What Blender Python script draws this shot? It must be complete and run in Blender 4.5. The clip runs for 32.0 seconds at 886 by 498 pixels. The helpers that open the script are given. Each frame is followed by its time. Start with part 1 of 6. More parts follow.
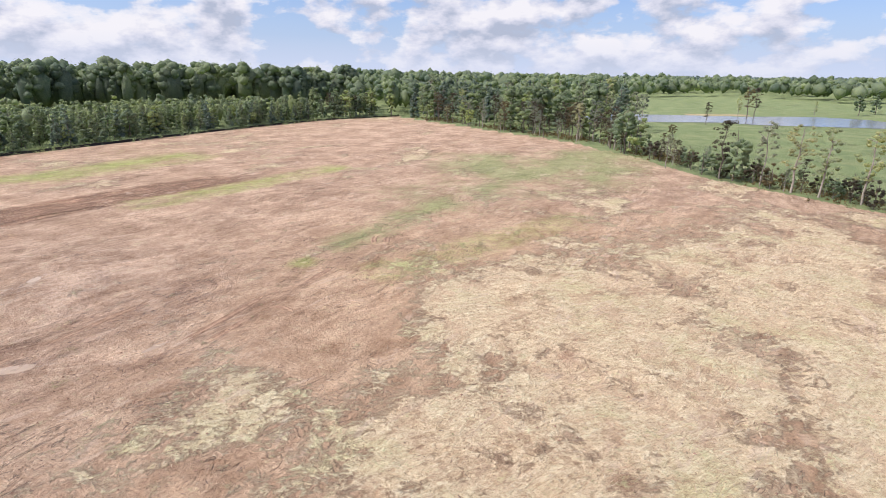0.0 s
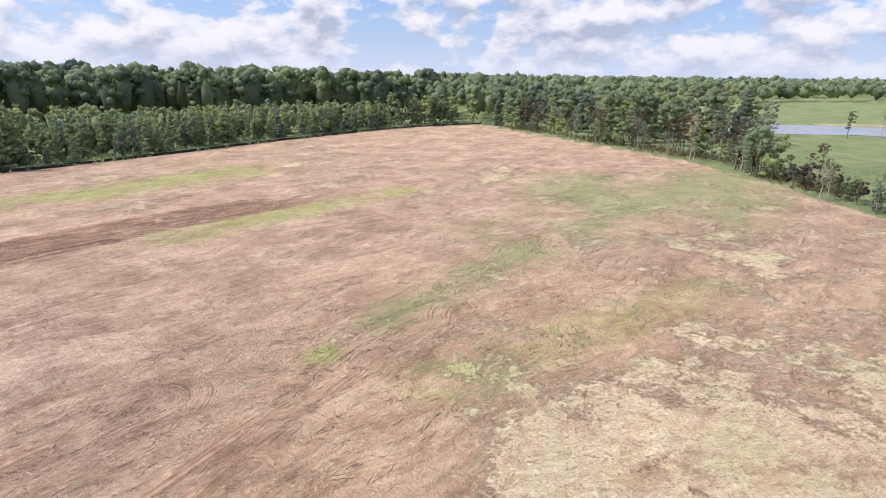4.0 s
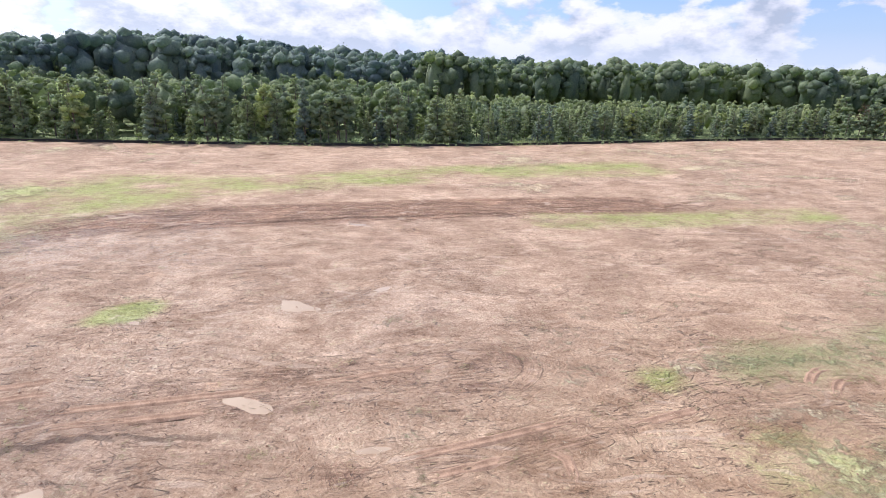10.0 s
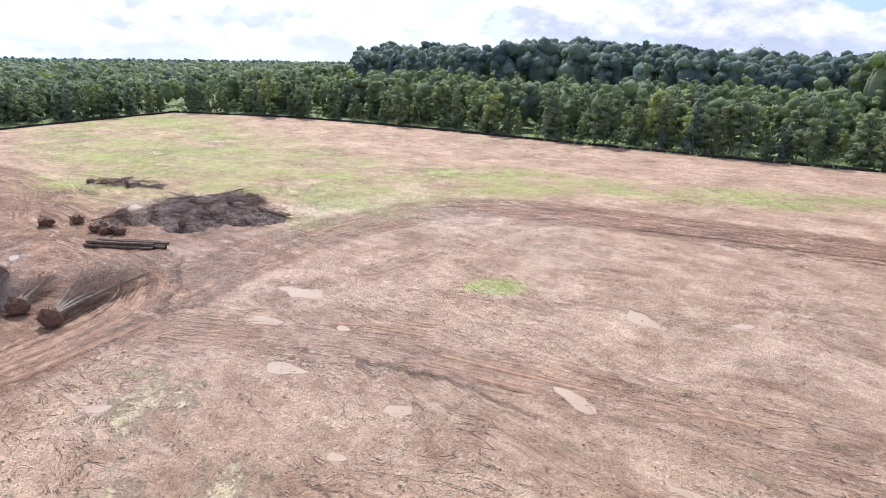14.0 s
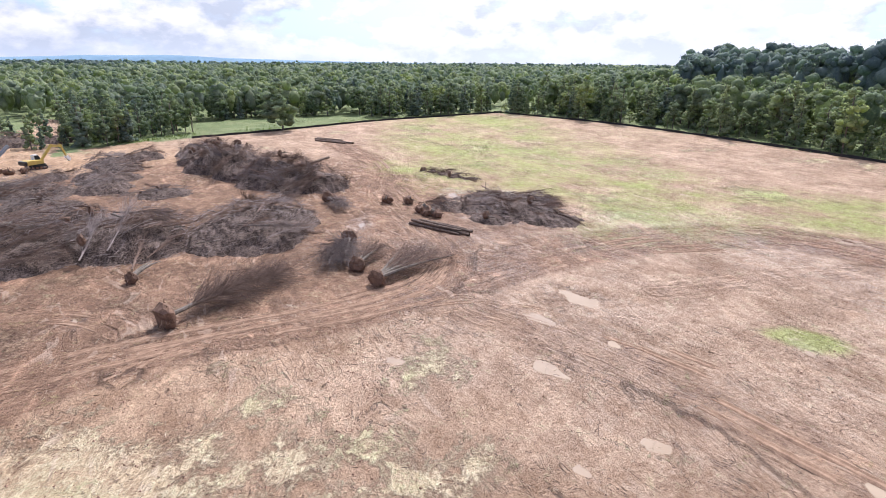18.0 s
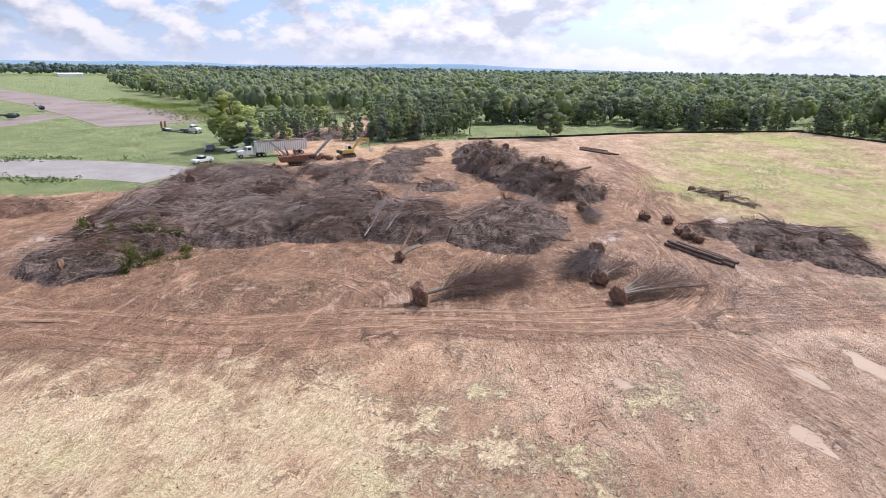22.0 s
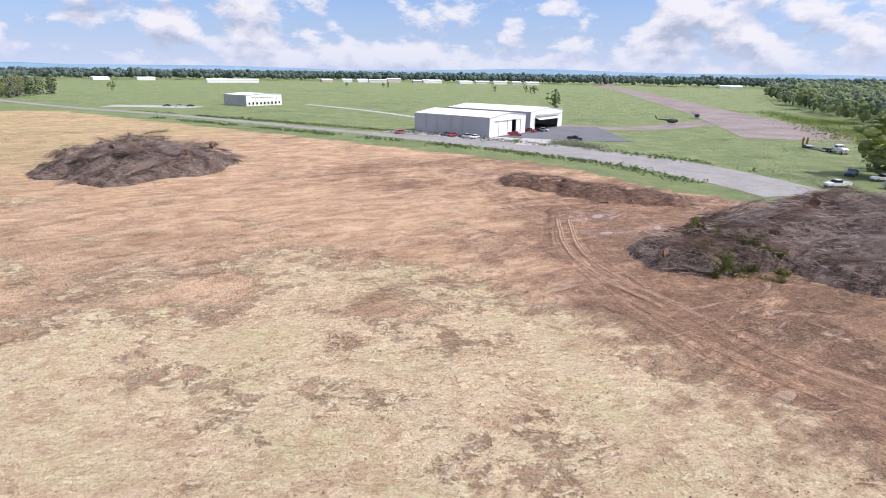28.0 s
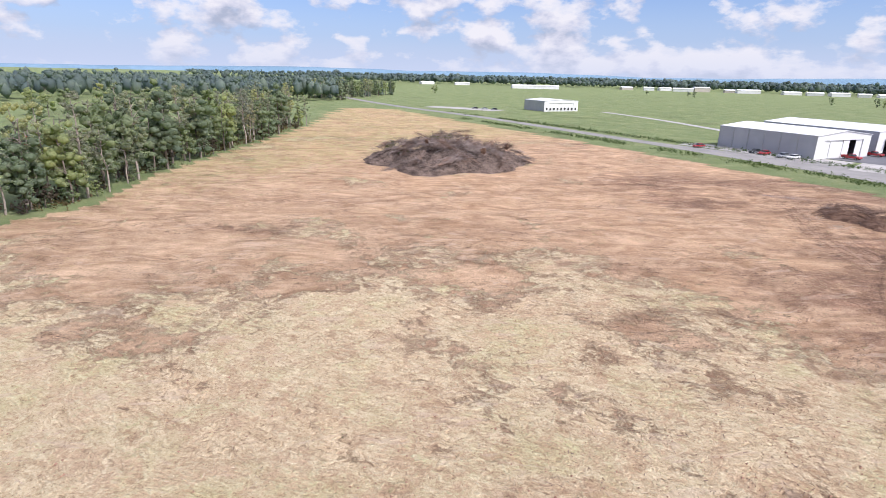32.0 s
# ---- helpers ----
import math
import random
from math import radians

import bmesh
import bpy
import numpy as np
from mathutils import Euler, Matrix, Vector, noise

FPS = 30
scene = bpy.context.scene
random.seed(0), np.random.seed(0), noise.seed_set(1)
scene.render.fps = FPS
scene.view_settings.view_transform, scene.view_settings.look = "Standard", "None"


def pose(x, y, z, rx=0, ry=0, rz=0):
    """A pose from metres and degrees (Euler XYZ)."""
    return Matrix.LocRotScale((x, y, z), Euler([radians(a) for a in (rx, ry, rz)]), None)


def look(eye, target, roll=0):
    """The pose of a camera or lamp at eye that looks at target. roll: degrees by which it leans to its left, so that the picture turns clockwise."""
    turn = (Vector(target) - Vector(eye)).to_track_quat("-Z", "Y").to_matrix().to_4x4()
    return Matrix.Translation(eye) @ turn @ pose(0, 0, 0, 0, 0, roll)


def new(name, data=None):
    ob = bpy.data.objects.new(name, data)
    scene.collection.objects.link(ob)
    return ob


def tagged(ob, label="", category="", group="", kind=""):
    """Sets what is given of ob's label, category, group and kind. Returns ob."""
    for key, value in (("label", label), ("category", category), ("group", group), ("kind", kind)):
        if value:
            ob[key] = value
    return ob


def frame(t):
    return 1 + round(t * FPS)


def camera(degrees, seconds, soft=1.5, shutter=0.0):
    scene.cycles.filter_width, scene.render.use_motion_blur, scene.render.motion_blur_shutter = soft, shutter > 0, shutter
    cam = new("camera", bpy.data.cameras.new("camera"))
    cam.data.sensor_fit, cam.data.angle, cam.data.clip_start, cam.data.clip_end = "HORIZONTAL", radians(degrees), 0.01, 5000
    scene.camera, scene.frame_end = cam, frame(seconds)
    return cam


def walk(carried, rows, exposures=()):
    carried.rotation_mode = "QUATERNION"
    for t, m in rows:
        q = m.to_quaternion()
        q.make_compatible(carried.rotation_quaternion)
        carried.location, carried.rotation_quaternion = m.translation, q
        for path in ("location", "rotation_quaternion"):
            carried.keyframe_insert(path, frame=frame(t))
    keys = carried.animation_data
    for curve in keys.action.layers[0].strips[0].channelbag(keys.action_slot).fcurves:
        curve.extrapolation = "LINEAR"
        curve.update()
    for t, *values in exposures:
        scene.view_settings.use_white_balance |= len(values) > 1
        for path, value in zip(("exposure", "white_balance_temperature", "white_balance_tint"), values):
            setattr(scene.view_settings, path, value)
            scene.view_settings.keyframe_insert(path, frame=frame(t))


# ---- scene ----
cam = camera(77.5, 32.0, soft=0.5)
# seconds, place, yaw (left of +y), pitch, roll
PATH = [
    (0, 0.35, -26.17, 22.10, 2.12, -17.80, 0.66),
    (0.5, -0.17, -22.37, 21.99, 2.07, -17.77, 0.67),
    (1, -0.67, -18.53, 22.02, 2.10, -17.76, 0.69),
    (1.5, -1.06, -14.57, 22.08, 2.23, -17.81, 0.67),
    (2, -1.44, -10.70, 22.20, 2.34, -17.83, 0.61),
    (2.5, -1.75, -7.03, 22.39, 2.48, -17.74, 0.50),
    (3, -1.97, -4.26, 22.57, 4.15, -17.68, 0.57),
    (3.5, -1.64, -3.49, 22.69, 7.60, -17.59, 0.56),
    (5.5, -0.56, -1.66, 22.71, 17.60, -17.84, 0.53),
    (6, -0.50, -1.31, 22.66, 19.76, -17.77, 0.70),
    (6.5, -0.59, -0.94, 22.71, 22.32, -18.17, 0.56),
    (7, -0.71, -0.62, 22.72, 25.91, -18.39, 0.61),
    (7.5, -0.79, -0.40, 22.65, 30.19, -18.51, 0.76),
    (8, -0.85, -0.33, 22.56, 33.83, -18.53, 0.88),
    (8.5, -0.90, -0.39, 22.47, 37.12, -18.42, 1.03),
    (9, -0.91, -0.52, 22.40, 40.60, -18.26, 1.23),
    (9.5, -0.82, -0.56, 22.48, 45.08, -18.38, 1.16),
    (10, -0.64, -0.55, 22.59, 50.98, -18.54, 1.20),
    (10.5, -0.46, -0.49, 22.72, 56.43, -18.79, 1.01),
    (11, -0.30, -0.49, 22.90, 60.93, -18.94, 0.87),
    (11.5, -0.17, -0.60, 23.01, 65.89, -19.00, 0.91),
    (12, -0.14, -0.75, 23.05, 71.17, -19.01, 0.92),
    (12.5, -0.17, -0.85, 23.03, 77.03, -18.94, 0.91),
    (13, -0.14, -0.81, 23.03, 81.62, -18.85, 0.89),
    (13.5, -0.07, -0.69, 23.14, 85.22, -18.87, 0.78),
    (14, 0.05, -0.50, 23.26, 89.21, -18.86, 0.71),
    (14.5, 0.26, -0.28, 23.37, 93.83, -18.75, 0.62),
    (15, 0.35, -0.20, 23.44, 98.74, -18.75, 0.70),
    (15.5, 0.35, -0.19, 23.49, 103.36, -18.85, 0.71),
    (17.5, 0.35, 0.01, 23.88, 117.33, -18.89, 0.42),
    (18, 0.28, 0.02, 23.93, 120.30, -18.84, 0.41),
    (18.5, 0.14, 0.04, 23.90, 123.14, -18.73, 0.47),
    (19, 0.02, 0.18, 23.82, 125.96, -18.55, 0.51),
    (19.5, -0.01, 0.38, 23.83, 129.74, -18.51, 0.48),
    (20, 0.02, 0.58, 23.86, 134.67, -18.50, 0.62),
    (20.5, 0.08, 0.67, 23.85, 138.72, -18.44, 0.66),
    (21, 0.14, 0.70, 23.80, 141.83, -18.29, 0.78),
    (21.5, 0.21, 0.67, 23.86, 144.38, -18.27, 0.75),
    (22, 0.31, 0.69, 23.99, 147.14, -18.24, 0.75),
    (22.5, 0.41, 0.74, 24.15, 150.60, -18.21, 0.72),
    (23, 0.48, 0.92, 24.26, 154.40, -18.13, 0.72),
    (23.5, 0.51, 1.05, 24.31, 159.20, -18.05, 0.66),
    (24, 0.52, 1.06, 24.21, 164.35, -17.96, 0.76),
    (24.5, 0.54, 0.99, 24.02, 169.42, -17.84, 0.95),
    (26.5, 0.20, 0.60, 23.91, 187.83, -17.90, 0.89),
    (27, 0.24, 0.48, 23.90, 192.87, -17.98, 0.99),
    (27.5, 0.30, 0.39, 23.87, 199.95, -17.96, 1.01),
    (28, 0.35, 0.31, 23.82, 206.50, -17.84, 0.85),
    (28.5, 0.41, 0.25, 23.82, 212.38, -17.92, 1.11),
    (29, 0.42, 0.24, 23.81, 218.14, -17.93, 1.30),
    (29.5, 0.40, 0.30, 23.81, 223.81, -17.96, 1.38),
    (30, 0.35, 0.37, 23.81, 227.57, -17.87, 1.39),
    (30.5, 0.36, 0.39, 23.81, 229.79, -17.86, 1.55),
    (31, 0.33, 0.42, 23.82, 232.35, -17.82, 1.60),
    (31.5, 0.30, 0.45, 23.82, 234.66, -17.73, 1.56),
    (32, 0.30, 0.47, 23.83, 235.48, -17.69, 1.34),
]


def aim(x, y, z, yaw, pitch, roll):
    a, b = radians(yaw), radians(pitch)
    way = Vector((-math.sin(a) * math.cos(b), math.cos(a) * math.cos(b), math.sin(b)))
    eye = Vector((x, y, z))
    return look(eye, eye + way * 2, roll)


EXPOSURES = [(0.0, -0.04, 6400, 15), (8.0, 0.08, 6150, 15), (13.0, 0.12, 6000, 15), (19.0, 0.07, 6200, 16), (24.0, -0.05, 6400, 17), (28.0, -0.07, 6250, 16), (32.0, -0.08, 6250, 17)]
walk(cam, [(t, aim(*row)) for t, *row in PATH], EXPOSURES)

# ---------------------------------------------------------------- light
SUN_YAW, SUN_EL = 108.0, 50.0
toward_sun = Vector((-math.sin(radians(SUN_YAW)) * math.cos(radians(SUN_EL)),
                     math.cos(radians(SUN_YAW)) * math.cos(radians(SUN_EL)), math.sin(radians(SUN_EL))))
sun_data = bpy.data.lights.new("sun", "SUN")
sun_data.energy, sun_data.angle, sun_data.color = 4.6, radians(0.6), (1.0, 0.965, 0.92)
sun = new("sun", sun_data)
sun.matrix_world = look(toward_sun * 900, (0, 0, 0))


def link(tree, a, b):
    tree.links.new(a, b)


def node(tree, kind, **values):
    n = tree.nodes.new(kind)
    for key, value in values.items():
        if key in n.inputs:
            n.inputs[key].default_value = value
    return n


def ramp(tree, source, stops):
    r = tree.nodes.new("ShaderNodeValToRGB")
    e = r.color_ramp.elements
    while len(e) < len(stops):
        e.new(0.5)
    for k, (at, col) in enumerate(stops):
        e[k].position = at
        e[k].color = (*col, 1) if len(col) == 3 else col
    link(tree, source, r.inputs[0])
    return r


def mixed(tree, factor, a, b, blend="MIX"):
    m = tree.nodes.new("ShaderNodeMix")
    m.data_type, m.blend_type = "RGBA", blend
    for value, socket in ((factor, m.inputs[0]), (a, m.inputs[6]), (b, m.inputs[7])):
        if hasattr(value, "is_output"):
            link(tree, value, socket)
        elif isinstance(value, (int, float)):
            socket.default_value = value
        else:
            socket.default_value = (*value, 1)
    return m.outputs[2]


def maths(tree, op, a, b=0.0, clamp=False):
    m = tree.nodes.new("ShaderNodeMath")
    m.operation, m.use_clamp = op, clamp
    for value, socket in ((a, m.inputs[0]), (b, m.inputs[1])):
        if hasattr(value, "is_output"):
            link(tree, value, socket)
        else:
            socket.default_value = value
    return m.outputs[0]


def noise_of(tree, scale, detail=4.0, rough=0.55, vector=None, stretch=None, distortion=0.0):
    n = node(tree, "ShaderNodeTexNoise", Scale=scale, Detail=detail, Roughness=rough, Distortion=distortion)
    if vector is None:
        vector = tree.nodes.new("ShaderNodeTexCoord").outputs["Object"]
    if stretch:
        mp = tree.nodes.new("ShaderNodeMapping")
        mp.vector_type = "TEXTURE"
        mp.inputs["Scale"].default_value = [1.0 / k for k in stretch[:3]]
        if len(stretch) > 3:               # drawn out along this bearing
            mp.inputs["Rotation"].default_value = (0, 0, radians(stretch[3]))
        link(tree, vector, mp.inputs[0])
        vector = mp.outputs[0]
    link(tree, vector, n.inputs["Vector"])
    return n.outputs[0]


# sky: blue with broken cumulus, laid on a flat layer so that it closes up towards the horizon
world = bpy.data.worlds.new("sky")
scene.world = world
world.use_nodes = True
wt = world.node_tree
wt.nodes.clear()
sky = wt.nodes.new("ShaderNodeTexSky")
sky.sky_type, sky.sun_disc = "NISHITA", False
sky.sun_elevation, sky.sun_rotation = radians(SUN_EL), radians(-SUN_YAW)
sky.air_density, sky.dust_density, sky.ozone_density = 1.0, 1.6, 1.2
coord = wt.nodes.new("ShaderNodeTexCoord").outputs["Generated"]
sep = wt.nodes.new("ShaderNodeSeparateXYZ")
link(wt, coord, sep.inputs[0])
up = maths(wt, "MAXIMUM", sep.outputs[2], 0.0)
comb = wt.nodes.new("ShaderNodeCombineXYZ")
link(wt, sep.outputs[0], comb.inputs[0])
link(wt, sep.outputs[1], comb.inputs[1])
link(wt, maths(wt, "MULTIPLY", up, 1.9), comb.inputs[2])
lift = wt.nodes.new("ShaderNodeVectorMath")
lift.operation = "ADD"
lift.inputs[1].default_value = (0.0, 0.0, 0.045)
link(wt, comb.outputs[0], lift.inputs[0])


def billow(vector):
    wide = noise_of(wt, 4.6, 2.0, 0.5, vector)
    puff = noise_of(wt, 14.0, 8.0, 0.55, vector)
    return maths(wt, "ADD", maths(wt, "MULTIPLY", wide, 0.50), maths(wt, "MULTIPLY", puff, 0.55))


sunward = wt.nodes.new("ShaderNodeVectorMath")
sunward.operation = "DOT_PRODUCT"
link(wt, coord, sunward.inputs[0])
sunward.inputs[1].default_value = toward_sun
glare = maths(wt, "POWER", maths(wt, "MAXIMUM", sunward.outputs["Value"], 0.0), 4.0)
# the cloud thickens towards the north-west, where the weather comes from
more = maths(wt, "ADD", maths(wt, "MULTIPLY", sep.outputs[0], -0.03), maths(wt, "MULTIPLY", sep.outputs[1], 0.012))
more = maths(wt, "ADD", more, ramp(wt, up, [(0.02, (0.028, 0.028, 0.028)), (0.10, (0.0, 0.0, 0.0))]).outputs[0])
here = maths(wt, "ADD", billow(comb.outputs[0]), more)
above = maths(wt, "ADD", billow(lift.outputs[0]), more)
cloud = ramp(wt, here, [(0.480, (0, 0, 0)), (0.525, (0.75, 0.75, 0.75)), (0.57, (1, 1, 1))]).outputs[0]
under = maths(wt, "ADD", maths(wt, "MULTIPLY", maths(wt, "SUBTRACT", above, here), 4.5), 0.50)
under = maths(wt, "ADD", under, maths(wt, "MULTIPLY", maths(wt, "SUBTRACT", here, 0.57), 1.6), True)
shade = ramp(wt, under, [(0.22, (7.6, 7.6, 7.8)), (0.50, (6.0, 6.2, 7.0)), (0.80, (3.9, 4.4, 5.4))]).outputs[0]
clear = mixed(wt, 1.0, sky.outputs[0], (0.74, 0.95, 1.36), "MULTIPLY")
haze = ramp(wt, up, [(0.0, (0.80, 0.80, 0.80)), (0.16, (0, 0, 0))]).outputs[0]
clear = mixed(wt, haze, clear, (5.2, 6.4, 8.6))
covered = mixed(wt, cloud, clear, shade)
veil = ramp(wt, up, [(0.0, (0.65, 0.65, 0.65)), (0.055, (0, 0, 0))]).outputs[0]
covered = mixed(wt, veil, covered, (5.6, 6.2, 7.4))
covered = mixed(wt, 1.0, covered, mixed(wt, glare, (0.0, 0.0, 0.0), (10.0, 9.8, 9.4)), "ADD")
back = wt.nodes.new("ShaderNodeBackground")
back.inputs[1].default_value = 0.122
link(wt, covered, back.inputs[0])
out = wt.nodes.new("ShaderNodeOutputWorld")
link(wt, back.outputs[0], out.inputs[0])


# ---------------------------------------------------------------- materials
def material(name, rough=0.9, metal=0.0, spec=0.3):
    m = bpy.data.materials.new(name)
    m.use_nodes = True
    b = m.node_tree.nodes["Principled BSDF"]
    b.inputs["Roughness"].default_value, b.inputs["Metallic"].default_value = rough, metal
    b.inputs["Specular IOR Level"].default_value = spec
    return m, m.node_tree, b


def bump(t, b, height, strength=0.5, distance=0.1):
    n = node(t, "ShaderNodeBump", Strength=strength, Distance=distance)
    link(t, height, n.inputs["Height"])
    link(t, n.outputs[0], b.inputs["Normal"])


def worn(name, dark, light, scale=1.0, rough=0.9, metal=0.0, relief=0.3, spec=0.3, stretch=None, vary=0.0):
    """A surface that wanders between two colours at two scales, with a fine relief."""
    m, t, b = material(name, rough, metal, spec)
    n1 = noise_of(t, scale, 3, stretch=stretch)
    n2 = noise_of(t, scale * 9, 4, stretch=stretch)
    f = maths(t, "ADD", maths(t, "MULTIPLY", n1, 0.6), maths(t, "MULTIPLY", n2, 0.4))
    col = ramp(t, f, [(0.34, dark), (0.66, light)]).outputs[0]
    if vary:
        info = t.nodes.new("ShaderNodeObjectInfo").outputs["Random"]
        k = maths(t, "ADD", maths(t, "MULTIPLY", info, vary), 1.0 - vary / 2)
        grey = t.nodes.new("ShaderNodeCombineColor")
        for s in grey.inputs:
            link(t, k, s)
        col = mixed(t, 1.0, col, grey.outputs[0], "MULTIPLY")
    link(t, col, b.inputs["Base Color"])
    if relief:
        bump(t, b, n2, relief, 0.05 / max(scale, 0.1))
    return m


def leafy(name, dark, light, vary=0.9):
    """Foliage: every leaf clump its own tone, every tree too, the shade in the gaps of massed leaves mottled into the
    colour, a little light through the leaf.
    """
    m, t, b = material(name, 0.75, 0.0, 0.25)
    isl = t.nodes.new("ShaderNodeNewGeometry").outputs["Random Per Island"]
    mottle = noise_of(t, 1.6, 5, 0.7)
    f = maths(t, "ADD", maths(t, "MULTIPLY", isl, 0.30), maths(t, "MULTIPLY", maths(t, "SUBTRACT", mottle, 0.22), 1.0), True)
    col = ramp(t, f, [(0.10, tuple(k * 0.8 for k in dark)), (0.36, dark), (0.85, light)]).outputs[0]
    info = t.nodes.new("ShaderNodeObjectInfo").outputs["Random"]
    hue = ramp(t, info, [(0.0, (0.70, 0.76, 0.82)), (0.35, (0.88, 0.92, 0.96)), (0.7, (1.05, 1.05, 0.98)), (1.0, (1.38, 1.30, 0.98))]).outputs[0]
    col = mixed(t, vary, col, mixed(t, 1.0, col, hue, "MULTIPLY"))
    wide = noise_of(t, 0.05, 4, 0.65)
    tone = ramp(t, wide, [(0.34, (0.70, 0.77, 0.84)), (0.66, (1.30, 1.24, 1.04))]).outputs[0]
    col = mixed(t, 1.0, col, tone, "MULTIPLY")
    link(t, col, b.inputs["Base Color"])
    bump(t, b, noise_of(t, 1.1, 4, 0.6), 0.5, 0.5)
    tr = t.nodes.new("ShaderNodeBsdfTranslucent")
    link(t, mixed(t, 1.0, col, (1.3, 1.4, 0.95), "MULTIPLY"), tr.inputs[0])
    ms = t.nodes.new("ShaderNodeMixShader")
    ms.inputs[0].default_value = 0.58
    link(t, b.outputs[0], ms.inputs[1])
    link(t, tr.outputs[0], ms.inputs[2])
    link(t, ms.outputs[0], t.nodes["Material Output"].inputs[0])
    return m


M = {}
M["leaf"] = leafy("broad leaves", (0.251, 0.290, 0.195), (0.484, 0.508, 0.350))
M["pine"] = leafy("pine needles", (0.227, 0.267, 0.236), (0.425, 0.450, 0.379))
M["grey_leaf"] = leafy("dusty leaves", (0.268, 0.264, 0.227), (0.492, 0.466, 0.406))
M["pale_leaf"] = leafy("pale feathery leaves", (0.293, 0.306, 0.225), (0.543, 0.531, 0.405))
# darker and bluer than the leaves of the nearer woods
M["ridge_leaf"] = leafy("darker bluer ridge woods", (0.201, 0.252, 0.267), (0.361, 0.412, 0.395), 0.3)
M["young_leaf"] = leafy("young pale woods", (0.261, 0.295, 0.198), (0.466, 0.496, 0.334), 0.3)
M["dead_leaf"] = leafy("dry leaves", (0.11, 0.085, 0.065), (0.22, 0.17, 0.13))
M["weed"] = leafy("roadside weeds", (0.10, 0.135, 0.055), (0.21, 0.25, 0.115))
M["bark"] = worn("bark", (0.10, 0.08, 0.065), (0.26, 0.22, 0.18), 3.0, relief=0.6)
M["pale_bark"] = worn("pale bark", (0.22, 0.18, 0.15), (0.42, 0.37, 0.31), 3.0, relief=0.5)
M["twig"] = worn("dry twigs", (0.125, 0.096, 0.086), (0.40, 0.330, 0.295), 1.2, relief=0, vary=0.5)
M["twig_red"] = worn("brown twigs", (0.100, 0.062, 0.048), (0.285, 0.195, 0.150), 1.2, relief=0, vary=0.5)
M["moss"] = leafy("wilting leaves", (0.105, 0.108, 0.045), (0.230, 0.215, 0.095))


def litter(name, dark, light):
    """Trodden brush: strands that lie across one another, the shade in the gaps put in as dark colour."""
    m, t, b = material(name, 0.95, 0.0, 0.2)
    top = None
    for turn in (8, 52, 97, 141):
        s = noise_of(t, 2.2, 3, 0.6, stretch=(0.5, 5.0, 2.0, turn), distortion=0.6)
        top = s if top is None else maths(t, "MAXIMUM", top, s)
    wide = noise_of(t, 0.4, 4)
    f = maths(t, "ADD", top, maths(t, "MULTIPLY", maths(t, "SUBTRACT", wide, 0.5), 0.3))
    # low values: shade between the strands, as near-black brown
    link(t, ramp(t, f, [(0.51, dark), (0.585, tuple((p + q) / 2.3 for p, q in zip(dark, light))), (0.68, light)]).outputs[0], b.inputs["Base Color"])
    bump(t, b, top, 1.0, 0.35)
    return m


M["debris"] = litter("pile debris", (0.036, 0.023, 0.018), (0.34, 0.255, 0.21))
M["root"] = worn("red clay roots", (0.085, 0.048, 0.033), (0.27, 0.165, 0.112), 2.0, relief=1.0)
M["log_end"] = worn("cut wood", (0.35, 0.20, 0.12), (0.55, 0.36, 0.22), 5.0)
M["clod"] = worn("clay clods", (0.24, 0.13, 0.085), (0.44, 0.27, 0.185), 2.0, relief=0.8)
M["straw"] = worn("wood chips", (0.40, 0.30, 0.20), (0.62, 0.50, 0.36), 2.0, relief=0)
M["track"] = worn("rutted mud", (0.19, 0.110, 0.070), (0.42, 0.275, 0.182), 1.2, 0.85, relief=1.0)
M["log_bark"] = worn("wet log bark", (0.085, 0.055, 0.040), (0.23, 0.165, 0.125), 2.5, 0.8, relief=0.8)
# distant leaves: haze put into the colour, so bluer than near ones
M["hazed_leaf"] = leafy("far woods", (0.170, 0.216, 0.234), (0.258, 0.309, 0.317), 0.3)
M["road"] = worn("worn asphalt", (0.215, 0.205, 0.195), (0.32, 0.305, 0.29), 0.15, relief=0.2)
M["runway"] = worn("brown old runway", (0.165, 0.132, 0.120), (0.31, 0.258, 0.236), 0.05, relief=0.2, stretch=(1, 1, 1))
M["apron"] = worn("dark asphalt", (0.115, 0.115, 0.125), (0.17, 0.17, 0.185), 0.12, relief=0.2)
M["concrete"] = worn("pale concrete", (0.34, 0.325, 0.31), (0.46, 0.44, 0.42), 0.2, relief=0.2)
M["roof_white"] = worn("white metal roof", (0.74, 0.75, 0.76), (0.84, 0.84, 0.84), 0.2, 0.45, relief=0.05, spec=0.5)
# hangar sides and backs: shade put into the sheet's colour as grey
M["wall_shade"] = worn("wall sheet in shade grey", (0.36, 0.37, 0.40), (0.42, 0.43, 0.46), 0.3, 0.55, relief=0.05, spec=0.4)
M["wall_white"] = worn("white wall sheet", (0.68, 0.68, 0.67), (0.80, 0.80, 0.79), 0.3, 0.55, relief=0.05, spec=0.4)
M["wall_tan"] = worn("tan wall sheet", (0.42, 0.38, 0.33), (0.52, 0.47, 0.41), 0.3, 0.6, relief=0.05)
M["dark"] = worn("dark interior", (0.015, 0.015, 0.018), (0.035, 0.035, 0.04), 1.0, 0.8, relief=0)
M["rubber"] = worn("tyre rubber", (0.018, 0.018, 0.018), (0.04, 0.038, 0.036), 4.0, 0.85)
M["steel"] = worn("galvanised steel", (0.35, 0.36, 0.37), (0.55, 0.56, 0.57), 2.0, 0.45, 0.8)
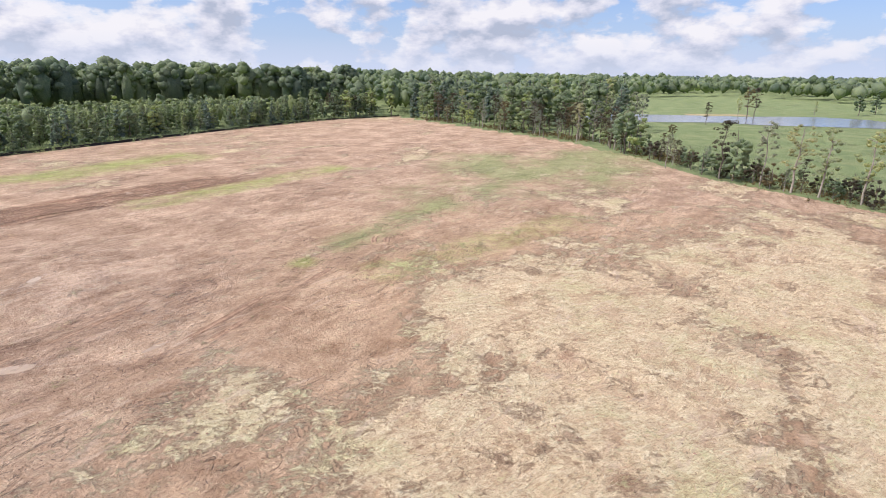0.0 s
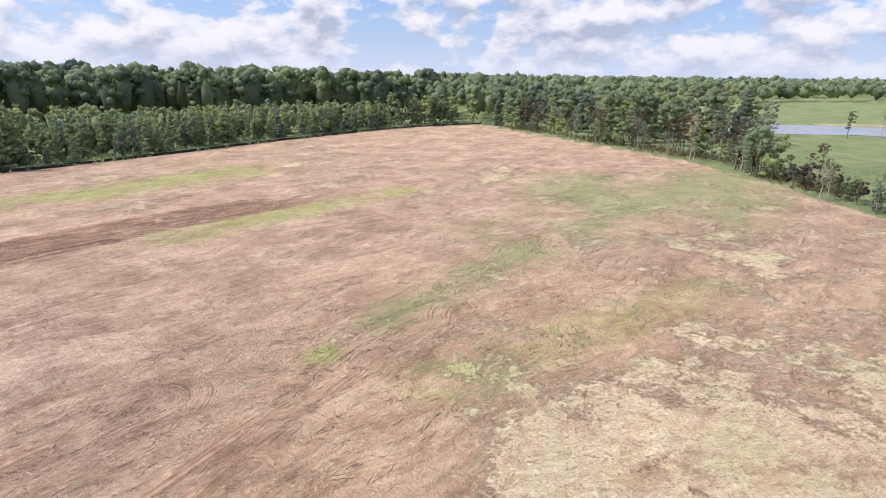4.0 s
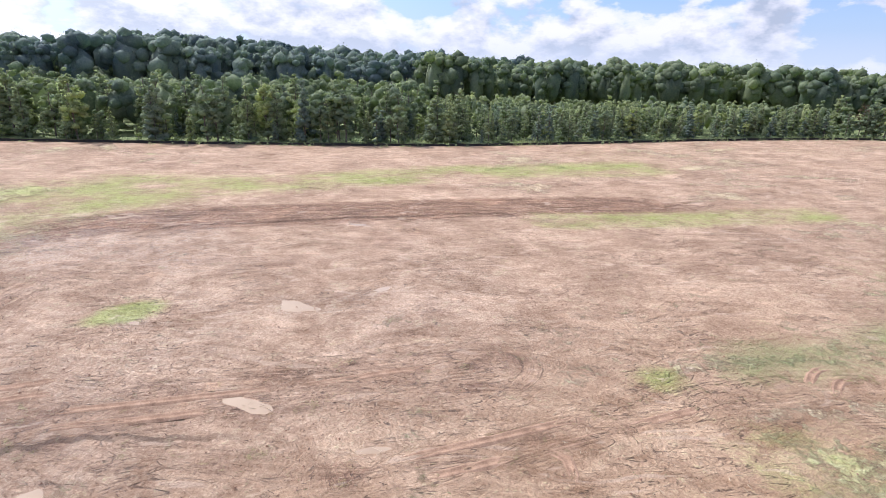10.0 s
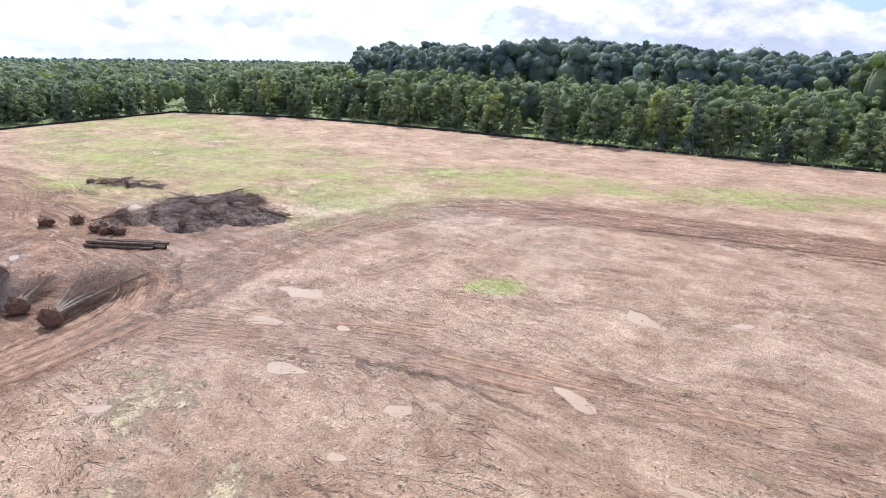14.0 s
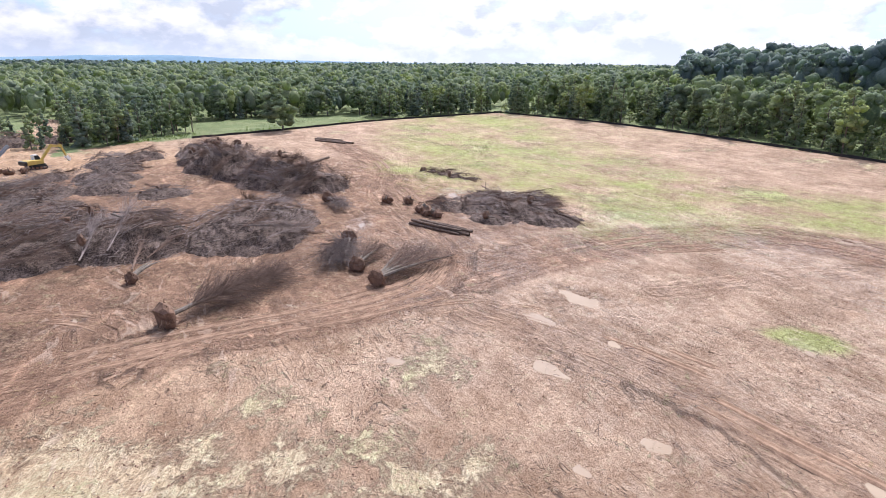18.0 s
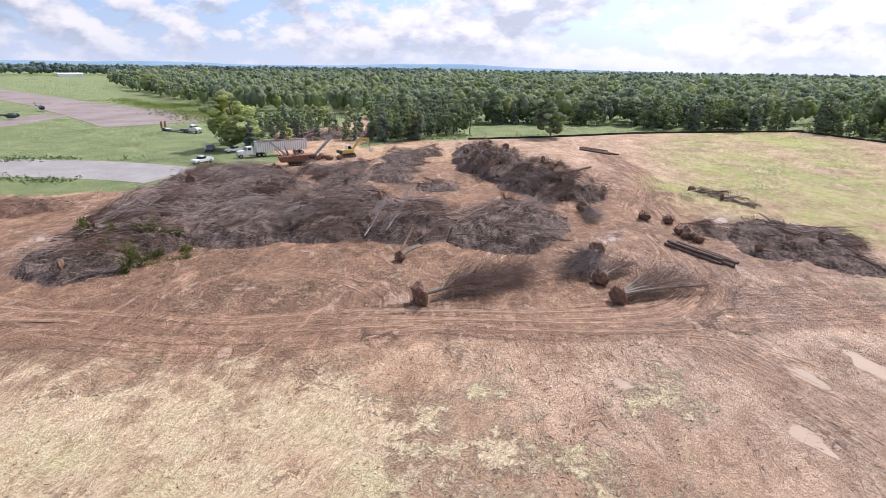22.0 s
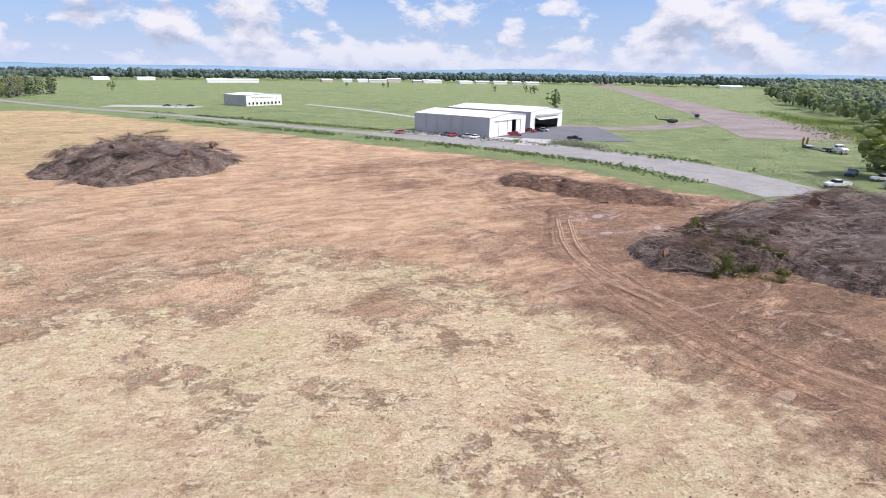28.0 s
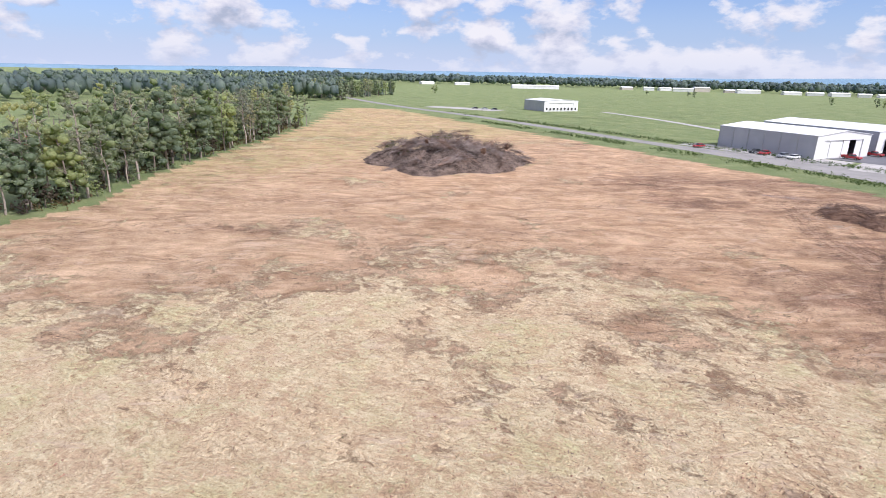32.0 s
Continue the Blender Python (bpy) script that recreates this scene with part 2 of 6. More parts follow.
M["rust"] = worn("rusty steel", (0.15, 0.07, 0.045), (0.30, 0.15, 0.10), 2.0, 0.8, 0.2)
M["yellow"] = worn("yellow machine paint", (0.48, 0.35, 0.09), (0.62, 0.46, 0.14), 1.5, 0.45, relief=0.1)
M["white_paint"] = worn("white vehicle paint", (0.70, 0.70, 0.69), (0.82, 0.82, 0.82), 1.0, 0.3, relief=0, spec=0.5)
M["red_paint"] = worn("red vehicle paint", (0.32, 0.02, 0.025), (0.45, 0.035, 0.04), 1.0, 0.3, relief=0, spec=0.5)
M["dark_paint"] = worn("dark vehicle paint", (0.025, 0.028, 0.032), (0.05, 0.055, 0.06), 1.0, 0.3, relief=0, spec=0.5)
M["silver_paint"] = worn("silver vehicle paint", (0.38, 0.40, 0.42), (0.5, 0.52, 0.54), 1.0, 0.3, 0.3, relief=0, spec=0.5)
M["blue_paint"] = worn("blue vehicle paint", (0.02, 0.05, 0.15), (0.035, 0.08, 0.22), 1.0, 0.3, relief=0, spec=0.5)
M["green_paint"] = worn("olive green aircraft paint", (0.03, 0.05, 0.035), (0.07, 0.09, 0.07), 1.0, 0.5, relief=0)
M["glass"] = worn("tinted glass", (0.012, 0.015, 0.018), (0.03, 0.035, 0.04), 1.0, 0.08, relief=0, spec=0.8)
# the blue is distance haze put into the hills' colour
M["hill"] = worn("far hills in haze blue", (0.14, 0.24, 0.33), (0.20, 0.31, 0.41), 0.002, 1.0, relief=0)
m, t, b = material("muddy water", 0.10, 0.0, 0.2)
link(t, ramp(t, noise_of(t, 0.25, 3), [(0.3, (0.33, 0.240, 0.165)), (0.7, (0.41, 0.31, 0.22))]).outputs[0], b.inputs["Base Color"])
bump(t, b, noise_of(t, 1.5, 2), 0.05, 0.05)
M["puddle"] = m
m, t, b = material("pond water", 0.16, 0.0, 0.35)
link(t, ramp(t, noise_of(t, 0.02, 3), [(0.3, (0.13, 0.15, 0.17)), (0.7, (0.20, 0.215, 0.23))]).outputs[0], b.inputs["Base Color"])
bump(t, b, noise_of(t, 0.8, 3), 0.2, 0.05)
M["pond"] = m


# the ground: grass, bare clay, straw and mud, told apart by the masks kept on the sheet
def ground_material():
    m, t, b = material("field soil and grass", 0.95, 0.0, 0.4)
    at = t.nodes.new("ShaderNodeAttribute")
    at.attribute_name = "soil"
    s = t.nodes.new("ShaderNodeSeparateColor")
    link(t, at.outputs["Color"], s.inputs[0])
    bare, straw, mud = s.outputs
    at2 = t.nodes.new("ShaderNodeAttribute")
    at2.attribute_name = "growth"
    s2 = t.nodes.new("ShaderNodeSeparateColor")
    link(t, at2.outputs["Color"], s2.inputs[0])
    lush, lime, wet = s2.outputs
    grit = noise_of(t, 4.6, 4, 0.72, distortion=1.0)
    speck = noise_of(t, 1.5, 6, 0.72, distortion=1.4)
    mid = noise_of(t, 0.55, 7, 0.66, distortion=0.7)
    wide = noise_of(t, 0.11, 6, 0.62, distortion=0.5)
    sway = t.nodes.new("ShaderNodeTexNoise")
    sway.inputs["Scale"].default_value = 0.05
    bent = t.nodes.new("ShaderNodeVectorMath")
    bent.operation = "MULTIPLY_ADD"
    link(t, t.nodes.new("ShaderNodeTexCoord").outputs["Object"], sway.inputs["Vector"])
    link(t, sway.outputs["Color"], bent.inputs[0])
    bent.inputs[1].default_value = (7, 7, 0)
    link(t, t.nodes.new("ShaderNodeTexCoord").outputs["Object"], bent.inputs[2])
    drag = noise_of(t, 1.0, 3, 0.55, bent.outputs[0], stretch=(0.07, 1.5, 1, 56), distortion=0.5)
    combed = noise_of(t, 1.0, 4, 0.6, bent.outputs[0], stretch=(0.75, 1.9, 1, 31), distortion=0.8)
    at3 = t.nodes.new("ShaderNodeAttribute")
    at3.attribute_name = "lane"                      # along and across the nearest wheel lane, and how near it is
    s3 = t.nodes.new("ShaderNodeSeparateXYZ")
    link(t, at3.outputs["Vector"], s3.inputs[0])
    along, across, beaten = s3.outputs
    lane_at = t.nodes.new("ShaderNodeCombineXYZ")
    link(t, maths(t, "MULTIPLY", along, 0.07), lane_at.inputs[0])
    link(t, maths(t, "MULTIPLY", across, 1.15), lane_at.inputs[1])
    tread = noise_of(t, 1.0, 5, 0.62, lane_at.outputs[0], distortion=0.7)
    turned = t.nodes.new("ShaderNodeMapping")
    turned.vector_type = "TEXTURE"
    turned.inputs["Rotation"].default_value = (0, 0, radians(56))
    link(t, bent.outputs[0], turned.inputs[0])
    s4 = t.nodes.new("ShaderNodeSeparateXYZ")
    link(t, turned.outputs[0], s4.inputs[0])

    def blended(*pairs):
        total = None
        for source, k in pairs:
            q = maths(t, "MULTIPLY", source, k)
            total = q if total is None else maths(t, "ADD", total, q)
        return total

    def crack(source, width):
        """1 along the crest lines of a noise, 0 away from them."""
        d = maths(t, "ABSOLUTE", maths(t, "SUBTRACT", source, 0.5))
        return maths(t, "SUBTRACT", 1.0, maths(t, "DIVIDE", d, width), True)

    f = blended((drag, 0.08), (mid, 0.20), (speck, 0.34), (grit, 0.38))
    clay = ramp(t, f, [(0.38, (0.235, 0.140, 0.092)), (0.45, (0.415, 0.276, 0.188)), (0.53, (0.545, 0.388, 0.276)), (0.60, (0.72, 0.555, 0.425))]).outputs[0]
    clay = mixed(t, 0.85, clay, mixed(t, 1.0, clay, ramp(t, wide, [(0.34, (0.74, 0.68, 0.62)), (0.52, (1.0, 0.97, 0.93)), (0.66, (1.22, 1.22, 1.20))]).outputs[0], "MULTIPLY"))
    xyz = t.nodes.new("ShaderNodeSeparateXYZ")
    link(t, t.nodes.new("ShaderNodeTexCoord").outputs["Object"], xyz.inputs[0])
    east = maths(t, "DIVIDE", maths(t, "ADD", xyz.outputs[0], 34.0), 42.0, True)
    south = maths(t, "DIVIDE", maths(t, "SUBTRACT", -22.0, xyz.outputs[1]), 40.0, True)
    east = maths(t, "MULTIPLY", east, maths(t, "DIVIDE", maths(t, "SUBTRACT", 75.0, xyz.outputs[1]), 45.0, True))
    south = maths(t, "MULTIPLY", south, maths(t, "DIVIDE", maths(t, "ADD", xyz.outputs[0], 100.0), 25.0, True))
    clay = mixed(t, maths(t, "MAXIMUM", east, south), clay, mixed(t, 1.0, clay, (1.09, 1.0, 0.835), "MULTIPLY"))
    clay = mixed(t, south, clay, mixed(t, 1.0, clay, (1.03, 0.97, 0.92), "MULTIPLY"))
    broken = noise_of(t, 0.22, 8, 0.70, bent.outputs[0], stretch=(0.60, 1.3, 1, 56), distortion=1.2)
    clay = mixed(t, 1.0, clay, ramp(t, broken, [(0.36, (0.74, 0.69, 0.64)), (0.46, (0.93, 0.91, 0.89)), (0.56, (1.04, 1.04, 1.03)), (0.66, (1.22, 1.22, 1.20))]).outputs[0], "MULTIPLY")
    clay = mixed(t, maths(t, "MULTIPLY", maths(t, "MAXIMUM", east, south), 0.45), clay, ramp(t, broken, [(0.38, (0.36, 0.235, 0.146)), (0.48, (0.50, 0.355, 0.238)), (0.62, (0.70, 0.54, 0.385))]).outputs[0])
    g2 = blended((grit, 0.40), (speck, 0.28), (combed, 0.32))
    chips = ramp(t, g2, [(0.38, (0.36, 0.250, 0.145)), (0.45, (0.58, 0.435, 0.268)), (0.53, (0.72, 0.588, 0.385)), (0.60, (0.83, 0.720, 0.500))]).outputs[0]
    chips = mixed(t, 0.8, chips, mixed(t, 1.0, chips, ramp(t, wide, [(0.36, (1.06, 0.98, 0.94)), (0.52, (1.0, 1.0, 0.98)), (0.64, (0.88, 0.94, 0.80))]).outputs[0], "MULTIPLY"))
    fd = blended((mixed(t, beaten, mid, tread), 0.34), (speck, 0.34), (grit, 0.32))
    dirt = ramp(t, fd, [(0.38, (0.086, 0.041, 0.024)), (0.47, (0.220, 0.118, 0.070)), (0.56, (0.370, 0.222, 0.138)), (0.63, (0.54, 0.390, 0.28))]).outputs[0]
    dirt = mixed(t, 1.0, dirt, ramp(t, broken, [(0.38, (0.72, 0.70, 0.68)), (0.52, (1.0, 1.0, 1.0)), (0.60, (1.3, 1.3, 1.3)), (0.66, (1.75, 1.8, 1.85))]).outputs[0], "MULTIPLY")
    young = ramp(t, blended((mid, 0.5), (grit, 0.5)), [(0.38, (0.140, 0.220, 0.062)), (0.62, (0.29, 0.37, 0.13))]).outputs[0]
    grass = ramp(t, blended((wide, 0.6), (speck, 0.25), (grit, 0.15)),
                 [(0.36, (0.135, 0.185, 0.068)), (0.5, (0.190, 0.235, 0.092)), (0.64, (0.280, 0.300, 0.135))]).outputs[0]
    sprout = ramp(t, blended((mid, 0.5), (grit, 0.5)), [(0.38, (0.200, 0.285, 0.048)), (0.62, (0.41, 0.49, 0.115))]).outputs[0]

    def cut(mask, grain, soft=0.25, depth=2.6):
        """A mask broken up by a grain, so that its edge is ragged."""
        d = maths(t, "SUBTRACT", maths(t, "ADD", mask, maths(t, "MULTIPLY", maths(t, "SUBTRACT", grain, 0.5), depth)), 0.5)
        return maths(t, "ADD", maths(t, "DIVIDE", d, soft), 0.5, True)

    ragged = blended((wide, 0.34), (mid, 0.36), (speck, 0.20), (combed, 0.10))
    thin = noise_of(t, 0.30, 6, 0.7, distortion=1.0)
    tufts = blended((mid, 0.4), (speck, 0.35), (grit, 0.25))
    lines = blended((drag, 0.16), (speck, 0.40), (mid, 0.44))
    strewn = mixed(t, maths(t, "MULTIPLY", ramp(t, blended((thin, 0.6), (speck, 0.4)), [(0.42, (1, 1, 1)), (0.52, (0, 0, 0))]).outputs[0], 0.74), chips, clay)
    matted = cut(straw, ragged, 0.14, 2.7)
    col = mixed(t, matted, clay, strewn)
    col = mixed(t, maths(t, "MULTIPLY", cut(mud, lines, 0.24), 0.88), col, dirt)
    col = mixed(t, maths(t, "MULTIPLY", cut(lush, tufts, 0.7), 0.62), col, young)
    col = mixed(t, maths(t, "MULTIPLY", cut(lime, tufts, 0.8), 0.68), col, sprout)
    scored = noise_of(t, 0.42, 3, 0.5, bent.outputs[0], stretch=(0.45, 1.3, 1, 60), distortion=1.6)
    where = ramp(t, noise_of(t, 0.09, 5, 0.65), [(0.43, (0, 0, 0)), (0.53, (1, 1, 1))]).outputs[0]
    open_soil = maths(t, "SUBTRACT", 1.0, maths(t, "MULTIPLY", matted, 0.75), True)
    seams = maths(t, "MULTIPLY", maths(t, "MULTIPLY", maths(t, "MULTIPLY", crack(scored, 0.020), ramp(t, speck, [(0.44, (0, 0, 0)), (0.54, (1, 1, 1))]).outputs[0]), where), open_soil)
    # cracks in the soil, the shade inside them put in as dark brown
    col = mixed(t, maths(t, "MULTIPLY", seams, 0.80), col, (0.085, 0.050, 0.036))
    pale = ramp(t, scored, [(0.60, (0, 0, 0)), (0.65, (1, 1, 1))]).outputs[0]
    col = mixed(t, maths(t, "MULTIPLY", maths(t, "MULTIPLY", pale, where), 0.40), col, (0.66, 0.50, 0.375))
    # cleat marks of crawler tracks, in lanes along the way the field was worked
    lanes = ramp(t, drag, [(0.53, (0, 0, 0)), (0.57, (1, 1, 1))]).outputs[0]
    cleats = maths(t, "MULTIPLY", maths(t, "SINE", maths(t, "MULTIPLY", maths(t, "ADD", s4.outputs[0], maths(t, "MULTIPLY", mid, 2.0)), 15.0)), maths(t, "MULTIPLY", maths(t, "MULTIPLY", lanes, open_soil), where))
    cleats = maths(t, "MULTIPLY", cleats, maths(t, "SUBTRACT", 1.0, beaten))
    # dark crumbs, and small straw shadows put in as the same dark specks
    crumbs_and_shade = ramp(t, grit, [(0.31, (1, 1, 1)), (0.37, (0, 0, 0))]).outputs[0]
    col = mixed(t, maths(t, "MULTIPLY", crumbs_and_shade, 0.6), col, (0.085, 0.055, 0.04))
    col = mixed(t, cut(bare, speck, 0.2), grass, col)
    link(t, col, b.inputs["Base Color"])
    rough = maths(t, "SUBTRACT", 0.90, maths(t, "MULTIPLY", maths(t, "MULTIPLY", wet, ramp(t, ragged, [(0.42, (0, 0, 0)), (0.54, (1, 1, 1))]).outputs[0]), 0.62))
    link(t, rough, b.inputs["Roughness"])
    ridges = maths(t, "MULTIPLY", maths(t, "SUBTRACT", tread, 0.5), maths(t, "MULTIPLY", beaten, 1.05))
    ridges = maths(t, "ADD", ridges, maths(t, "SUBTRACT", maths(t, "MULTIPLY", cleats, 0.05), maths(t, "MULTIPLY", seams, 0.30)))
    combing = maths(t, "MULTIPLY", combed, maths(t, "ADD", maths(t, "MULTIPLY", matted, 0.55), 0.08))
    bump(t, b, maths(t, "ADD", blended((mid, 0.3), (speck, 0.45), (grit, 0.34), (combing, 1.0), (matted, 0.10)), ridges), 1.0, 0.75)
    return m


M["ground"] = ground_material()


# ---------------------------------------------------------------- building kit
rng = np.random.default_rng(7)


def mesh_of(name, verts, faces, mats, smooth=False, index=None):
    me = bpy.data.meshes.new(name)
    me.from_pydata([tuple(v) for v in verts] if not isinstance(verts, np.ndarray) else verts.tolist(), [],
                   faces.tolist() if isinstance(faces, np.ndarray) else faces)
    for mt in mats if isinstance(mats, (list, tuple)) else [mats]:
        me.materials.append(mt)
    if index is not None:
        me.polygons.foreach_set("material_index", index)
    if smooth:
        me.polygons.foreach_set("use_smooth", [True] * len(me.polygons))
    me.update()
    return me


def part(name, me, parent, label="", place=None, kind=""):
    """Links a mesh as one part under a thing or a part."""
    ob = new(name, me)
    ob.parent = parent
    if place is not None:
        ob.matrix_basis = place
    return tagged(ob, label, kind=kind)


def thing(name, label, category, place, group="", kind=""):
    ob = new(name)
    ob.empty_display_size = 0.2
    ob.matrix_basis = place
    return tagged(ob, label, category, group, kind)


def box(name, mat, size, at=(0, 0, 0), bevel=0.0, taper=1.0, turn=0.0):
    """A box that stands on `at`, its edges rounded, its top narrowed by taper."""
    bm = bmesh.new()
    bmesh.ops.create_cube(bm, size=1.0)
    for v in bm.verts:
        k = taper if v.co.z > 0 else 1.0
        v.co = Vector((v.co.x * size[0] * k, v.co.y * size[1] * k, (v.co.z + 0.5) * size[2]))
    if bevel:
        bmesh.ops.bevel(bm, geom=bm.edges[:], offset=bevel, segments=2, affect="EDGES")
    bmesh.ops.transform(bm, matrix=Matrix.Translation(at) @ Matrix.Rotation(turn, 4, "Z"), verts=bm.verts[:])
    me = bpy.data.meshes.new(name)
    bm.to_mesh(me)
    bm.free()
    me.materials.append(mat)
    return me


def prism(name, mat, outline, width, bevel=0.0):
    """A side outline of (x, z) pulled out to a width along y, with rounded edges."""
    bm = bmesh.new()
    loop = [bm.verts.new((x, -width / 2, z)) for x, z in outline]
    face = bm.faces.new(loop)
    got = bmesh.ops.extrude_face_region(bm, geom=[face])
    for v in got["geom"]:
        if isinstance(v, bmesh.types.BMVert):
            v.co.y = width / 2
    bmesh.ops.recalc_face_normals(bm, faces=bm.faces[:])
    if bevel:
        bmesh.ops.bevel(bm, geom=bm.edges[:], offset=bevel, segments=2, affect="EDGES")
    me = bpy.data.meshes.new(name)
    bm.to_mesh(me)
    bm.free()
    me.materials.append(mat)
    return me


def tubes(p, r, sides=3):
    """Many tapering tubes: p (n, k, 3) points along each, r (n, k) their radii. Returns verts and faces."""
    p, r = np.asarray(p, float), np.asarray(r, float)
    n, k, _ = p.shape
    d = p[:, -1] - p[:, 0]
    d /= np.linalg.norm(d, axis=1, keepdims=True) + 1e-9
    ref = np.where(np.abs(d[:, 2:3]) > 0.9, np.array([[1.0, 0, 0]]), np.array([[0, 0, 1.0]]))
    u = np.cross(d, ref)
    u /= np.linalg.norm(u, axis=1, keepdims=True) + 1e-9
    w = np.cross(d, u)
    a = np.arange(sides) * 2 * np.pi / sides
    ring = u[:, None, None] * np.cos(a)[None, None, :, None] + w[:, None, None] * np.sin(a)[None, None, :, None]
    v = (p[:, :, None] + ring * r[:, :, None, None]).reshape(-1, 3)
    base = (np.arange(n)[:, None, None] * k + np.arange(k - 1)[None, :, None]) * sides
    i = np.arange(sides)[None, None]
    j = (i + 1) % sides
    f = np.stack([base + i, base + j, base + sides + j, base + sides + i], -1).reshape(-1, 4)
    return v, f


def tube_mesh(name, mat, p, r, sides=6, caps=True):
    v, f = tubes([p], [r], sides)
    f = f.tolist()
    if caps:
        f += [list(range(sides))[::-1], list(range(len(v) - sides, len(v)))]
    return mesh_of(name, v, f, mat, False)


def lattice(x, y, seed):
    """Smooth value noise, 0 to 1, of unit cells."""
    xi, yi = np.floor(x).astype(np.int64), np.floor(y).astype(np.int64)
    fx, fy = x - xi, y - yi
    fx, fy = fx * fx * (3 - 2 * fx), fy * fy * (3 - 2 * fy)

    def h(a, b):
        q = (a * 374761393 + b * 668265263 + seed * 974634777) & 0x7FFFFFFF
        q = ((q ^ (q >> 13)) * 1274126177) & 0x7FFFFFFF
        return ((q ^ (q >> 16)) & 0xFFFF) / 65535.0

    a, b_, c, d = h(xi, yi), h(xi + 1, yi), h(xi, yi + 1), h(xi + 1, yi + 1)
    return (a * (1 - fx) + b_ * fx) * (1 - fy) + (c * (1 - fx) + d * fx) * fy


def fbm(x, y, scale, seed, octaves=4):
    s, amp, total = 0, 1.0, 0
    for o in range(octaves):
        s = s + amp * lattice(x / scale * 2 ** o, y / scale * 2 ** o, seed + o)
        total += amp
        amp *= 0.55
    return s / total


def inside(x, y, poly):
    r = np.zeros(np.shape(x), bool)
    for (x0, y0), (x1, y1) in zip(poly, poly[1:] + poly[:1]):
        c = (y0 > y) != (y1 > y)
        r ^= c & (x < (x1 - x0) * (y - y0) / (y1 - y0 + 1e-12) + x0)
    return r


def off_line(x, y, line):
    """Distance to a polyline, and how far along it the nearest place lies."""
    best, along, run = np.full(np.shape(x), 1e9), np.zeros(np.shape(x)), 0.0
    for (x0, y0), (x1, y1) in zip(line, line[1:]):
        n = math.hypot(x1 - x0, y1 - y0)
        k = np.clip(((x - x0) * (x1 - x0) + (y - y0) * (y1 - y0)) / n ** 2, 0, 1)
        d = np.hypot(x - x0 - k * (x1 - x0), y - y0 - k * (y1 - y0))
        along = np.where(d < best, run + k * n, along)
        best = np.minimum(best, d)
        run += n
    return best, along


def soft(d, a, b_):
    """1 below a, 0 above b_."""
    k = np.clip((b_ - d) / (b_ - a), 0, 1)
    return k * k * (3 - 2 * k)


def curve_through(points, step=3.0):
    """A smooth line through a few places (Catmull-Rom)."""
    q = [np.array(p, float) for p in points]
    q = [2 * q[0] - q[1]] + q + [2 * q[-1] - q[-2]]
    got = []
    for a, b_, c, d in zip(q, q[1:], q[2:], q[3:]):
        n = max(2, int(np.linalg.norm(c - b_) / step))
        for k in np.arange(n) / n:
            got.append(0.5 * (2 * b_ + (c - a) * k + (2 * a - 5 * b_ + 4 * c - d) * k ** 2 + (3 * b_ - 3 * c + d - a) * k ** 3))
    return [tuple(p) for p in got] + [tuple(q[-2])]


# ---------------------------------------------------------------- the plan
WEST_EDGE = [(-246, -114), (-224, -55), (-194, -2), (-157, 54), (-124, 108), (-92, 186), (-66, 236), (-36, 264)]
EAST_EDGE = [(-22, 243), (12, 196), (36, 162), (48, 128), (55, 98), (68, 74), (90, 38), (114, -2), (142, -16), (172, -40), (244, -93), (300, -124), (352, -158)]
ROAD_SIDE = [(336, -186), (231, -172), (126, -160), (76, -152), (38, -146), (12, -128), (-6, -122), (-26, -138), (-60, -150)]
SOUTH_EDGE = [(-86, -164), (-112, -160), (-145, -152), (-190, -142), (-246, -114)]
FIELD = WEST_EDGE + EAST_EDGE + ROAD_SIDE + SOUTH_EDGE
TRACKS = [  # places of wheel tracks, half width of the churned band, how deep in mud
    (curve_through([(24, -96), (19, -78), (12, -68), (3, -58), (-8, -49), (-24, -43), (-38, -34), (-50, -30), (-60, -34), (-72, -48), (-84, -62), (-104, -76), (-128, -112)]), 5.0, 0.85),
    (curve_through([(-14, -64), (-22, -58), (-25, -49), (-20, -42)]), 2.5, 0.6),
    (curve_through([(-52, -30), (-64, -24), (-78, -14), (-88, -2), (-90, 10), (-85, 22), (-75, 44), (-65, 63), (-52, 85)]), 7.5, 0.95),
    (curve_through([(-46, -24), (-44, -13), (-41, -3), (-35, 12), (-28, 27)]), 5.0, 0.45),
    (curve_through([(-60, -8), (-80, 14), (-76, 30), (-62, 60)]), 3.0, 0.4),
    (curve_through([(-42, -8), (-30, 6), (-23, 12), (-19, 25), (-14, 40), (-9, 48)]), 2.4, 0.38),
    (curve_through([(60, -128), (44, -112), (34, -98), (24, -90)]), 6.0, 0.5),
]
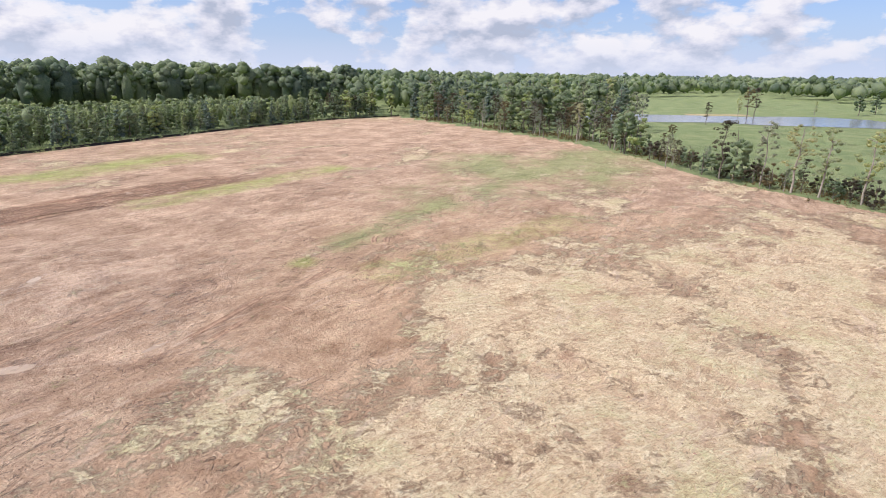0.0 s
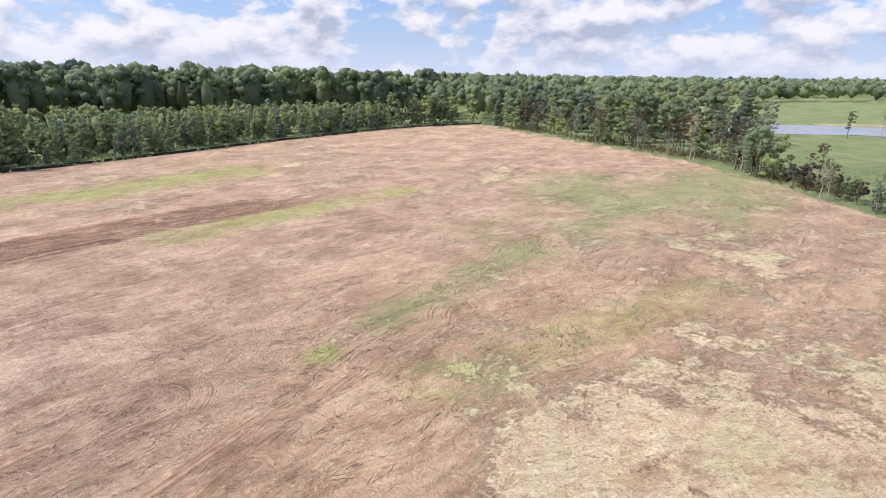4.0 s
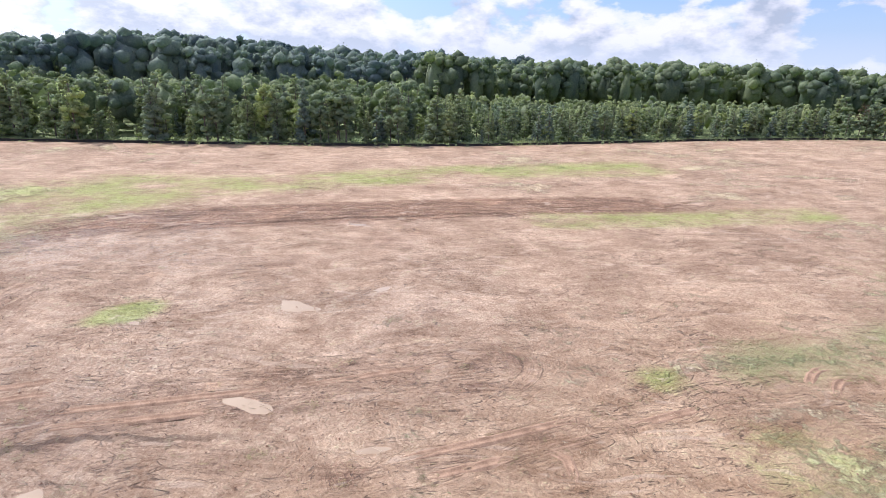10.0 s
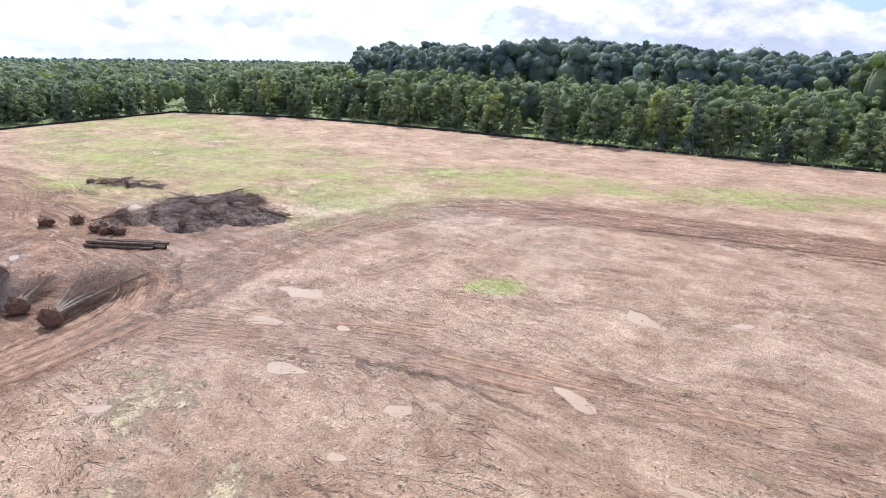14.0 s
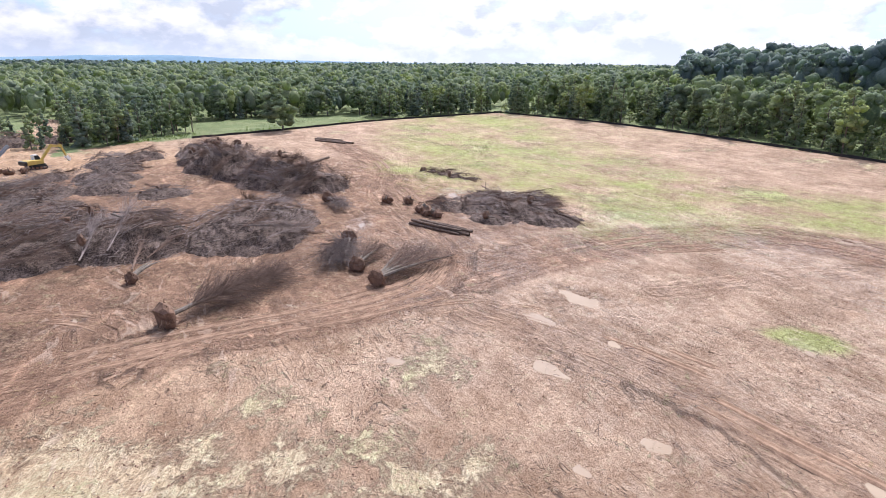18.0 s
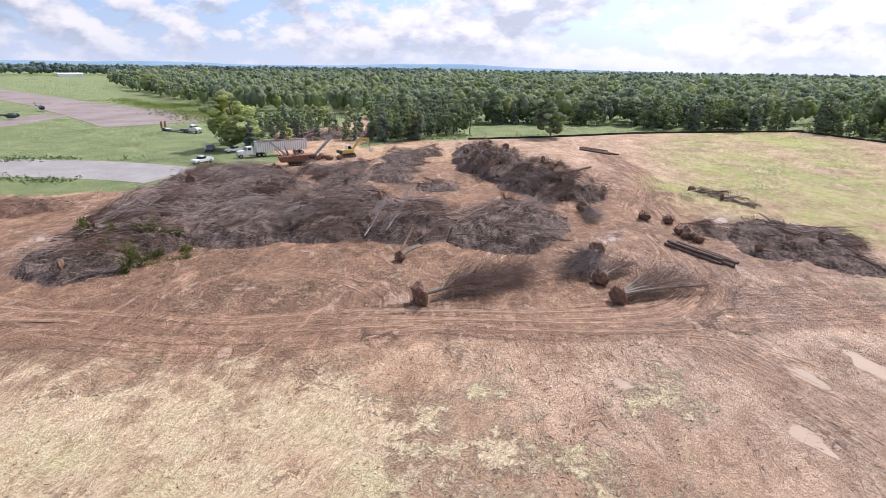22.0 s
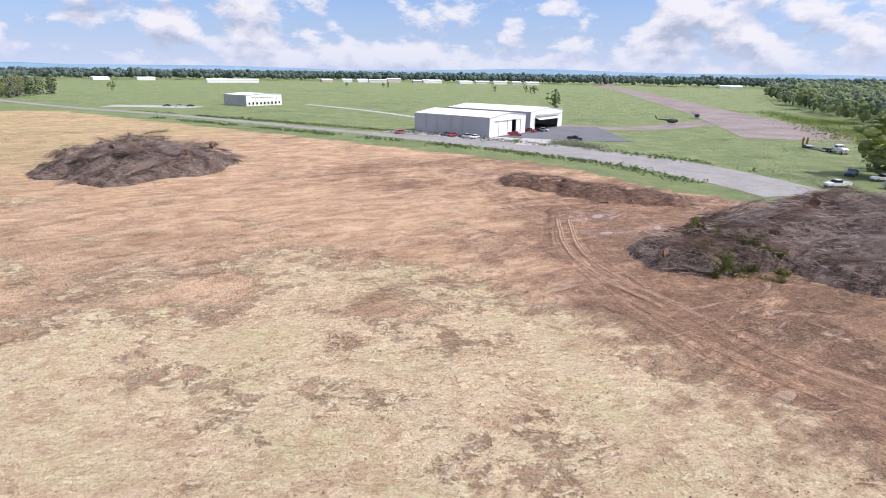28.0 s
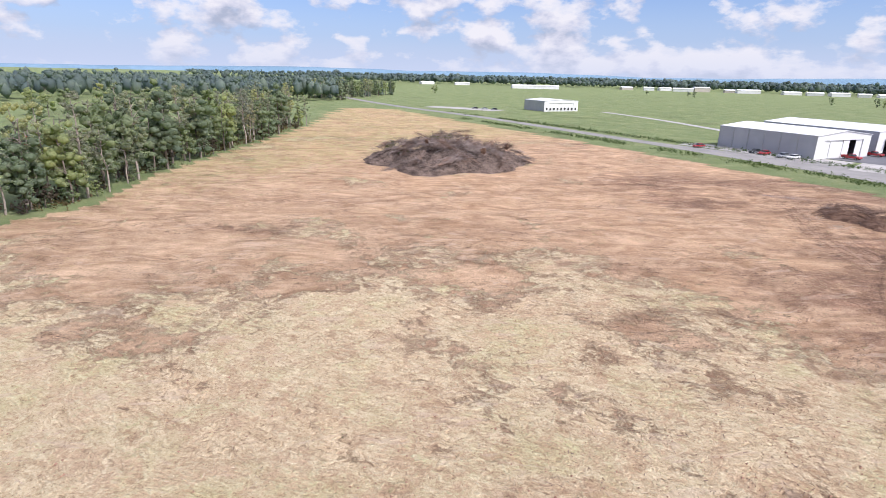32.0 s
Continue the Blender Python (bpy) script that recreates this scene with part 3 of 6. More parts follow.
WHEELS = [  # single passes of wheels, whose ruts can still be told apart
    [(24, -94), (17, -75), (9, -65), (-2, -55), (-16, -47), (-32, -39), (-46, -31), (-58, -33)],
    [(22, -90), (14, -70), (4, -61), (-8, -52), (-22, -46), (-36, -37), (-50, -32), (-62, -38), (-72, -52)],
    [(18, -66), (8, -59), (-4, -52), (-14, -45), (-26, -41), (-38, -33), (-50, -26)],
    [(-14, -65), (-22, -58), (-24, -48), (-19, -41)], [(-20, -64), (-27, -56), (-26, -48), (-21, -40)], [(-8, -60), (-18, -52), (-30, -50)],
    [(-62, -36), (-54, -30), (-49, -23), (-48, -19)], [(-66, -40), (-57, -33), (-51, -25), (-50, -20)], [(-60, -30), (-52, -26), (-47, -22)],
    [(-52, -28), (-66, -22), (-80, -12), (-90, -1), (-91, 11), (-86, 24), (-76, 45), (-64, 66)],
    [(-56, -24), (-70, -16), (-80, -4), (-86, 8), (-82, 21), (-72, 42), (-60, 64)],
    [(-23, 4), (-23, 12), (-19, 25), (-14, 40), (-9.5, 47)], [(-20.5, 16), (-19.5, 20), (-17.5, 22), (-15.5, 19)], [(-18, 18), (-20, 22), (-20, 26)],
    [(-9, 50), (-11, 47), (-10, 43.5), (-7, 43)], [(-46, -24), (-45, -13), (-41, -3), (-35, 10), (-28, 27)], [(-41, -29), (-47, -22), (-48, -12), (-44, 2)],
    [(-72, -50), (-86, -66), (-106, -84), (-124, -112)], [(-78, -50), (-92, -66), (-112, -86), (-130, -116)], [(40, -104), (28, -92), (20, -80), (16, -70)],
]
PUDDLES = [(-47.3, 19.8, 2.6, 1.4), (-46.5, 24.7, 1.5, 0.8), (-46.3, 28.5, 1.3, 0.7), (-34.0, 10.1, 2.4, 0.9), (-25.4, 13.6, 2.2, 0.6), (-38.7, -11.9, 2.4, 1.2), (-46.1, -9.4, 2.2, 1.1),
           (-46.9, -16.4, 2.2, 1.2), (-33.1, -3.0, 1.5, 0.9), (-29.1, -8.1, 1.4, 0.7), (-28.0, -6.2, 1.2, 0.6), (-42.0, -4.7, 1.4, 0.7), (-52.7, 6.1, 1.4, 0.7), (-43.4, -33.4, 1.4, 0.7), (-36.8, -39.4, 2.0, 0.8),
           (-69.1, 38.7, 1.8, 0.8), (-53.5, -14.4, 3.6, 1.6), (-33.2, -24.0, 1.8, 0.8), (-88.3, -49.4, 3.4, 1.6), (-93.1, -37.5, 3.8, 1.6), (-76, -36, 3.4, 1.3), (-29.7, 83.1, 1.6, 0.8),
           (18.6, -95.7, 3.2, 1.5), (7.8, -93.0, 2.6, 1.1), (14.8, -86.0, 2.8, 0.9), (41.9, -113.3, 3.0, 1.2), (38.0, -109.0, 2.2, 0.9), (55, -126, 3.0, 1.0), (-23.2, -54.8, 1.6, 0.7), (-40.5, -8.0, 1.4, 0.8),
           (-64, -52, 2.6, 1.2), (-66, -44, 2.2, 0.9), (-22.5, 12.6, 1.2, 0.5)]


def puddle_turn(i):
    return 0.6 + 0.5 * (i % 3)



WEST_WOOD = [(-262, -114), (-238, -52), (-204, 4), (-168, 58), (-138, 110), (-108, 190), (-80, 244), (-60, 300), (-240, 330), (-420, 200), (-420, -60)]
SOUTH_WOOD = [(-262, -125), (-206, -156), (-190, -176), (-150, -200), (-126, -206), (-122, -240), (-104, -292), (-66, -300), (-58, -340), (-46, -500), (-34, -700), (-300, -700), (-420, -420), (-420, -90)]
NORTH_WOOD = [(-80, 290), (0, 262), (52, 240), (84, 430), (60, 600), (-400, 600), (-380, 230)]
WOOD_FLOORS = [WEST_WOOD, NORTH_WOOD, EAST_EDGE[5:11] + [(p + 9, q + 12) for p, q in EAST_EDGE[10:4:-1]], WEST_EDGE + [(p - 22, q + 12) for p, q in WEST_EDGE[::-1]]]


def height(x, y):
    """The lie of the land: level, a low wooded rise in the west."""
    z = 9.0 * np.exp(-(((x + 350) / 110) ** 2 + ((y - 70) / 150) ** 2))
    z = z + 2.5 * np.exp(-(((x + 140) / 200) ** 2 + ((y - 480) / 120) ** 2))
    return z


def tree_height(x, y):
    return float(height(np.array(float(x)), np.array(float(y))))


# ---------------------------------------------------------------- ground
def axis(lo, hi, step, far, growth):
    c = list(np.arange(lo, hi + 1e-6, step))
    for sign, start in ((1, c[-1]), (-1, c[0])):
        s, at, more = step, start, []
        while abs(at) < far:
            s = min(s * growth, 250)
            at += sign * s
            more.append(at)
        c = c + more if sign > 0 else more[::-1] + c
    return np.array(c)


def make_ground():
    xs, ys = axis(-100, 72, 0.66, 4800, 1.055), axis(-100, 66, 0.66, 4800, 1.055)
    x, y = np.meshgrid(xs, ys)
    field = inside(x + 3 * (fbm(x, y, 9, 3) - 0.5), y + 3 * (fbm(x, y, 9, 4) - 0.5), FIELD)
    lane = [(-40, -140), (-60, -212), (-96, -222), (-112, -262), (-122, -258), (-100, -205), (-72, -160), (-60, -140)]
    floor = np.zeros(x.shape, bool)
    for poly in WOOD_FLOORS:
        floor |= inside(x, y, poly)
    field |= inside(x, y, [(126, 300), (160, 301), (164, 312), (130, 313)])
    field |= inside(x + 5 * (fbm(x, y, 9, 5) - 0.5), y, lane)
    near = np.exp(-(np.hypot(x + 15, y + 10) / 260) ** 2)
    lie = fbm(x * 0.53 + y * 0.85, (y * 0.53 - x * 0.85) * 3.0, 26, 11)      # drawn out along the way it was worked
    blotch = fbm(x, y, 13, 21, 5)
    patch = fbm(x, y, 42, 31, 3)
    fine = fbm(x, y, 2.4, 41, 4)

    # straw lies thick round the middle of the field and to the north-east and south-east of it
    cover = 0.34 + 0.34 * soft(np.hypot((x - 14) / 1.25, y + 4), 28, 74) + 0.24 * soft(np.hypot(x - 60, y - 40), 20, 80)
    cover = cover + 0.04 * soft(np.hypot(x - 120, y + 40), 30, 110) - 0.12 * soft(np.hypot(x - 95, y + 25), 20, 55) - 0.30 * soft(np.hypot(x + 58, y - 12), 25, 74)
    cover = cover - 0.22 * soft(np.hypot(x - 50, y + 110), 10, 70) + 0.26 * soft(np.hypot((x - 12) / 1.25, y + 18), 20, 38) + 0.10 * soft(np.hypot(x - 30, y - 20), 15, 50)
    straw = np.clip(cover - 0.15 + 1.25 * (blotch - 0.5) + 0.55 * (lie - 0.5) + 0.35 * (fbm(x, y, 5, 23, 4) - 0.5), 0, 0.74)

    mud = np.clip(0.30 + 1.3 * (lie - 0.55) + 0.8 * (fine - 0.5), 0, 1) * 0.75
    mud = mud + 0.75 * soft(np.hypot((x + 42) / 1.45, y + 84), 36, 58) + 0.35 * soft(np.hypot(x - 45, (y + 125) * 1.6), 30, 80)
    mud = mud + 0.5 * soft(np.hypot(x + 66, y + 42), 12, 28)
    z = height(x, y)
    bumps = (fbm(x, y, 1.5, 51, 3) - 0.5) * 0.20 + (blotch - 0.5) * 0.35
    lane = np.zeros(x.shape + (3,))
    for line, half, wet in TRACKS:
        d, s = off_line(x, y, line)
        d = d + 1.6 * (fbm(x, y, 8, 61) - 0.5)
        band = soft(d, half * 0.55, half * 1.15)
        mud = np.maximum(mud, band * (wet + 0.5 * (fine - 0.45)))
        straw = straw * (1 - 0.85 * band * min(1, wet + 0.3))
        ruts = np.abs(np.sin(d * 2.6 + 3 * fbm(x, y, 20, 63)))
        bumps = bumps + band * wet * (0.14 * (ruts - 0.6) + 0.16 * (fine - 0.5))
        nearer = band > lane[..., 2]
        lane = np.where(nearer[..., None], np.stack([s, d + 40.0 * half, band], -1), lane)
    # grass that has come up: long streaks in the north and west, thin green in the north-east
    lush = 0.9 * soft(off_line(x, y, [(6, 118), (24, 112), (40, 130)])[0], 8, 26) + 0.5 * soft(off_line(x, y, [(0, 78), (14, 100), (26, 96)])[0], 6, 26)
    lush = lush + 0.8 * soft(off_line(x, y, [(-15, 44), (-8, 61), (2, 76), (15, 100)])[0], 0.5, 6.5)
    lush = np.maximum(lush, 0.6 * soft(off_line(x, y, [(-152, -76), (-136, -46), (-131, -22)])[0], 4, 11))
    lush = lush * np.clip(0.42 + 2.2 * (0.5 * fbm(x, y, 6, 71) + 0.5 * lie - 0.36), 0.0, 1.2)
    lime = 0.9 * soft(off_line(x, y, [(-54, 64), (-45, 77), (-31, 104)])[0], 1.5, 6.5)
    lime = np.maximum(lime, 0.95 * soft(off_line(x, y, [(-113, 16), (-101, 46), (-92, 78), (-74, 116)])[0], 3.5, 13))
    lime = np.maximum(lime, 0.95 * soft(off_line(x, y, [(-113, -66), (-108, -28), (-112, 16)])[0], 6, 24))
    lime = np.maximum(lime, 0.85 * soft(off_line(x, y, [(-104, -30), (-134, -52), (-165, -86), (-200, -108)])[0], 16, 44))
    lime = np.maximum(lime, 1.1 * soft(np.hypot(x + 55.6, (y - 6) * 0.7), 1.2, 3.4))
    lime = np.maximum(lime, 0.8 * soft(np.hypot(x + 18.7, y - 36), 0.8, 3.2))
    lime = lime * np.clip(0.22 + 2.3 * (0.5 * fbm(x, y, 7, 73) + 0.5 * fbm(x * 0.53 + y * 0.85, (y * 0.53 - x * 0.85) * 3.0, 17, 75) - 0.33), 0.1, 1.3) + 0.35 * soft(off_line(x, y, WEST_EDGE)[0], 20, 60) * (patch - 0.3)
    lime = np.maximum(lime, 0.42 * soft(off_line(x, y, [(-8, 34), (0, 42), (8, 50), (18, 60)])[0], 1.5, 6) * (fine + 0.4))
    sodden = soft(np.hypot((x + 79) / 1.2, y + 38), 9, 21)
    mud = np.maximum(mud, sodden * (0.75 + 0.5 * (fine - 0.5)))
    lime, lush = lime * (1 - sodden), lush * (1 - sodden)
    veil = 0.42 * soft(-x - 0.25 * y, -150, -88) * (0.35 + 1.1 * fbm(x * 0.53 + y * 0.85, (y * 0.53 - x * 0.85) * 2.5, 12, 77))
    lime, lush = np.maximum(lime, veil * 0.8), np.maximum(lush, veil * 0.6)
    lime[floor] = 0
    lush[floor] = 0
    straw[floor] = 0
    mud = np.where(floor, 0.0, mud) * (1 - 0.7 * np.clip(lime, 0, 1))
    field = field & ~floor
    mud = np.maximum(mud, 0.9 * soft(off_line(x, y, WEST_EDGE)[0], 2.0, 5.0) * field)
    wet = np.clip(soft(np.hypot(x + 50, y + 4), 26, 62) * (blotch - 0.15) * 1.7, 0, 1)
    for i, (px, py, a, b_) in enumerate(PUDDLES):      # shallow dishes with ragged rims
        c_, s_ = math.cos(puddle_turn(i)), math.sin(puddle_turn(i))
        e = np.hypot(((x - px) * c_ + (y - py) * s_) / a, ((y - py) * c_ - (x - px) * s_) / b_)
        bumps = bumps + soft(e, 2.6, 4.0) * (np.maximum(bumps, 0.01) - bumps)
        e = e + 1.5 * (fbm(x, y, 1.9, 91, 3) - 0.5)
        rim = soft(e, 1.3, 2.2)
        bumps = bumps * (1 - rim) + rim * (0.04 - 0.13 * soft(e, 0.35, 1.35))
        wet = np.maximum(wet, soft(e, 1.2, 2.4))
    z = z + bumps * np.where(field, 1.0, 0.35) * np.clip(near * 1.3, 0, 1)
    z = z + np.where(field, 0, 0.05)

    n, k = y.shape[1], y.shape[0]
    i = (np.arange(k - 1)[:, None] * n + np.arange(n - 1)[None]).reshape(-1)
    me = bpy.data.meshes.new("ground")
    me.vertices.add(x.size)
    me.vertices.foreach_set("co", np.stack([x, y, z], -1).astype(np.float32).ravel())
    f = np.stack([i, i + 1, i + n + 1, i + n], -1).astype(np.int32)
    me.loops.add(f.size)
    me.loops.foreach_set("vertex_index", f.ravel())
    me.polygons.add(len(f))
    me.polygons.foreach_set("loop_start", np.arange(len(f), dtype=np.int32) * 4)
    me.polygons.foreach_set("use_smooth", np.ones(len(f), bool))
    me.update(calc_edges=True)
    for name, three in (("soil", (field.astype(float), straw, mud)), ("growth", (lush, lime, wet))):
        at = me.attributes.new(name, "FLOAT_COLOR", "POINT")
        c = np.stack([np.clip(v, 0, 1).ravel() for v in three] + [np.ones(x.size)], -1).astype(np.float32)
        at.data.foreach_set("color", c.ravel())
    at = me.attributes.new("lane", "FLOAT_VECTOR", "POINT")
    at.data.foreach_set("vector", lane.astype(np.float32).ravel())
    me.materials.append(M["ground"])
    return tagged(new("ground", me), "cleared clay field with straw and young grass between mown meadows", "ground", kind="structure")


make_ground()


def ribbon(name, mat, left, right, z, label, category, thick=0.25):
    """A paved strip between its two edges, with real thickness."""
    n = len(left)
    top = [(px, py, z) for px, py in left] + [(px, py, z) for px, py in right]
    v = top + [(px, py, z - thick) for px, py, _ in top]
    f = [[i, n + i, n + i + 1, i + 1] for i in range(n - 1)]
    f += [[i, i + 1, 2 * n + i + 1, 2 * n + i] for i in range(n - 1)]
    f += [[n + i + 1, n + i, 3 * n + i, 3 * n + i + 1] for i in range(n - 1)]
    f += [[0, 2 * n, 3 * n, n], [n - 1, 2 * n - 1, 4 * n - 1, 3 * n - 1]]
    ob = new(name, mesh_of(name, v, f, mat))
    return tagged(ob, label, category, kind="structure")


def strip(centre, width, step=6.0):
    c = curve_through(centre, step)
    left, right = [], []
    for i, (px, py) in enumerate(c):
        ax, ay = c[max(i - 1, 0)]
        bx, by = c[min(i + 1, len(c) - 1)]
        n = math.hypot(bx - ax, by - ay)
        w = width(i / (len(c) - 1)) if callable(width) else width
        nx, ny = -(by - ay) / n, (bx - ax) / n
        left.append((px + nx * w / 2, py + ny * w / 2))
        right.append((px - nx * w / 2, py - ny * w / 2))
    return left, right


ribbon("road", M["road"], *strip([(700, -262), (480, -222), (362, -205), (258, -201), (137, -186), (66, -181), (32, -172), (12, -162), (-6, -147), (-16, -135)],
                              lambda k: 7.5 if k < 0.80 else 7.5 + 16 * math.sin((k - 0.80) / 0.2 * 2.4) ** 1.0), 0.10,
       "pale worn asphalt road between grass verges", "road")
ribbon("runway", M["runway"], *strip([(-36, -262), (-22, -310), (0, -383), (80, -673), (220, -1170), (330, -1560)], lambda k: 37 + 24 * max(0.0, 1 - k / 0.09) - 8 * k, 20), 0.10, "old brown runway with pale edges", "runway")
ribbon("taxiway", M["runway"], *strip([(8, -330), (40, -268), (90, -262)], 16), 0.12, "brown earth taxiway beside the apron", "taxiway")
ribbon("apron", M["apron"], *strip([(92, -232), (62, -232), (42, -240)], 56), 0.15, "dark asphalt apron before the hangars", "apron")
ribbon("yard", M["concrete"], *strip([(70, -196), (125, -198)], 12), 0.12, "pale concrete yard along the hangar", "yard")
ribbon("driveway", M["concrete"], *strip([(62, -206), (58, -184)], 14), 0.14, "pale driveway from the road to the apron", "driveway")
ribbon("path", M["concrete"], *strip([(112, -245), (200, -292), (268, -318)], 5), 0.11, "long pale concrete path across the grass", "path")
ribbon("parking", M["concrete"], *strip([(300, -250), (330, -238), (352, -226)], 18), 0.11, "pale parking strip beside the far hangar", "parking")


def water(name, mat, cx, cy, a, b_, z, label, category, turn=0.0, seed=0):
    n = 72
    v = []
    for i in range(n):
        w = 2 * math.pi * i / n
        k = 0.75 + 0.45 * noise.fractal(Vector((math.cos(w) * 0.8 + seed * 3, math.sin(w) * 0.8, seed * 0.7)), 1.0, 2.0, 3)
        q = Vector((math.cos(w) * a * k, math.sin(w) * b_ * k))
        v.append((cx + q.x * math.cos(turn) - q.y * math.sin(turn), cy + q.x * math.sin(turn) + q.y * math.cos(turn), z))
    ob = new(name, mesh_of(name, v, [list(range(n))], mat))
    return tagged(ob, label, category, kind="structure")


def wheel_track(points, seed):
    """The two ruts of one pass: a sunken tread between pushed-up lips of mud."""
    g = np.random.default_rng(seed)
    c = np.array(curve_through(points, 0.9))
    d = np.gradient(c, axis=0)
    d /= np.linalg.norm(d, axis=1, keepdims=True)
    side = np.stack([-d[:, 1], d[:, 0]], -1)
    ob = thing("wheel_track", "pair of muddy wheel ruts pressed into the clay", "wheel track", pose(0, 0, 0), "wheel tracks", "structure")
    profile = [(-0.46, -0.07), (-0.30, 0.03), (-0.22, 0.085), (-0.15, 0.0), (0.0, -0.012), (0.15, 0.0), (0.22, 0.085), (0.30, 0.04), (0.46, -0.07)]
    for s in (-1.0, 1.0):
        n, k = len(c), len(profile)
        v = np.zeros((n, k, 3))
        wob = fbm(np.arange(n) * 0.5, np.full(n, seed * 3.0 + s), 4, 5) - 0.5
        fade = np.clip(fbm(np.arange(n) * 0.6, np.full(n, seed * 7.0 + s), 9, 9) * 3.2 - 1.0, 0, 1) * np.clip(np.minimum(np.arange(n), n - 1 - np.arange(n)) / 4, 0, 1)
        for i, (o, z) in enumerate(profile):
            v[:, i, :2] = c + side * (s * 0.95 + o + wob * 0.5)[:, None]
            v[:, i, 2] = (z + 0.06 + 0.010 * g.normal(size=n)) * fade - 0.20 * (1 - fade)
        i = (np.arange(n - 1)[:, None] * k + np.arange(k - 1)[None]).reshape(-1)
        part("rut", mesh_of("rut", v.reshape(-1, 3), np.stack([i, i + 1, i + k + 1, i + k], -1), M["track"], True), ob)
    return ob


for i, points in enumerate(WHEELS):
    wheel_track(points, i)
for i, (px, py, a, b_) in enumerate(PUDDLES):
    water("puddle", M["puddle"], px, py, a * 1.6, b_ * 1.8, -0.035 - 0.0015 * i, "shallow puddle of muddy water in the clay", "puddle", puddle_turn(i), i)
water("pond", M["pond"], 152, 270, 122, 42, 0.19, "grey pond in the mown meadow", "pond", 0.0, 3)


# ---------------------------------------------------------------- trees
ICO = bmesh.new()
bmesh.ops.create_icosphere(ICO, subdivisions=1, radius=1.0)
ICO_V = np.array([v.co[:] for v in ICO.verts])
ICO_F = np.array([[v.index for v in q.verts] for q in ICO.faces])
ICO.free()


def lumps_of(centres, sizes, g, rough=0.28, grounded=False):
    """Uneven rounded bodies, one for each heap of leaves."""
    n, k = len(centres), len(ICO_V)
    shape = ICO_V.copy()
    if grounded:                  # a skirt that widens towards the ground
        low = np.clip(-shape[:, 2:3], 0, 1)
        shape[:, :2] *= 1 + 0.5 * low
        shape[-1 if shape[-1, 2] < 0 else 0, :2] = 0
    v = centres[:, None] + shape[None] * sizes[:, None] * (1 + rough * (g.random((n, k, 1)) * 2 - 1))
    f = ICO_F[None] + (np.arange(n) * k)[:, None, None]
    return v.reshape(-1, 3), f.reshape(-1, 3)


def crown_heaps(kind, g, tall):
    """Where the heaps of leaves sit in a crown, and how large they are."""
    c, s = [], []
    if kind == "pine":            # narrow, in ragged tiers
        for level in np.linspace(0.06, 0.97, 15):
            reach = 0.20 * tall * (1.04 - level) ** 0.75
            for _ in range(4 if level < 0.70 else 2 if level < 0.9 else 1):
                a, q = g.random() * 6.283, reach * (0.30 + 0.6 * g.random())
                c.append((q * math.cos(a), q * math.sin(a), tall * (level + 0.03 * g.normal())))
                s.append(np.array([1, 1, 0.75]) * (0.26 * reach + 0.028 * tall) * (0.8 + 0.5 * g.random()))
    elif kind == "tall":          # a bare stem, foliage in the upper half
        for _ in range(34):
            h = 0.32 + 0.65 * g.random()
            a, q = g.random() * 6.283, 0.13 * tall * math.sqrt(g.random()) * (1.3 - 1.3 * abs(h - 0.60))
            c.append((q * math.cos(a), q * math.sin(a), tall * h))
            s.append(np.array([1, 1, 0.8]) * tall * (0.028 + 0.022 * g.random()))
    else:                         # broad: heaps on limbs, gathered into a few boughs
        low, wide, n = {"bush": (0.10, 0.36, 26), "round": (0.08, 0.32, 74), "broad": (0.12, 0.225, 36)}[kind]
        boughs = [(g.random() * 6.283, 0.75 + 0.4 * g.random(), g.random()) for _ in range(7)]
        for i in range(n):
            turn, reach, rise = boughs[i % 7]
            h = np.clip(0.5 * rise + 0.5 * g.random() + 0.1 * g.normal(), 0, 1)
            h = low + (0.97 - low) * h
            a = turn + g.normal() * 0.6
            q = wide * tall * reach * (g.random() ** 0.4) * math.sqrt(max(0.05, 1 - ((h - 0.48) / 0.54) ** 2)) * 0.85
            c.append((q * math.cos(a), q * math.sin(a), h * tall * 0.96))
            s.append(np.array([1, 1, 0.8]) * tall * (0.045 + 0.040 * g.random()))
    return np.array(c), np.array(s)


def sprays(c, s, per, size, g, low=-0.3, loose=0.35):
    """Leaf sprays that lie over rounded heaps, facing out and up as leaves do."""
    d = g.normal(size=(len(c), per, 3))
    d /= np.linalg.norm(d, axis=2, keepdims=True)
    d[..., 2] = np.where(d[..., 2] < low, -d[..., 2], d[..., 2])
    at = (c[:, None] + d * s[:, None] * (0.80 + 0.38 * g.random((len(c), per, 1)))).reshape(-1, 3)
    face = d.reshape(-1, 3) + g.normal(size=at.shape) * loose + np.array([0, 0, 0.2])
    n = len(at)
    a = np.cross(face, g.normal(size=(n, 3)))
    a /= np.linalg.norm(a, axis=1, keepdims=True)
    b_ = np.cross(face, a)
    b_ /= np.linalg.norm(b_, axis=1, keepdims=True)
    q = size * (0.55 + 0.7 * g.random((n, 1)))
    return np.stack([at - a * q * 0.6 - b_ * q * 0.35, at + a * q * 0.6, at - a * q * 0.2 + b_ * q * 0.6], 1).reshape(-1, 3)


def crown(kind, g, tall, per, size=0.6, body=0.80):
    """Uneven leafy bodies with sprays all over them."""
    c, s = crown_heaps(kind, g, tall)
    bv, bf = lumps_of(c, s * body, g)
    v = sprays(c, s, per, size, g)
    return np.concatenate([bv, v]), np.concatenate([bf, np.arange(len(v)).reshape(-1, 3) + len(bv)])


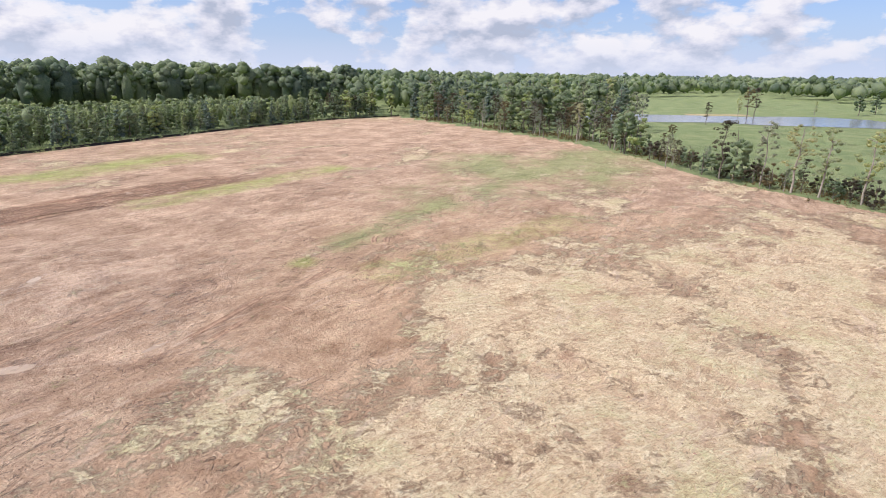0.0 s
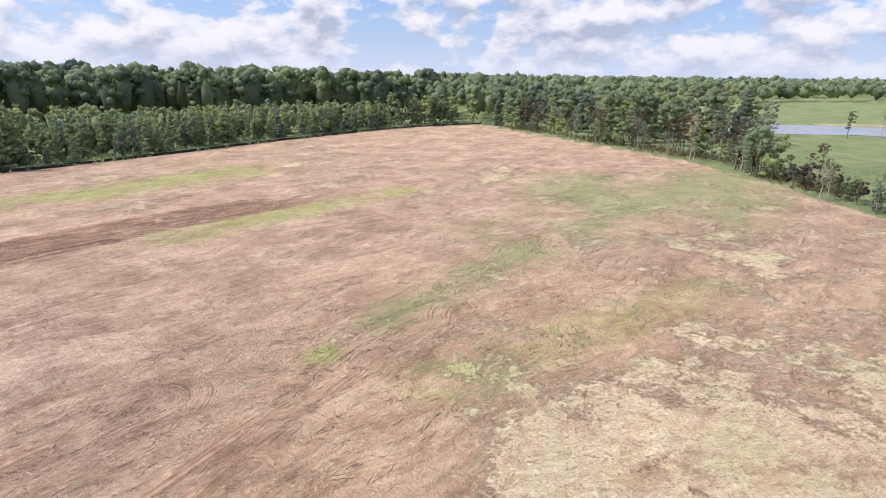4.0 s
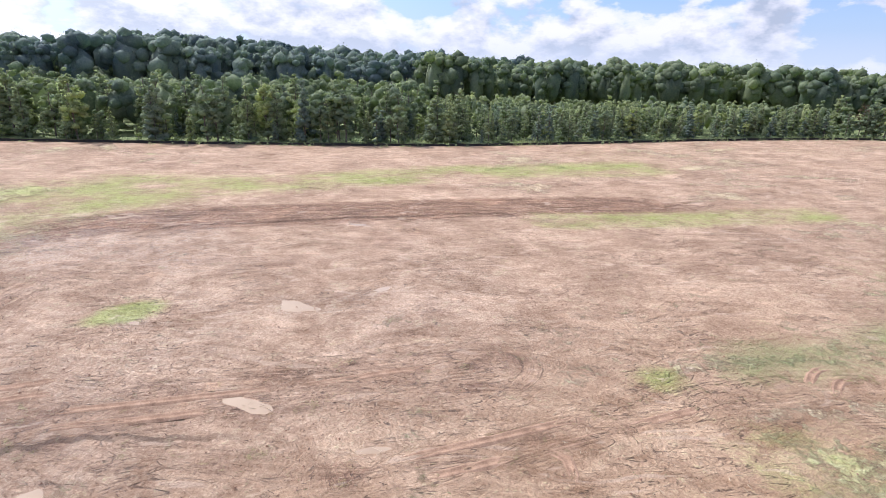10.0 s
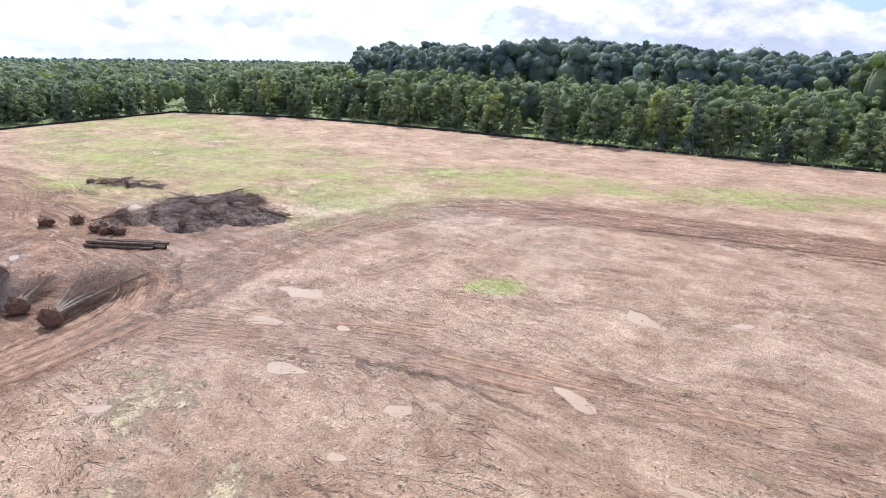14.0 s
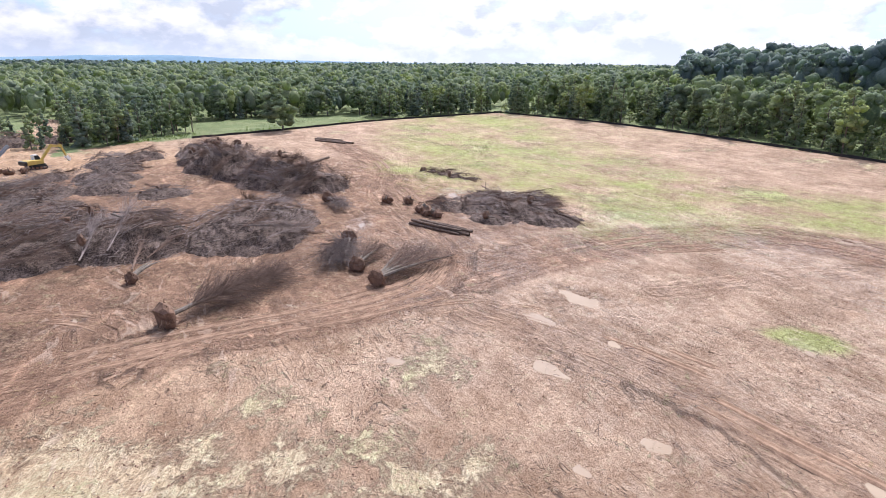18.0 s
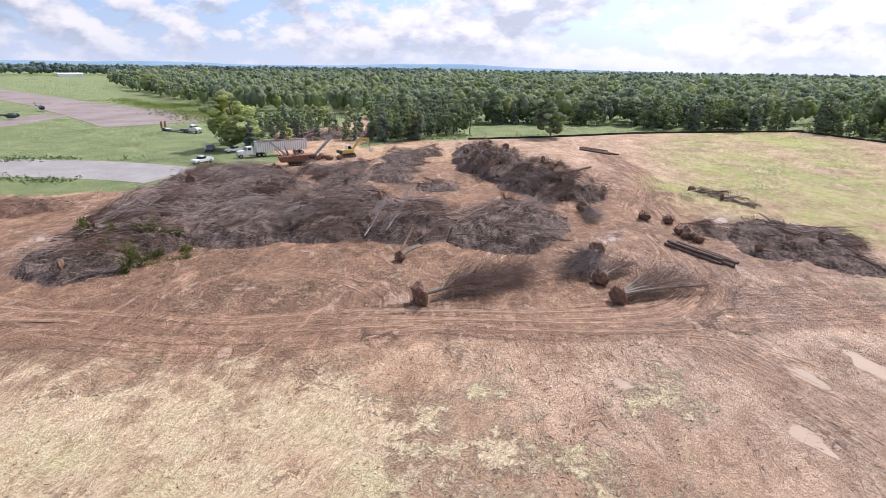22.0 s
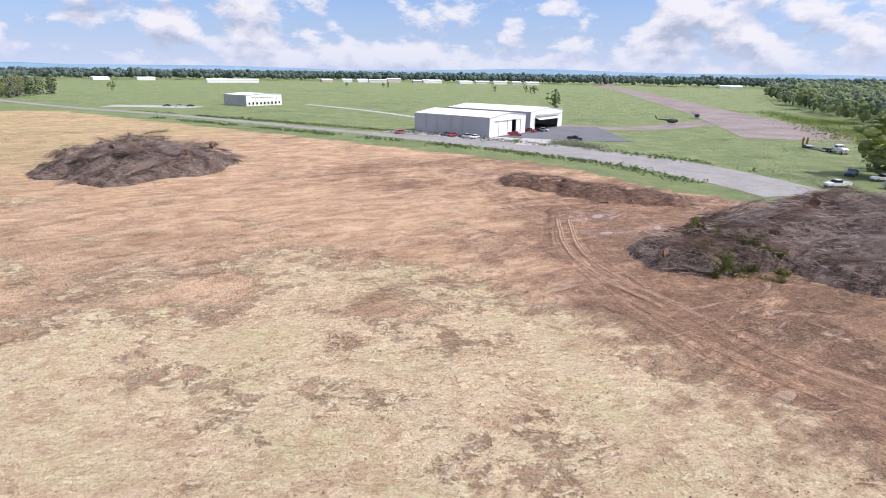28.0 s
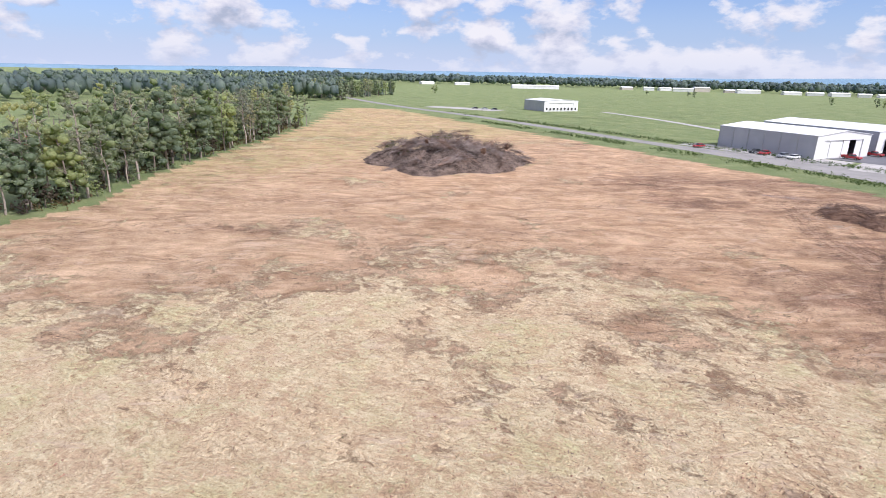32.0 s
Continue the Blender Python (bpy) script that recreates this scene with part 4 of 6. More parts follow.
def leaves(pts, g, per=4, size=1.0):
    """Small leaf sprays strewn round given places."""
    c = np.repeat(pts, per, 0)
    n = len(c)
    at = c[:, :3] + g.normal(size=(n, 3)) * c[:, 3:4] * 0.55
    a = g.normal(size=(n, 3))
    a /= np.linalg.norm(a, axis=1, keepdims=True)
    b_ = np.cross(a, g.normal(size=(n, 3)))
    b_ /= np.linalg.norm(b_, axis=1, keepdims=True)
    s = c[:, 3:4] * size * (0.55 + 0.6 * g.random((n, 1)))
    v = np.stack([at - a * s * 0.6 - b_ * s * 0.35, at + a * s * 0.6, at - a * s * 0.2 + b_ * s * 0.6], 1).reshape(-1, 3)
    return v, np.arange(3 * n).reshape(-1, 3)


def trunk_mesh(kind, g, tall, mat):
    lean = g.normal(size=2) * 0.02 * tall
    h = np.linspace(0, 0.93, 6)
    p = np.stack([lean[0] * h ** 2, lean[1] * h ** 2, h * tall - 0.3], -1)
    p[1:5, :2] += g.normal(size=(4, 2)) * 0.012 * tall
    r0 = 0.011 * tall + 0.04
    v, f = tubes([p], [r0 * (1.12 - h) ** 0.9], 7)
    limbs, radii = [], []
    for _ in range(8 if kind != "tall" else 13):
        k = 0.3 + 0.6 * g.random()
        b0 = np.array([np.interp(k, h, p[:, i]) for i in range(3)])
        a, q = g.random() * 6.283, tall * (0.10 + 0.09 * g.random()) * (1.15 - 0.6 * k)
        b2 = b0 + np.array([q * math.cos(a), q * math.sin(a), q * (0.2 + 0.7 * g.random())])
        limbs.append([b0, (b0 + b2) / 2 + np.array([0, 0, 0.1 * q]), b2])
        radii.append([r0 * 0.38, r0 * 0.24, r0 * 0.06])
    v2, f2 = tubes(limbs, radii, 3)
    return mesh_of("trunk", np.concatenate([v, v2]), f.tolist() + (f2 + len(v)).tolist(), mat, True)


KINDS = {  # shape, height, leaf, bark, label, leaf sprays a heap, their size, how solid the heaps are
    "broad": ("broad", 17.0, "leaf", "bark", "dense green broad-leaved tree at the wood's edge", 20, 0.46, 0.82),
    "pine": ("pine", 17.0, "pine", "bark", "dark green young pine at the wood's edge", 14, 0.46, 0.80),
    "tall": ("tall", 21.0, "pale_leaf", "pale_bark", "slender pale-trunked tree with a high green crown", 26, 0.36, 0.66),
    "grey": ("tall", 15.0, "grey_leaf", "pale_bark", "dusty grey-green tree with pale bare stems", 24, 0.30, 0.5),
    "young": ("pine", 12.0, "young_leaf", "bark", "thin young pale-green tree at the wood's edge", 18, 0.36, 0.72),
    "bush": ("bush", 6.0, "leaf", "bark", "low green bushy tree on the field margin", 24, 0.24, 0.92),
    "thicket": ("bush", 5.0, "dead_leaf", "bark", "low reddish-brown thicket under the trees", 24, 0.22, 0.85),
    "round": ("round", 15.0, "leaf", "bark", "large round green tree with foliage to the ground", 40, 0.40, 0.95),
    "dead": ("tall", 14.0, "dead_leaf", "bark", "brown dried tree standing among green ones", 26, 0.34, 0.35),
}
STOCK = {}


def stock(kind, i):
    """One of four meshes of a kind of tree."""
    if (kind, i) not in STOCK:
        shape, tall, leaf, bark, _, per, size, body = KINDS[kind]
        g = np.random.default_rng(100 + 10 * list(KINDS).index(kind) + i)
        trunk = trunk_mesh(shape, g, tall, M[bark])
        v, f = crown(shape, g, tall, per, size, body)
        STOCK[kind, i] = (trunk, mesh_of("crown", v, f, M[leaf], True))
    return STOCK[kind, i]


KIND_NAMES = {"broad": "broadleaf_tree", "pine": "pine_tree", "tall": "slender_tree", "grey": "grey_tree", "young": "young_tree", "thicket": "thicket", "bush": "bush", "round": "round_tree", "dead": "dead_tree"}


def tree(kind, x, y, tall, g, name="", label="", group="", wide=1.0):
    me = stock(kind, int(g.integers(4)))
    k = tall / KINDS[kind][1]
    w = wide * k * (0.9 + 0.3 * g.random())
    m = Matrix.Translation((x, y, tree_height(x, y))) @ Matrix.Rotation(g.random() * 6.283, 4, "Z") @ Matrix.Diagonal((w, w, k, 1))
    ob = thing(name or KIND_NAMES[kind], label or KINDS[kind][4], "bush" if kind in ("bush", "thicket") else "tree", m, group)
    part("trunk", me[0], ob)
    part("crown", me[1], ob)
    return ob


def row_of_trees(line, count, depth, side, kinds, lo, hi, group, seed, bias=1.0):
    """Trees strewn along a line, most of them close to it; side 1: on its left."""
    g = np.random.default_rng(seed)
    seg = [math.hypot(bx - ax, by - ay) for (ax, ay), (bx, by) in zip(line, line[1:])]
    for i in range(count):
        s = (i + g.random()) / count * sum(seg)
        k = 0
        while s > seg[k] and k < len(seg) - 1:
            s -= seg[k]
            k += 1
        (ax, ay), (bx, by) = line[k], line[k + 1]
        q, n = s / seg[k], seg[k]
        off = depth * g.random() ** bias + 1.0
        px = ax + (bx - ax) * q - side * (by - ay) / n * off
        py = ay + (by - ay) * q + side * (bx - ax) / n * off
        tree(kinds[int(g.integers(len(kinds)))], px, py, lo + (hi - lo) * g.random(), g, group=group)


row_of_trees(WEST_EDGE[:5], 235, 34, 1, ["broad", "broad", "pine", "broad", "young", "young"], 6, 18.5, "trees on the west edge", 1, 1.2)
row_of_trees(WEST_EDGE[4:7], 150, 26, 1, ["young", "young", "young", "pine", "broad"], 7, 11.5, "young trees on the west edge", 9, 1.2)
row_of_trees(WEST_EDGE[6:], 26, 16, 1, ["young", "broad", "dead", "broad"], 9, 15, "trees on the west edge", 10)
row_of_trees(WEST_EDGE, 70, 5, 1, ["bush", "bush", "pine"], 4, 7, "trees on the west edge", 2)
row_of_trees([(-246, -114), (-192, -142)], 46, 30, -1, ["pine", "round", "broad", "pine"], 10, 15, "trees on the south edge", 3)
row_of_trees(EAST_EDGE[:4], 70, 10, 1, ["grey", "dead", "broad", "grey", "bush", "dead"], 6, 14, "trees on the east edge", 4)
row_of_trees(EAST_EDGE[3:7], 46, 7, 1, ["grey", "bush", "dead", "thicket"], 3.5, 7, "shrubs on the east edge", 11)
row_of_trees(EAST_EDGE[6:11], 120, 13, 1, ["tall", "broad", "tall", "broad", "grey"], 9, 20, "trees on the east edge", 5)
row_of_trees(EAST_EDGE[3:11], 90, 7, 1, ["bush", "thicket", "thicket", "bush"], 2.5, 5.5, "thickets on the east edge", 6)
row_of_trees([(-36, 262), (20, 225), (60, 200)], 60, 40, 1, ["broad", "broad", "pine", "tall"], 14, 22, "trees behind the north corner", 7)
row_of_trees([(-28, -190), (-60, -205), (-100, -190)], 26, 26, -1, ["pine", "pine", "bush"], 6, 11, "trees beyond the piles", 8)
g = np.random.default_rng(13)
for x, y, h, k in [(44, 166, 14, "grey"), (48, 146, 11.5, "grey"), (52, 141, 10, "grey"), (50, 112, 8.5, "grey"), (57, 98, 13, "dead"), (59, 96, 12, "broad"), (63, 92, 13.5, "grey"), (65, 84, 14, "grey"),
                   (68, 80, 13.5, "tall"), (72, 74, 14, "tall"), (36, 178, 13, "dead"), (40, 172, 12, "dead"), (26, 202, 21, "broad"), (31, 205, 20, "broad"), (38, 196, 18, "broad"), (20, 212, 20, "broad"), (46, 150, 12, "thicket")]:
    tree(k, x, y, h if k != "thicket" else 6, g, group="trees on the east edge")
g = np.random.default_rng(12)
tree("round", -37, -172, 17.0, g, "shade_tree", "large round green shade tree over parked trucks", wide=1.3)
tree("round", -143, -150, 17.0, g, "lone_tree", "lone rounded green tree on the field margin", wide=1.3)


def woods(name, regions, label, seed, mat="leaf"):
    """Woods beyond the edges, as one mass of ragged crowns: (polygon, spacing, low, high, heaps a tree, sprays a heap, their size, crown width)."""
    g = np.random.default_rng(seed)
    vs, bodies, body_faces, total = [], [], [], 0
    for poly, gap, lo, hi, heaps, per, size, wide in regions:
        xs, ys = [p[0] for p in poly], [p[1] for p in poly]
        count = int((max(xs) - min(xs)) * (max(ys) - min(ys)) / gap ** 2)
        x = g.uniform(min(xs), max(xs), count)
        y = g.uniform(min(ys), max(ys), count)
        keep = inside(x, y, poly)
        x, y = x[keep], y[keep]
        keep = fbm(x, y, 22, seed + 2) > 0.28
        x, y = x[keep], y[keep]
        h = (lo + (hi - lo) * g.random(len(x)) ** 1.3) * (0.74 + 0.52 * fbm(x, y, 28, seed))
        base = np.stack([x, y, height(x, y)], -1)
        w = wide * h * (0.13 + 0.13 * g.random(len(x)) ** 1.5)
        # one core for the crown, and heaps of leaves that bulge from its upper part
        core = base + np.stack([0 * h, 0 * h, 0.52 * h], -1)
        cs, ss = [core], [np.stack([w * 0.80, w * 0.80, h * 0.33], -1)]
        for q in range(heaps):
            a, up_ = g.random(len(x)) * 6.283, -0.15 + 1.12 * g.random(len(x)) ** 0.8
            flat_ = np.sqrt(np.maximum(0.0, 1 - np.minimum(1, np.abs(up_)) ** 2))
            cs.append(core + np.stack([0.72 * w * flat_ * np.cos(a), 0.72 * w * flat_ * np.sin(a), 0.38 * h * up_], -1))
            k = w * (0.36 + 0.30 * g.random(len(x)))
            ss.append(np.stack([k, k, k * 0.85], -1))
        cs, ss = np.concatenate(cs), np.concatenate(ss)
        bv, bf = lumps_of(cs, ss * np.r_[np.full(len(x), 0.95), np.full(len(cs) - len(x), 0.85)][:, None], g, 0.3)
        bodies.append(bv)
        body_faces.append(bf + total)
        total += len(bv)
        vs.append(sprays(cs, ss, per, size, g, -0.2))
        if heaps > 5:                 # the tall cores are clad more thickly
            vs.append(sprays(core, ss[:len(x)], 3 * per, size, g, -0.6))
    lv = np.concatenate(vs)
    v = np.concatenate(bodies + [lv])
    f = np.concatenate(body_faces + [np.arange(len(lv)).reshape(-1, 3) + total])
    me = bpy.data.meshes.new(name)
    me.vertices.add(len(v))
    me.vertices.foreach_set("co", v.astype(np.float32).ravel())
    me.loops.add(f.size)
    me.loops.foreach_set("vertex_index", f.astype(np.int32).ravel())
    me.polygons.add(len(f))
    me.polygons.foreach_set("loop_start", np.arange(len(f), dtype=np.int32) * 3)
    me.polygons.foreach_set("use_smooth", np.ones(len(f), bool))
    me.update(calc_edges=True)
    me.materials.append(M[mat])
    return tagged(new(name, me), label, "woods", kind="stuff")


WEST_LOW = [(-262, -114), (-238, -52), (-204, 4), (-168, 58), (-148, 100), (-200, 150), (-300, 160), (-420, 60), (-420, -60)]
YOUNG_BELT = [(-150, 96), (-116, 184), (-88, 240), (-78, 262), (-120, 262), (-160, 200), (-200, 140)]
woods("west_woods", [(WEST_LOW, 6.2, 11, 17, 7, 9, 0.6, 1.2)], "green mixed woods behind the field's edge", 21)
woods("young_woods", [(YOUNG_BELT, 4.6, 8, 11.5, 5, 10, 0.55, 0.9)], "pale young woods behind the field's edge", 29, "young_leaf")
woods("old_woods", [([(-205, 150), (-165, 205), (-122, 268), (-80, 272), (-60, 310), (-240, 330), (-330, 240)], 7.4, 22, 27, 12, 7, 0.7, 1.0)], "full-grown broad-leaved woods", 30, "leaf")
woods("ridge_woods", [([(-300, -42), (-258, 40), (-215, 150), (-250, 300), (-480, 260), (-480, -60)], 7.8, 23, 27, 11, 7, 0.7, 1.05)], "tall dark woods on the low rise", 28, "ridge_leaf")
woods("south_woods", [(SOUTH_WOOD, 7.4, 10, 15, 4, 7, 0.65, 1.1),
                      ([(-420, -60), (-420, -420), (-300, -700), (-34, -700), (-60, -1300), (-700, -1300), (-1300, -900), (-1300, 200)], 19, 12, 18, 1, 4, 1.6, 2.2)], "sea of young pines reaching far to the south-west", 22, "pine")
woods("south_broadleaf", [(SOUTH_WOOD, 16, 11, 16, 7, 8, 0.65, 1.5)], "rounder green trees among the young pines", 27)
woods("north_woods", [(NORTH_WOOD, 10.0, 16, 22, 4, 6, 0.9, 1.4),
                      ([(90, 470), (250, 590), (330, 450), (520, 320), (900, 500), (700, 900), (0, 1200), (-500, 900), (-400, 600), (60, 600)], 19, 16, 22, 2, 6, 1.4, 2.0)], "green woods beyond the north corner and the pond", 23)


def belt(yaw0, yaw1, near_, far_, n, lo, hi, per, size, seed, name, label):
    a0, a1 = radians(yaw0), radians(yaw1)
    steps = 14
    ring = [a0 + (a1 - a0) * i / steps for i in range(steps + 1)]
    poly = [(-math.sin(a) * near_, math.cos(a) * near_) for a in ring] + [(-math.sin(a) * far_, math.cos(a) * far_) for a in ring[::-1]]
    return woods(name, [(poly, n, lo, hi, 2 if n < 30 else 1, 3, size * 0.7, 1.3 if n < 14 else 2.2)], label, seed, "hazed_leaf")


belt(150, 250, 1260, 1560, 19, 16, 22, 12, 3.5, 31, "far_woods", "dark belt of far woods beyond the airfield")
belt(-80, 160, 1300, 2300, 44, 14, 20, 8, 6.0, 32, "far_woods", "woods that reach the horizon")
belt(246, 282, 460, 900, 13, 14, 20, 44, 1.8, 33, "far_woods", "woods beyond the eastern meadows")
belt(145, 260, 1900, 3000, 60, 14, 20, 8, 9.0, 34, "far_woods", "farthest woods below the haze-blue hills")


def far_hills():
    v, f, n = [], [], 90
    for i in range(n + 1):
        a = radians(120 + 170 * i / n)
        h = 24 + 34 * max(0, noise.noise(Vector((i * 0.11, 2.0, 0.0))) + 0.35) + 5 * noise.noise(Vector((i * 0.5, 7.0, 0)))
        h *= min(1.0, i / 14, (n - i) / 14) + 0.01
        for r, z in ((4300, -5), (4420, h * 0.75), (4560, h), (4700, -5)):
            v.append((-math.sin(a) * r, math.cos(a) * r, z))
    for i in range(n):
        for k in range(3):
            f.append([i * 4 + k, i * 4 + k + 1, i * 4 + k + 5, i * 4 + k + 4])
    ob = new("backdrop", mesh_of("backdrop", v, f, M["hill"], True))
    return tagged(ob, "low hills on the horizon in the blue of haze", "hills", kind="structure")


far_hills()


# ---------------------------------------------------------------- brush piles
def felled_top(seed, length, n, mat, spread=0.6, droop=0.25):
    """A felled tree top: one stem and a fan of thin dry branches."""
    g = np.random.default_rng(seed)
    bend = g.normal() * 0.08
    k = np.linspace(0, 1, 4)
    stem = np.stack([k * length, bend * length * k ** 2, 0.15 * k * length * (1 - k)], -1)
    v, f = tubes([stem], [0.09 * (1.05 - k) + 0.012], 5)
    q = 0.10 + 0.88 * g.random(n) ** 0.8
    b0 = np.stack([q * length, bend * length * q ** 2, 0.15 * q * length * (1 - q)], -1)
    a = g.random(n) * 6.283
    wide = spread * (0.35 + 0.8 * g.random(n))
    d = np.stack([np.cos(wide), np.sin(wide) * np.cos(a), np.sin(wide) * np.sin(a)], -1)
    reach = length * (0.22 + 0.42 * g.random(n)) * (1.15 - 0.5 * q)
    b1 = b0 + d * reach[:, None] * 0.5 + g.normal(size=(n, 3)) * 0.03 * length
    b2 = b1 + (d * np.array([1.0, 0.45, 0.45]) + np.array([0.35, 0, 0])) * reach[:, None] * 0.5 + g.normal(size=(n, 3)) * 0.05 * length
    b2[:, 2] -= droop * reach
    r0 = 0.013 + 0.020 * g.random(n) ** 2
    v2, f2 = tubes(np.stack([b0, b1, b2], 1), np.stack([r0, r0 * 0.8, r0 * 0.35], 1), 3)
    return mesh_of("felled_top", np.concatenate([v, v2]), np.concatenate([f, f2 + len(v)]), mat)


TOPS = [felled_top(i, 5.0 + 0.9 * (i % 4), 92, M["twig" if i % 3 == 1 else "twig_red"], 0.40 + 0.12 * (i % 3)) for i in range(8)]
GREEN_TOPS = []
for i in range(2):
    g = np.random.default_rng(70 + i)
    pts = np.stack([1 + 4.6 * g.random(120), g.normal(size=120) * 0.55, 0.3 + g.normal(size=120) * 0.45, 0.35 + 0.2 * g.random(120)], -1)
    v, f = leaves(pts, g, 5, 0.8)
    GREEN_TOPS.append(mesh_of("green_foliage", v, f, M["moss"]))


def rough_ball(name, mat, size, seed, amount=0.35, sub=2):
    bm = bmesh.new()
    bmesh.ops.create_icosphere(bm, subdivisions=sub, radius=1.0)
    for v in bm.verts:
        k = 1 + amount * noise.fractal(v.co * 1.7 + Vector((seed * 3.1, 0, 0)), 0.8, 2.0, 3)
        v.co = Vector((v.co.x * size[0], v.co.y * size[1], v.co.z * size[2])) * k
    me = bpy.data.meshes.new(name)
    bm.to_mesh(me)
    bm.free()
    me.materials.append(mat)
    return me


def brush_pile(name, label, lumps, count, ways, seed, greens=0, mound_mat="debris", scale=1.0, loose=700, green_at=None, mess=0.32):
    """A heap of felled tops. lumps: (x, y, radius, height); ways: the bearings along which the tops lie."""
    g = np.random.default_rng(seed)
    cx, cy = np.mean([l[0] for l in lumps]), np.mean([l[1] for l in lumps])
    ob = thing(name, label, "brush pile", pose(cx, cy, 0))

    def top(x, y):
        z = np.zeros(np.shape(x))
        wx, wy = x + 4.5 * (fbm(x, y, 6, seed + 5) - 0.5), y + 4.5 * (fbm(x, y, 6, seed + 9) - 0.5)
        for lx, ly, r, h in lumps:
            d = np.hypot(wx - lx, wy - ly) / r
            z = np.maximum(z, h * np.clip(1 - d ** 2.2, 0, 1) ** 0.8)
        return z * (0.72 + 0.5 * fbm(x, y, 5, seed + 13, 3))

    def lie_of(x, y):
        """The bearing along which the tops lie here: neighbours were pushed the same way."""
        k = np.clip((fbm(np.asarray(x, float), np.asarray(y, float), 11, seed + 3, 2) - 0.2) / 0.6, 0, 0.999)
        return np.radians(np.array(ways, float)[(k * len(ways)).astype(int)])

    lo = np.array([min(l[0] - l[2] for l in lumps), min(l[1] - l[2] for l in lumps)]) - 1
    hi = np.array([max(l[0] + l[2] for l in lumps), max(l[1] + l[2] for l in lumps)]) + 1
    step = 0.7
    xs, ys = np.arange(lo[0], hi[0], step), np.arange(lo[1], hi[1], step)
    x, y = np.meshgrid(xs, ys)
    z = top(x, y) * (0.30 + 0.55 * fbm(x, y, 2.6, seed, 3)) - 0.12
    z = z + (g.random(z.shape) - 0.5) * 0.5 * (z > 0)
    n = len(xs)
    i = (np.arange(len(ys) - 1)[:, None] * n + np.arange(n - 1)[None]).reshape(-1)
    f = np.stack([i, i + 1, i + n + 1, i + n], -1)
    f = f[(z.ravel()[f] > -0.1).any(1)]
    used, inv = np.unique(f, return_inverse=True)
    v = np.stack([x - cx, y - cy, z], -1).reshape(-1, 3)[used]
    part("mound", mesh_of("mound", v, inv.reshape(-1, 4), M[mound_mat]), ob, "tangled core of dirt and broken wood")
    area = np.array([l[2] ** 2 for l in lumps], float)
    pick = g.choice(len(lumps), count + greens, p=area / area.sum())
    for k in range(count + greens):
        lx, ly, r, h = lumps[pick[k]]
        a, q = g.random() * 6.283, r * math.sqrt(g.random()) * 0.92
        px, py = lx + q * math.cos(a), ly + q * math.sin(a)
        s = scale * (0.65 + 0.6 * g.random())
        if green_at and k >= count:
            px, py = green_at[0] + g.normal() * green_at[2], green_at[1] + g.normal() * green_at[2]
            s *= 0.62
        out_ = Vector((px - lx, py - ly))
        way = lie_of(px, py) + g.normal() * mess
        d = Vector((math.cos(way), math.sin(way)))
        pz = float(top(np.array(px), np.array(py))) * (0.8 + 0.2 * g.random())
        tip = -0.55 * (out_.dot(d) / r) * h / r * 1.2 + g.normal() * 0.12
        m = Matrix.Translation((px - cx - d.x * 3 * s, py - cy - d.y * 3 * s, max(0.25, pz - 3 * s * math.sin(max(tip, 0))))) @ Matrix.Rotation(way, 4, "Z") @ \
            Matrix.Rotation(-tip, 4, "Y") @ Matrix.Rotation(g.random() * 6.283, 4, "X") @ Matrix.Diagonal((s, s, s * 0.8, 1))
        if k < count:
            part("felled_top", TOPS[int(g.integers(len(TOPS)))], ob, place=m)
        else:
            part("green_foliage", GREEN_TOPS[k % 2], ob, "still green foliage", place=Matrix.Translation((0, 0, -0.7)) @ m)
    a, q = g.random(loose) * 6.283, np.sqrt(g.random(loose))
    w = g.choice(len(lumps), loose, p=area / area.sum())
    L = np.array(lumps)[w]
    px, py = L[:, 0] + q * L[:, 2] * 1.05 * np.cos(a), L[:, 1] + q * L[:, 2] * 1.05 * np.sin(a)
    pz = top(px, py) * (0.85 + 0.2 * g.random(loose)) + 0.15
    way = lie_of(px, py) + g.normal(size=loose) * (mess + 0.15)
    ln = 0.6 + 3.0 * g.random(loose) ** 2
    d = np.stack([np.cos(way), np.sin(way), g.normal(size=loose) * 0.3], -1)
    p0 = np.stack([px - cx, py - cy, pz], -1)
    rr = 0.016 + 0.05 * g.random(loose) ** 4
    sag = g.normal(size=(loose, 3)) * 0.10 * ln[:, None]
    v, f = tubes(np.stack([p0 - d * ln[:, None] / 2, p0 + sag, p0 + d * ln[:, None] / 2], 1), np.stack([rr, rr * 0.85, rr * 0.5], 1), 3)
    v[:, 2] = np.maximum(v[:, 2], 0.0)
    part("broken_wood", mesh_of("broken_wood", v, f, M["twig" if seed % 2 else "twig_red"]), ob, "loose broken branches", kind="stuff")
    # a few stout bare stems and root plates that jut from the heap
    for k in range(max(4, count // 9)):
        lx, ly, r, h = lumps[int(g.integers(len(lumps)))]
        a, q = g.random() * 6.283, r * math.sqrt(g.random()) * 0.85
        px, py = lx + q * math.cos(a), ly + q * math.sin(a)
        way = float(lie_of(px, py)) + g.normal() * 0.8
        ln, pz = scale * (1.6 + 2.4 * g.random()), float(top(np.array(px), np.array(py)))
        e = np.linspace(-0.5, 0.5, 4)[:, None] * np.array([[math.cos(way), math.sin(way), 0.12 * g.normal()]]) * ln
        e = e + np.array([[px - cx, py - cy, max(0.3, pz)]]) + g.normal(size=(4, 3)) * 0.07
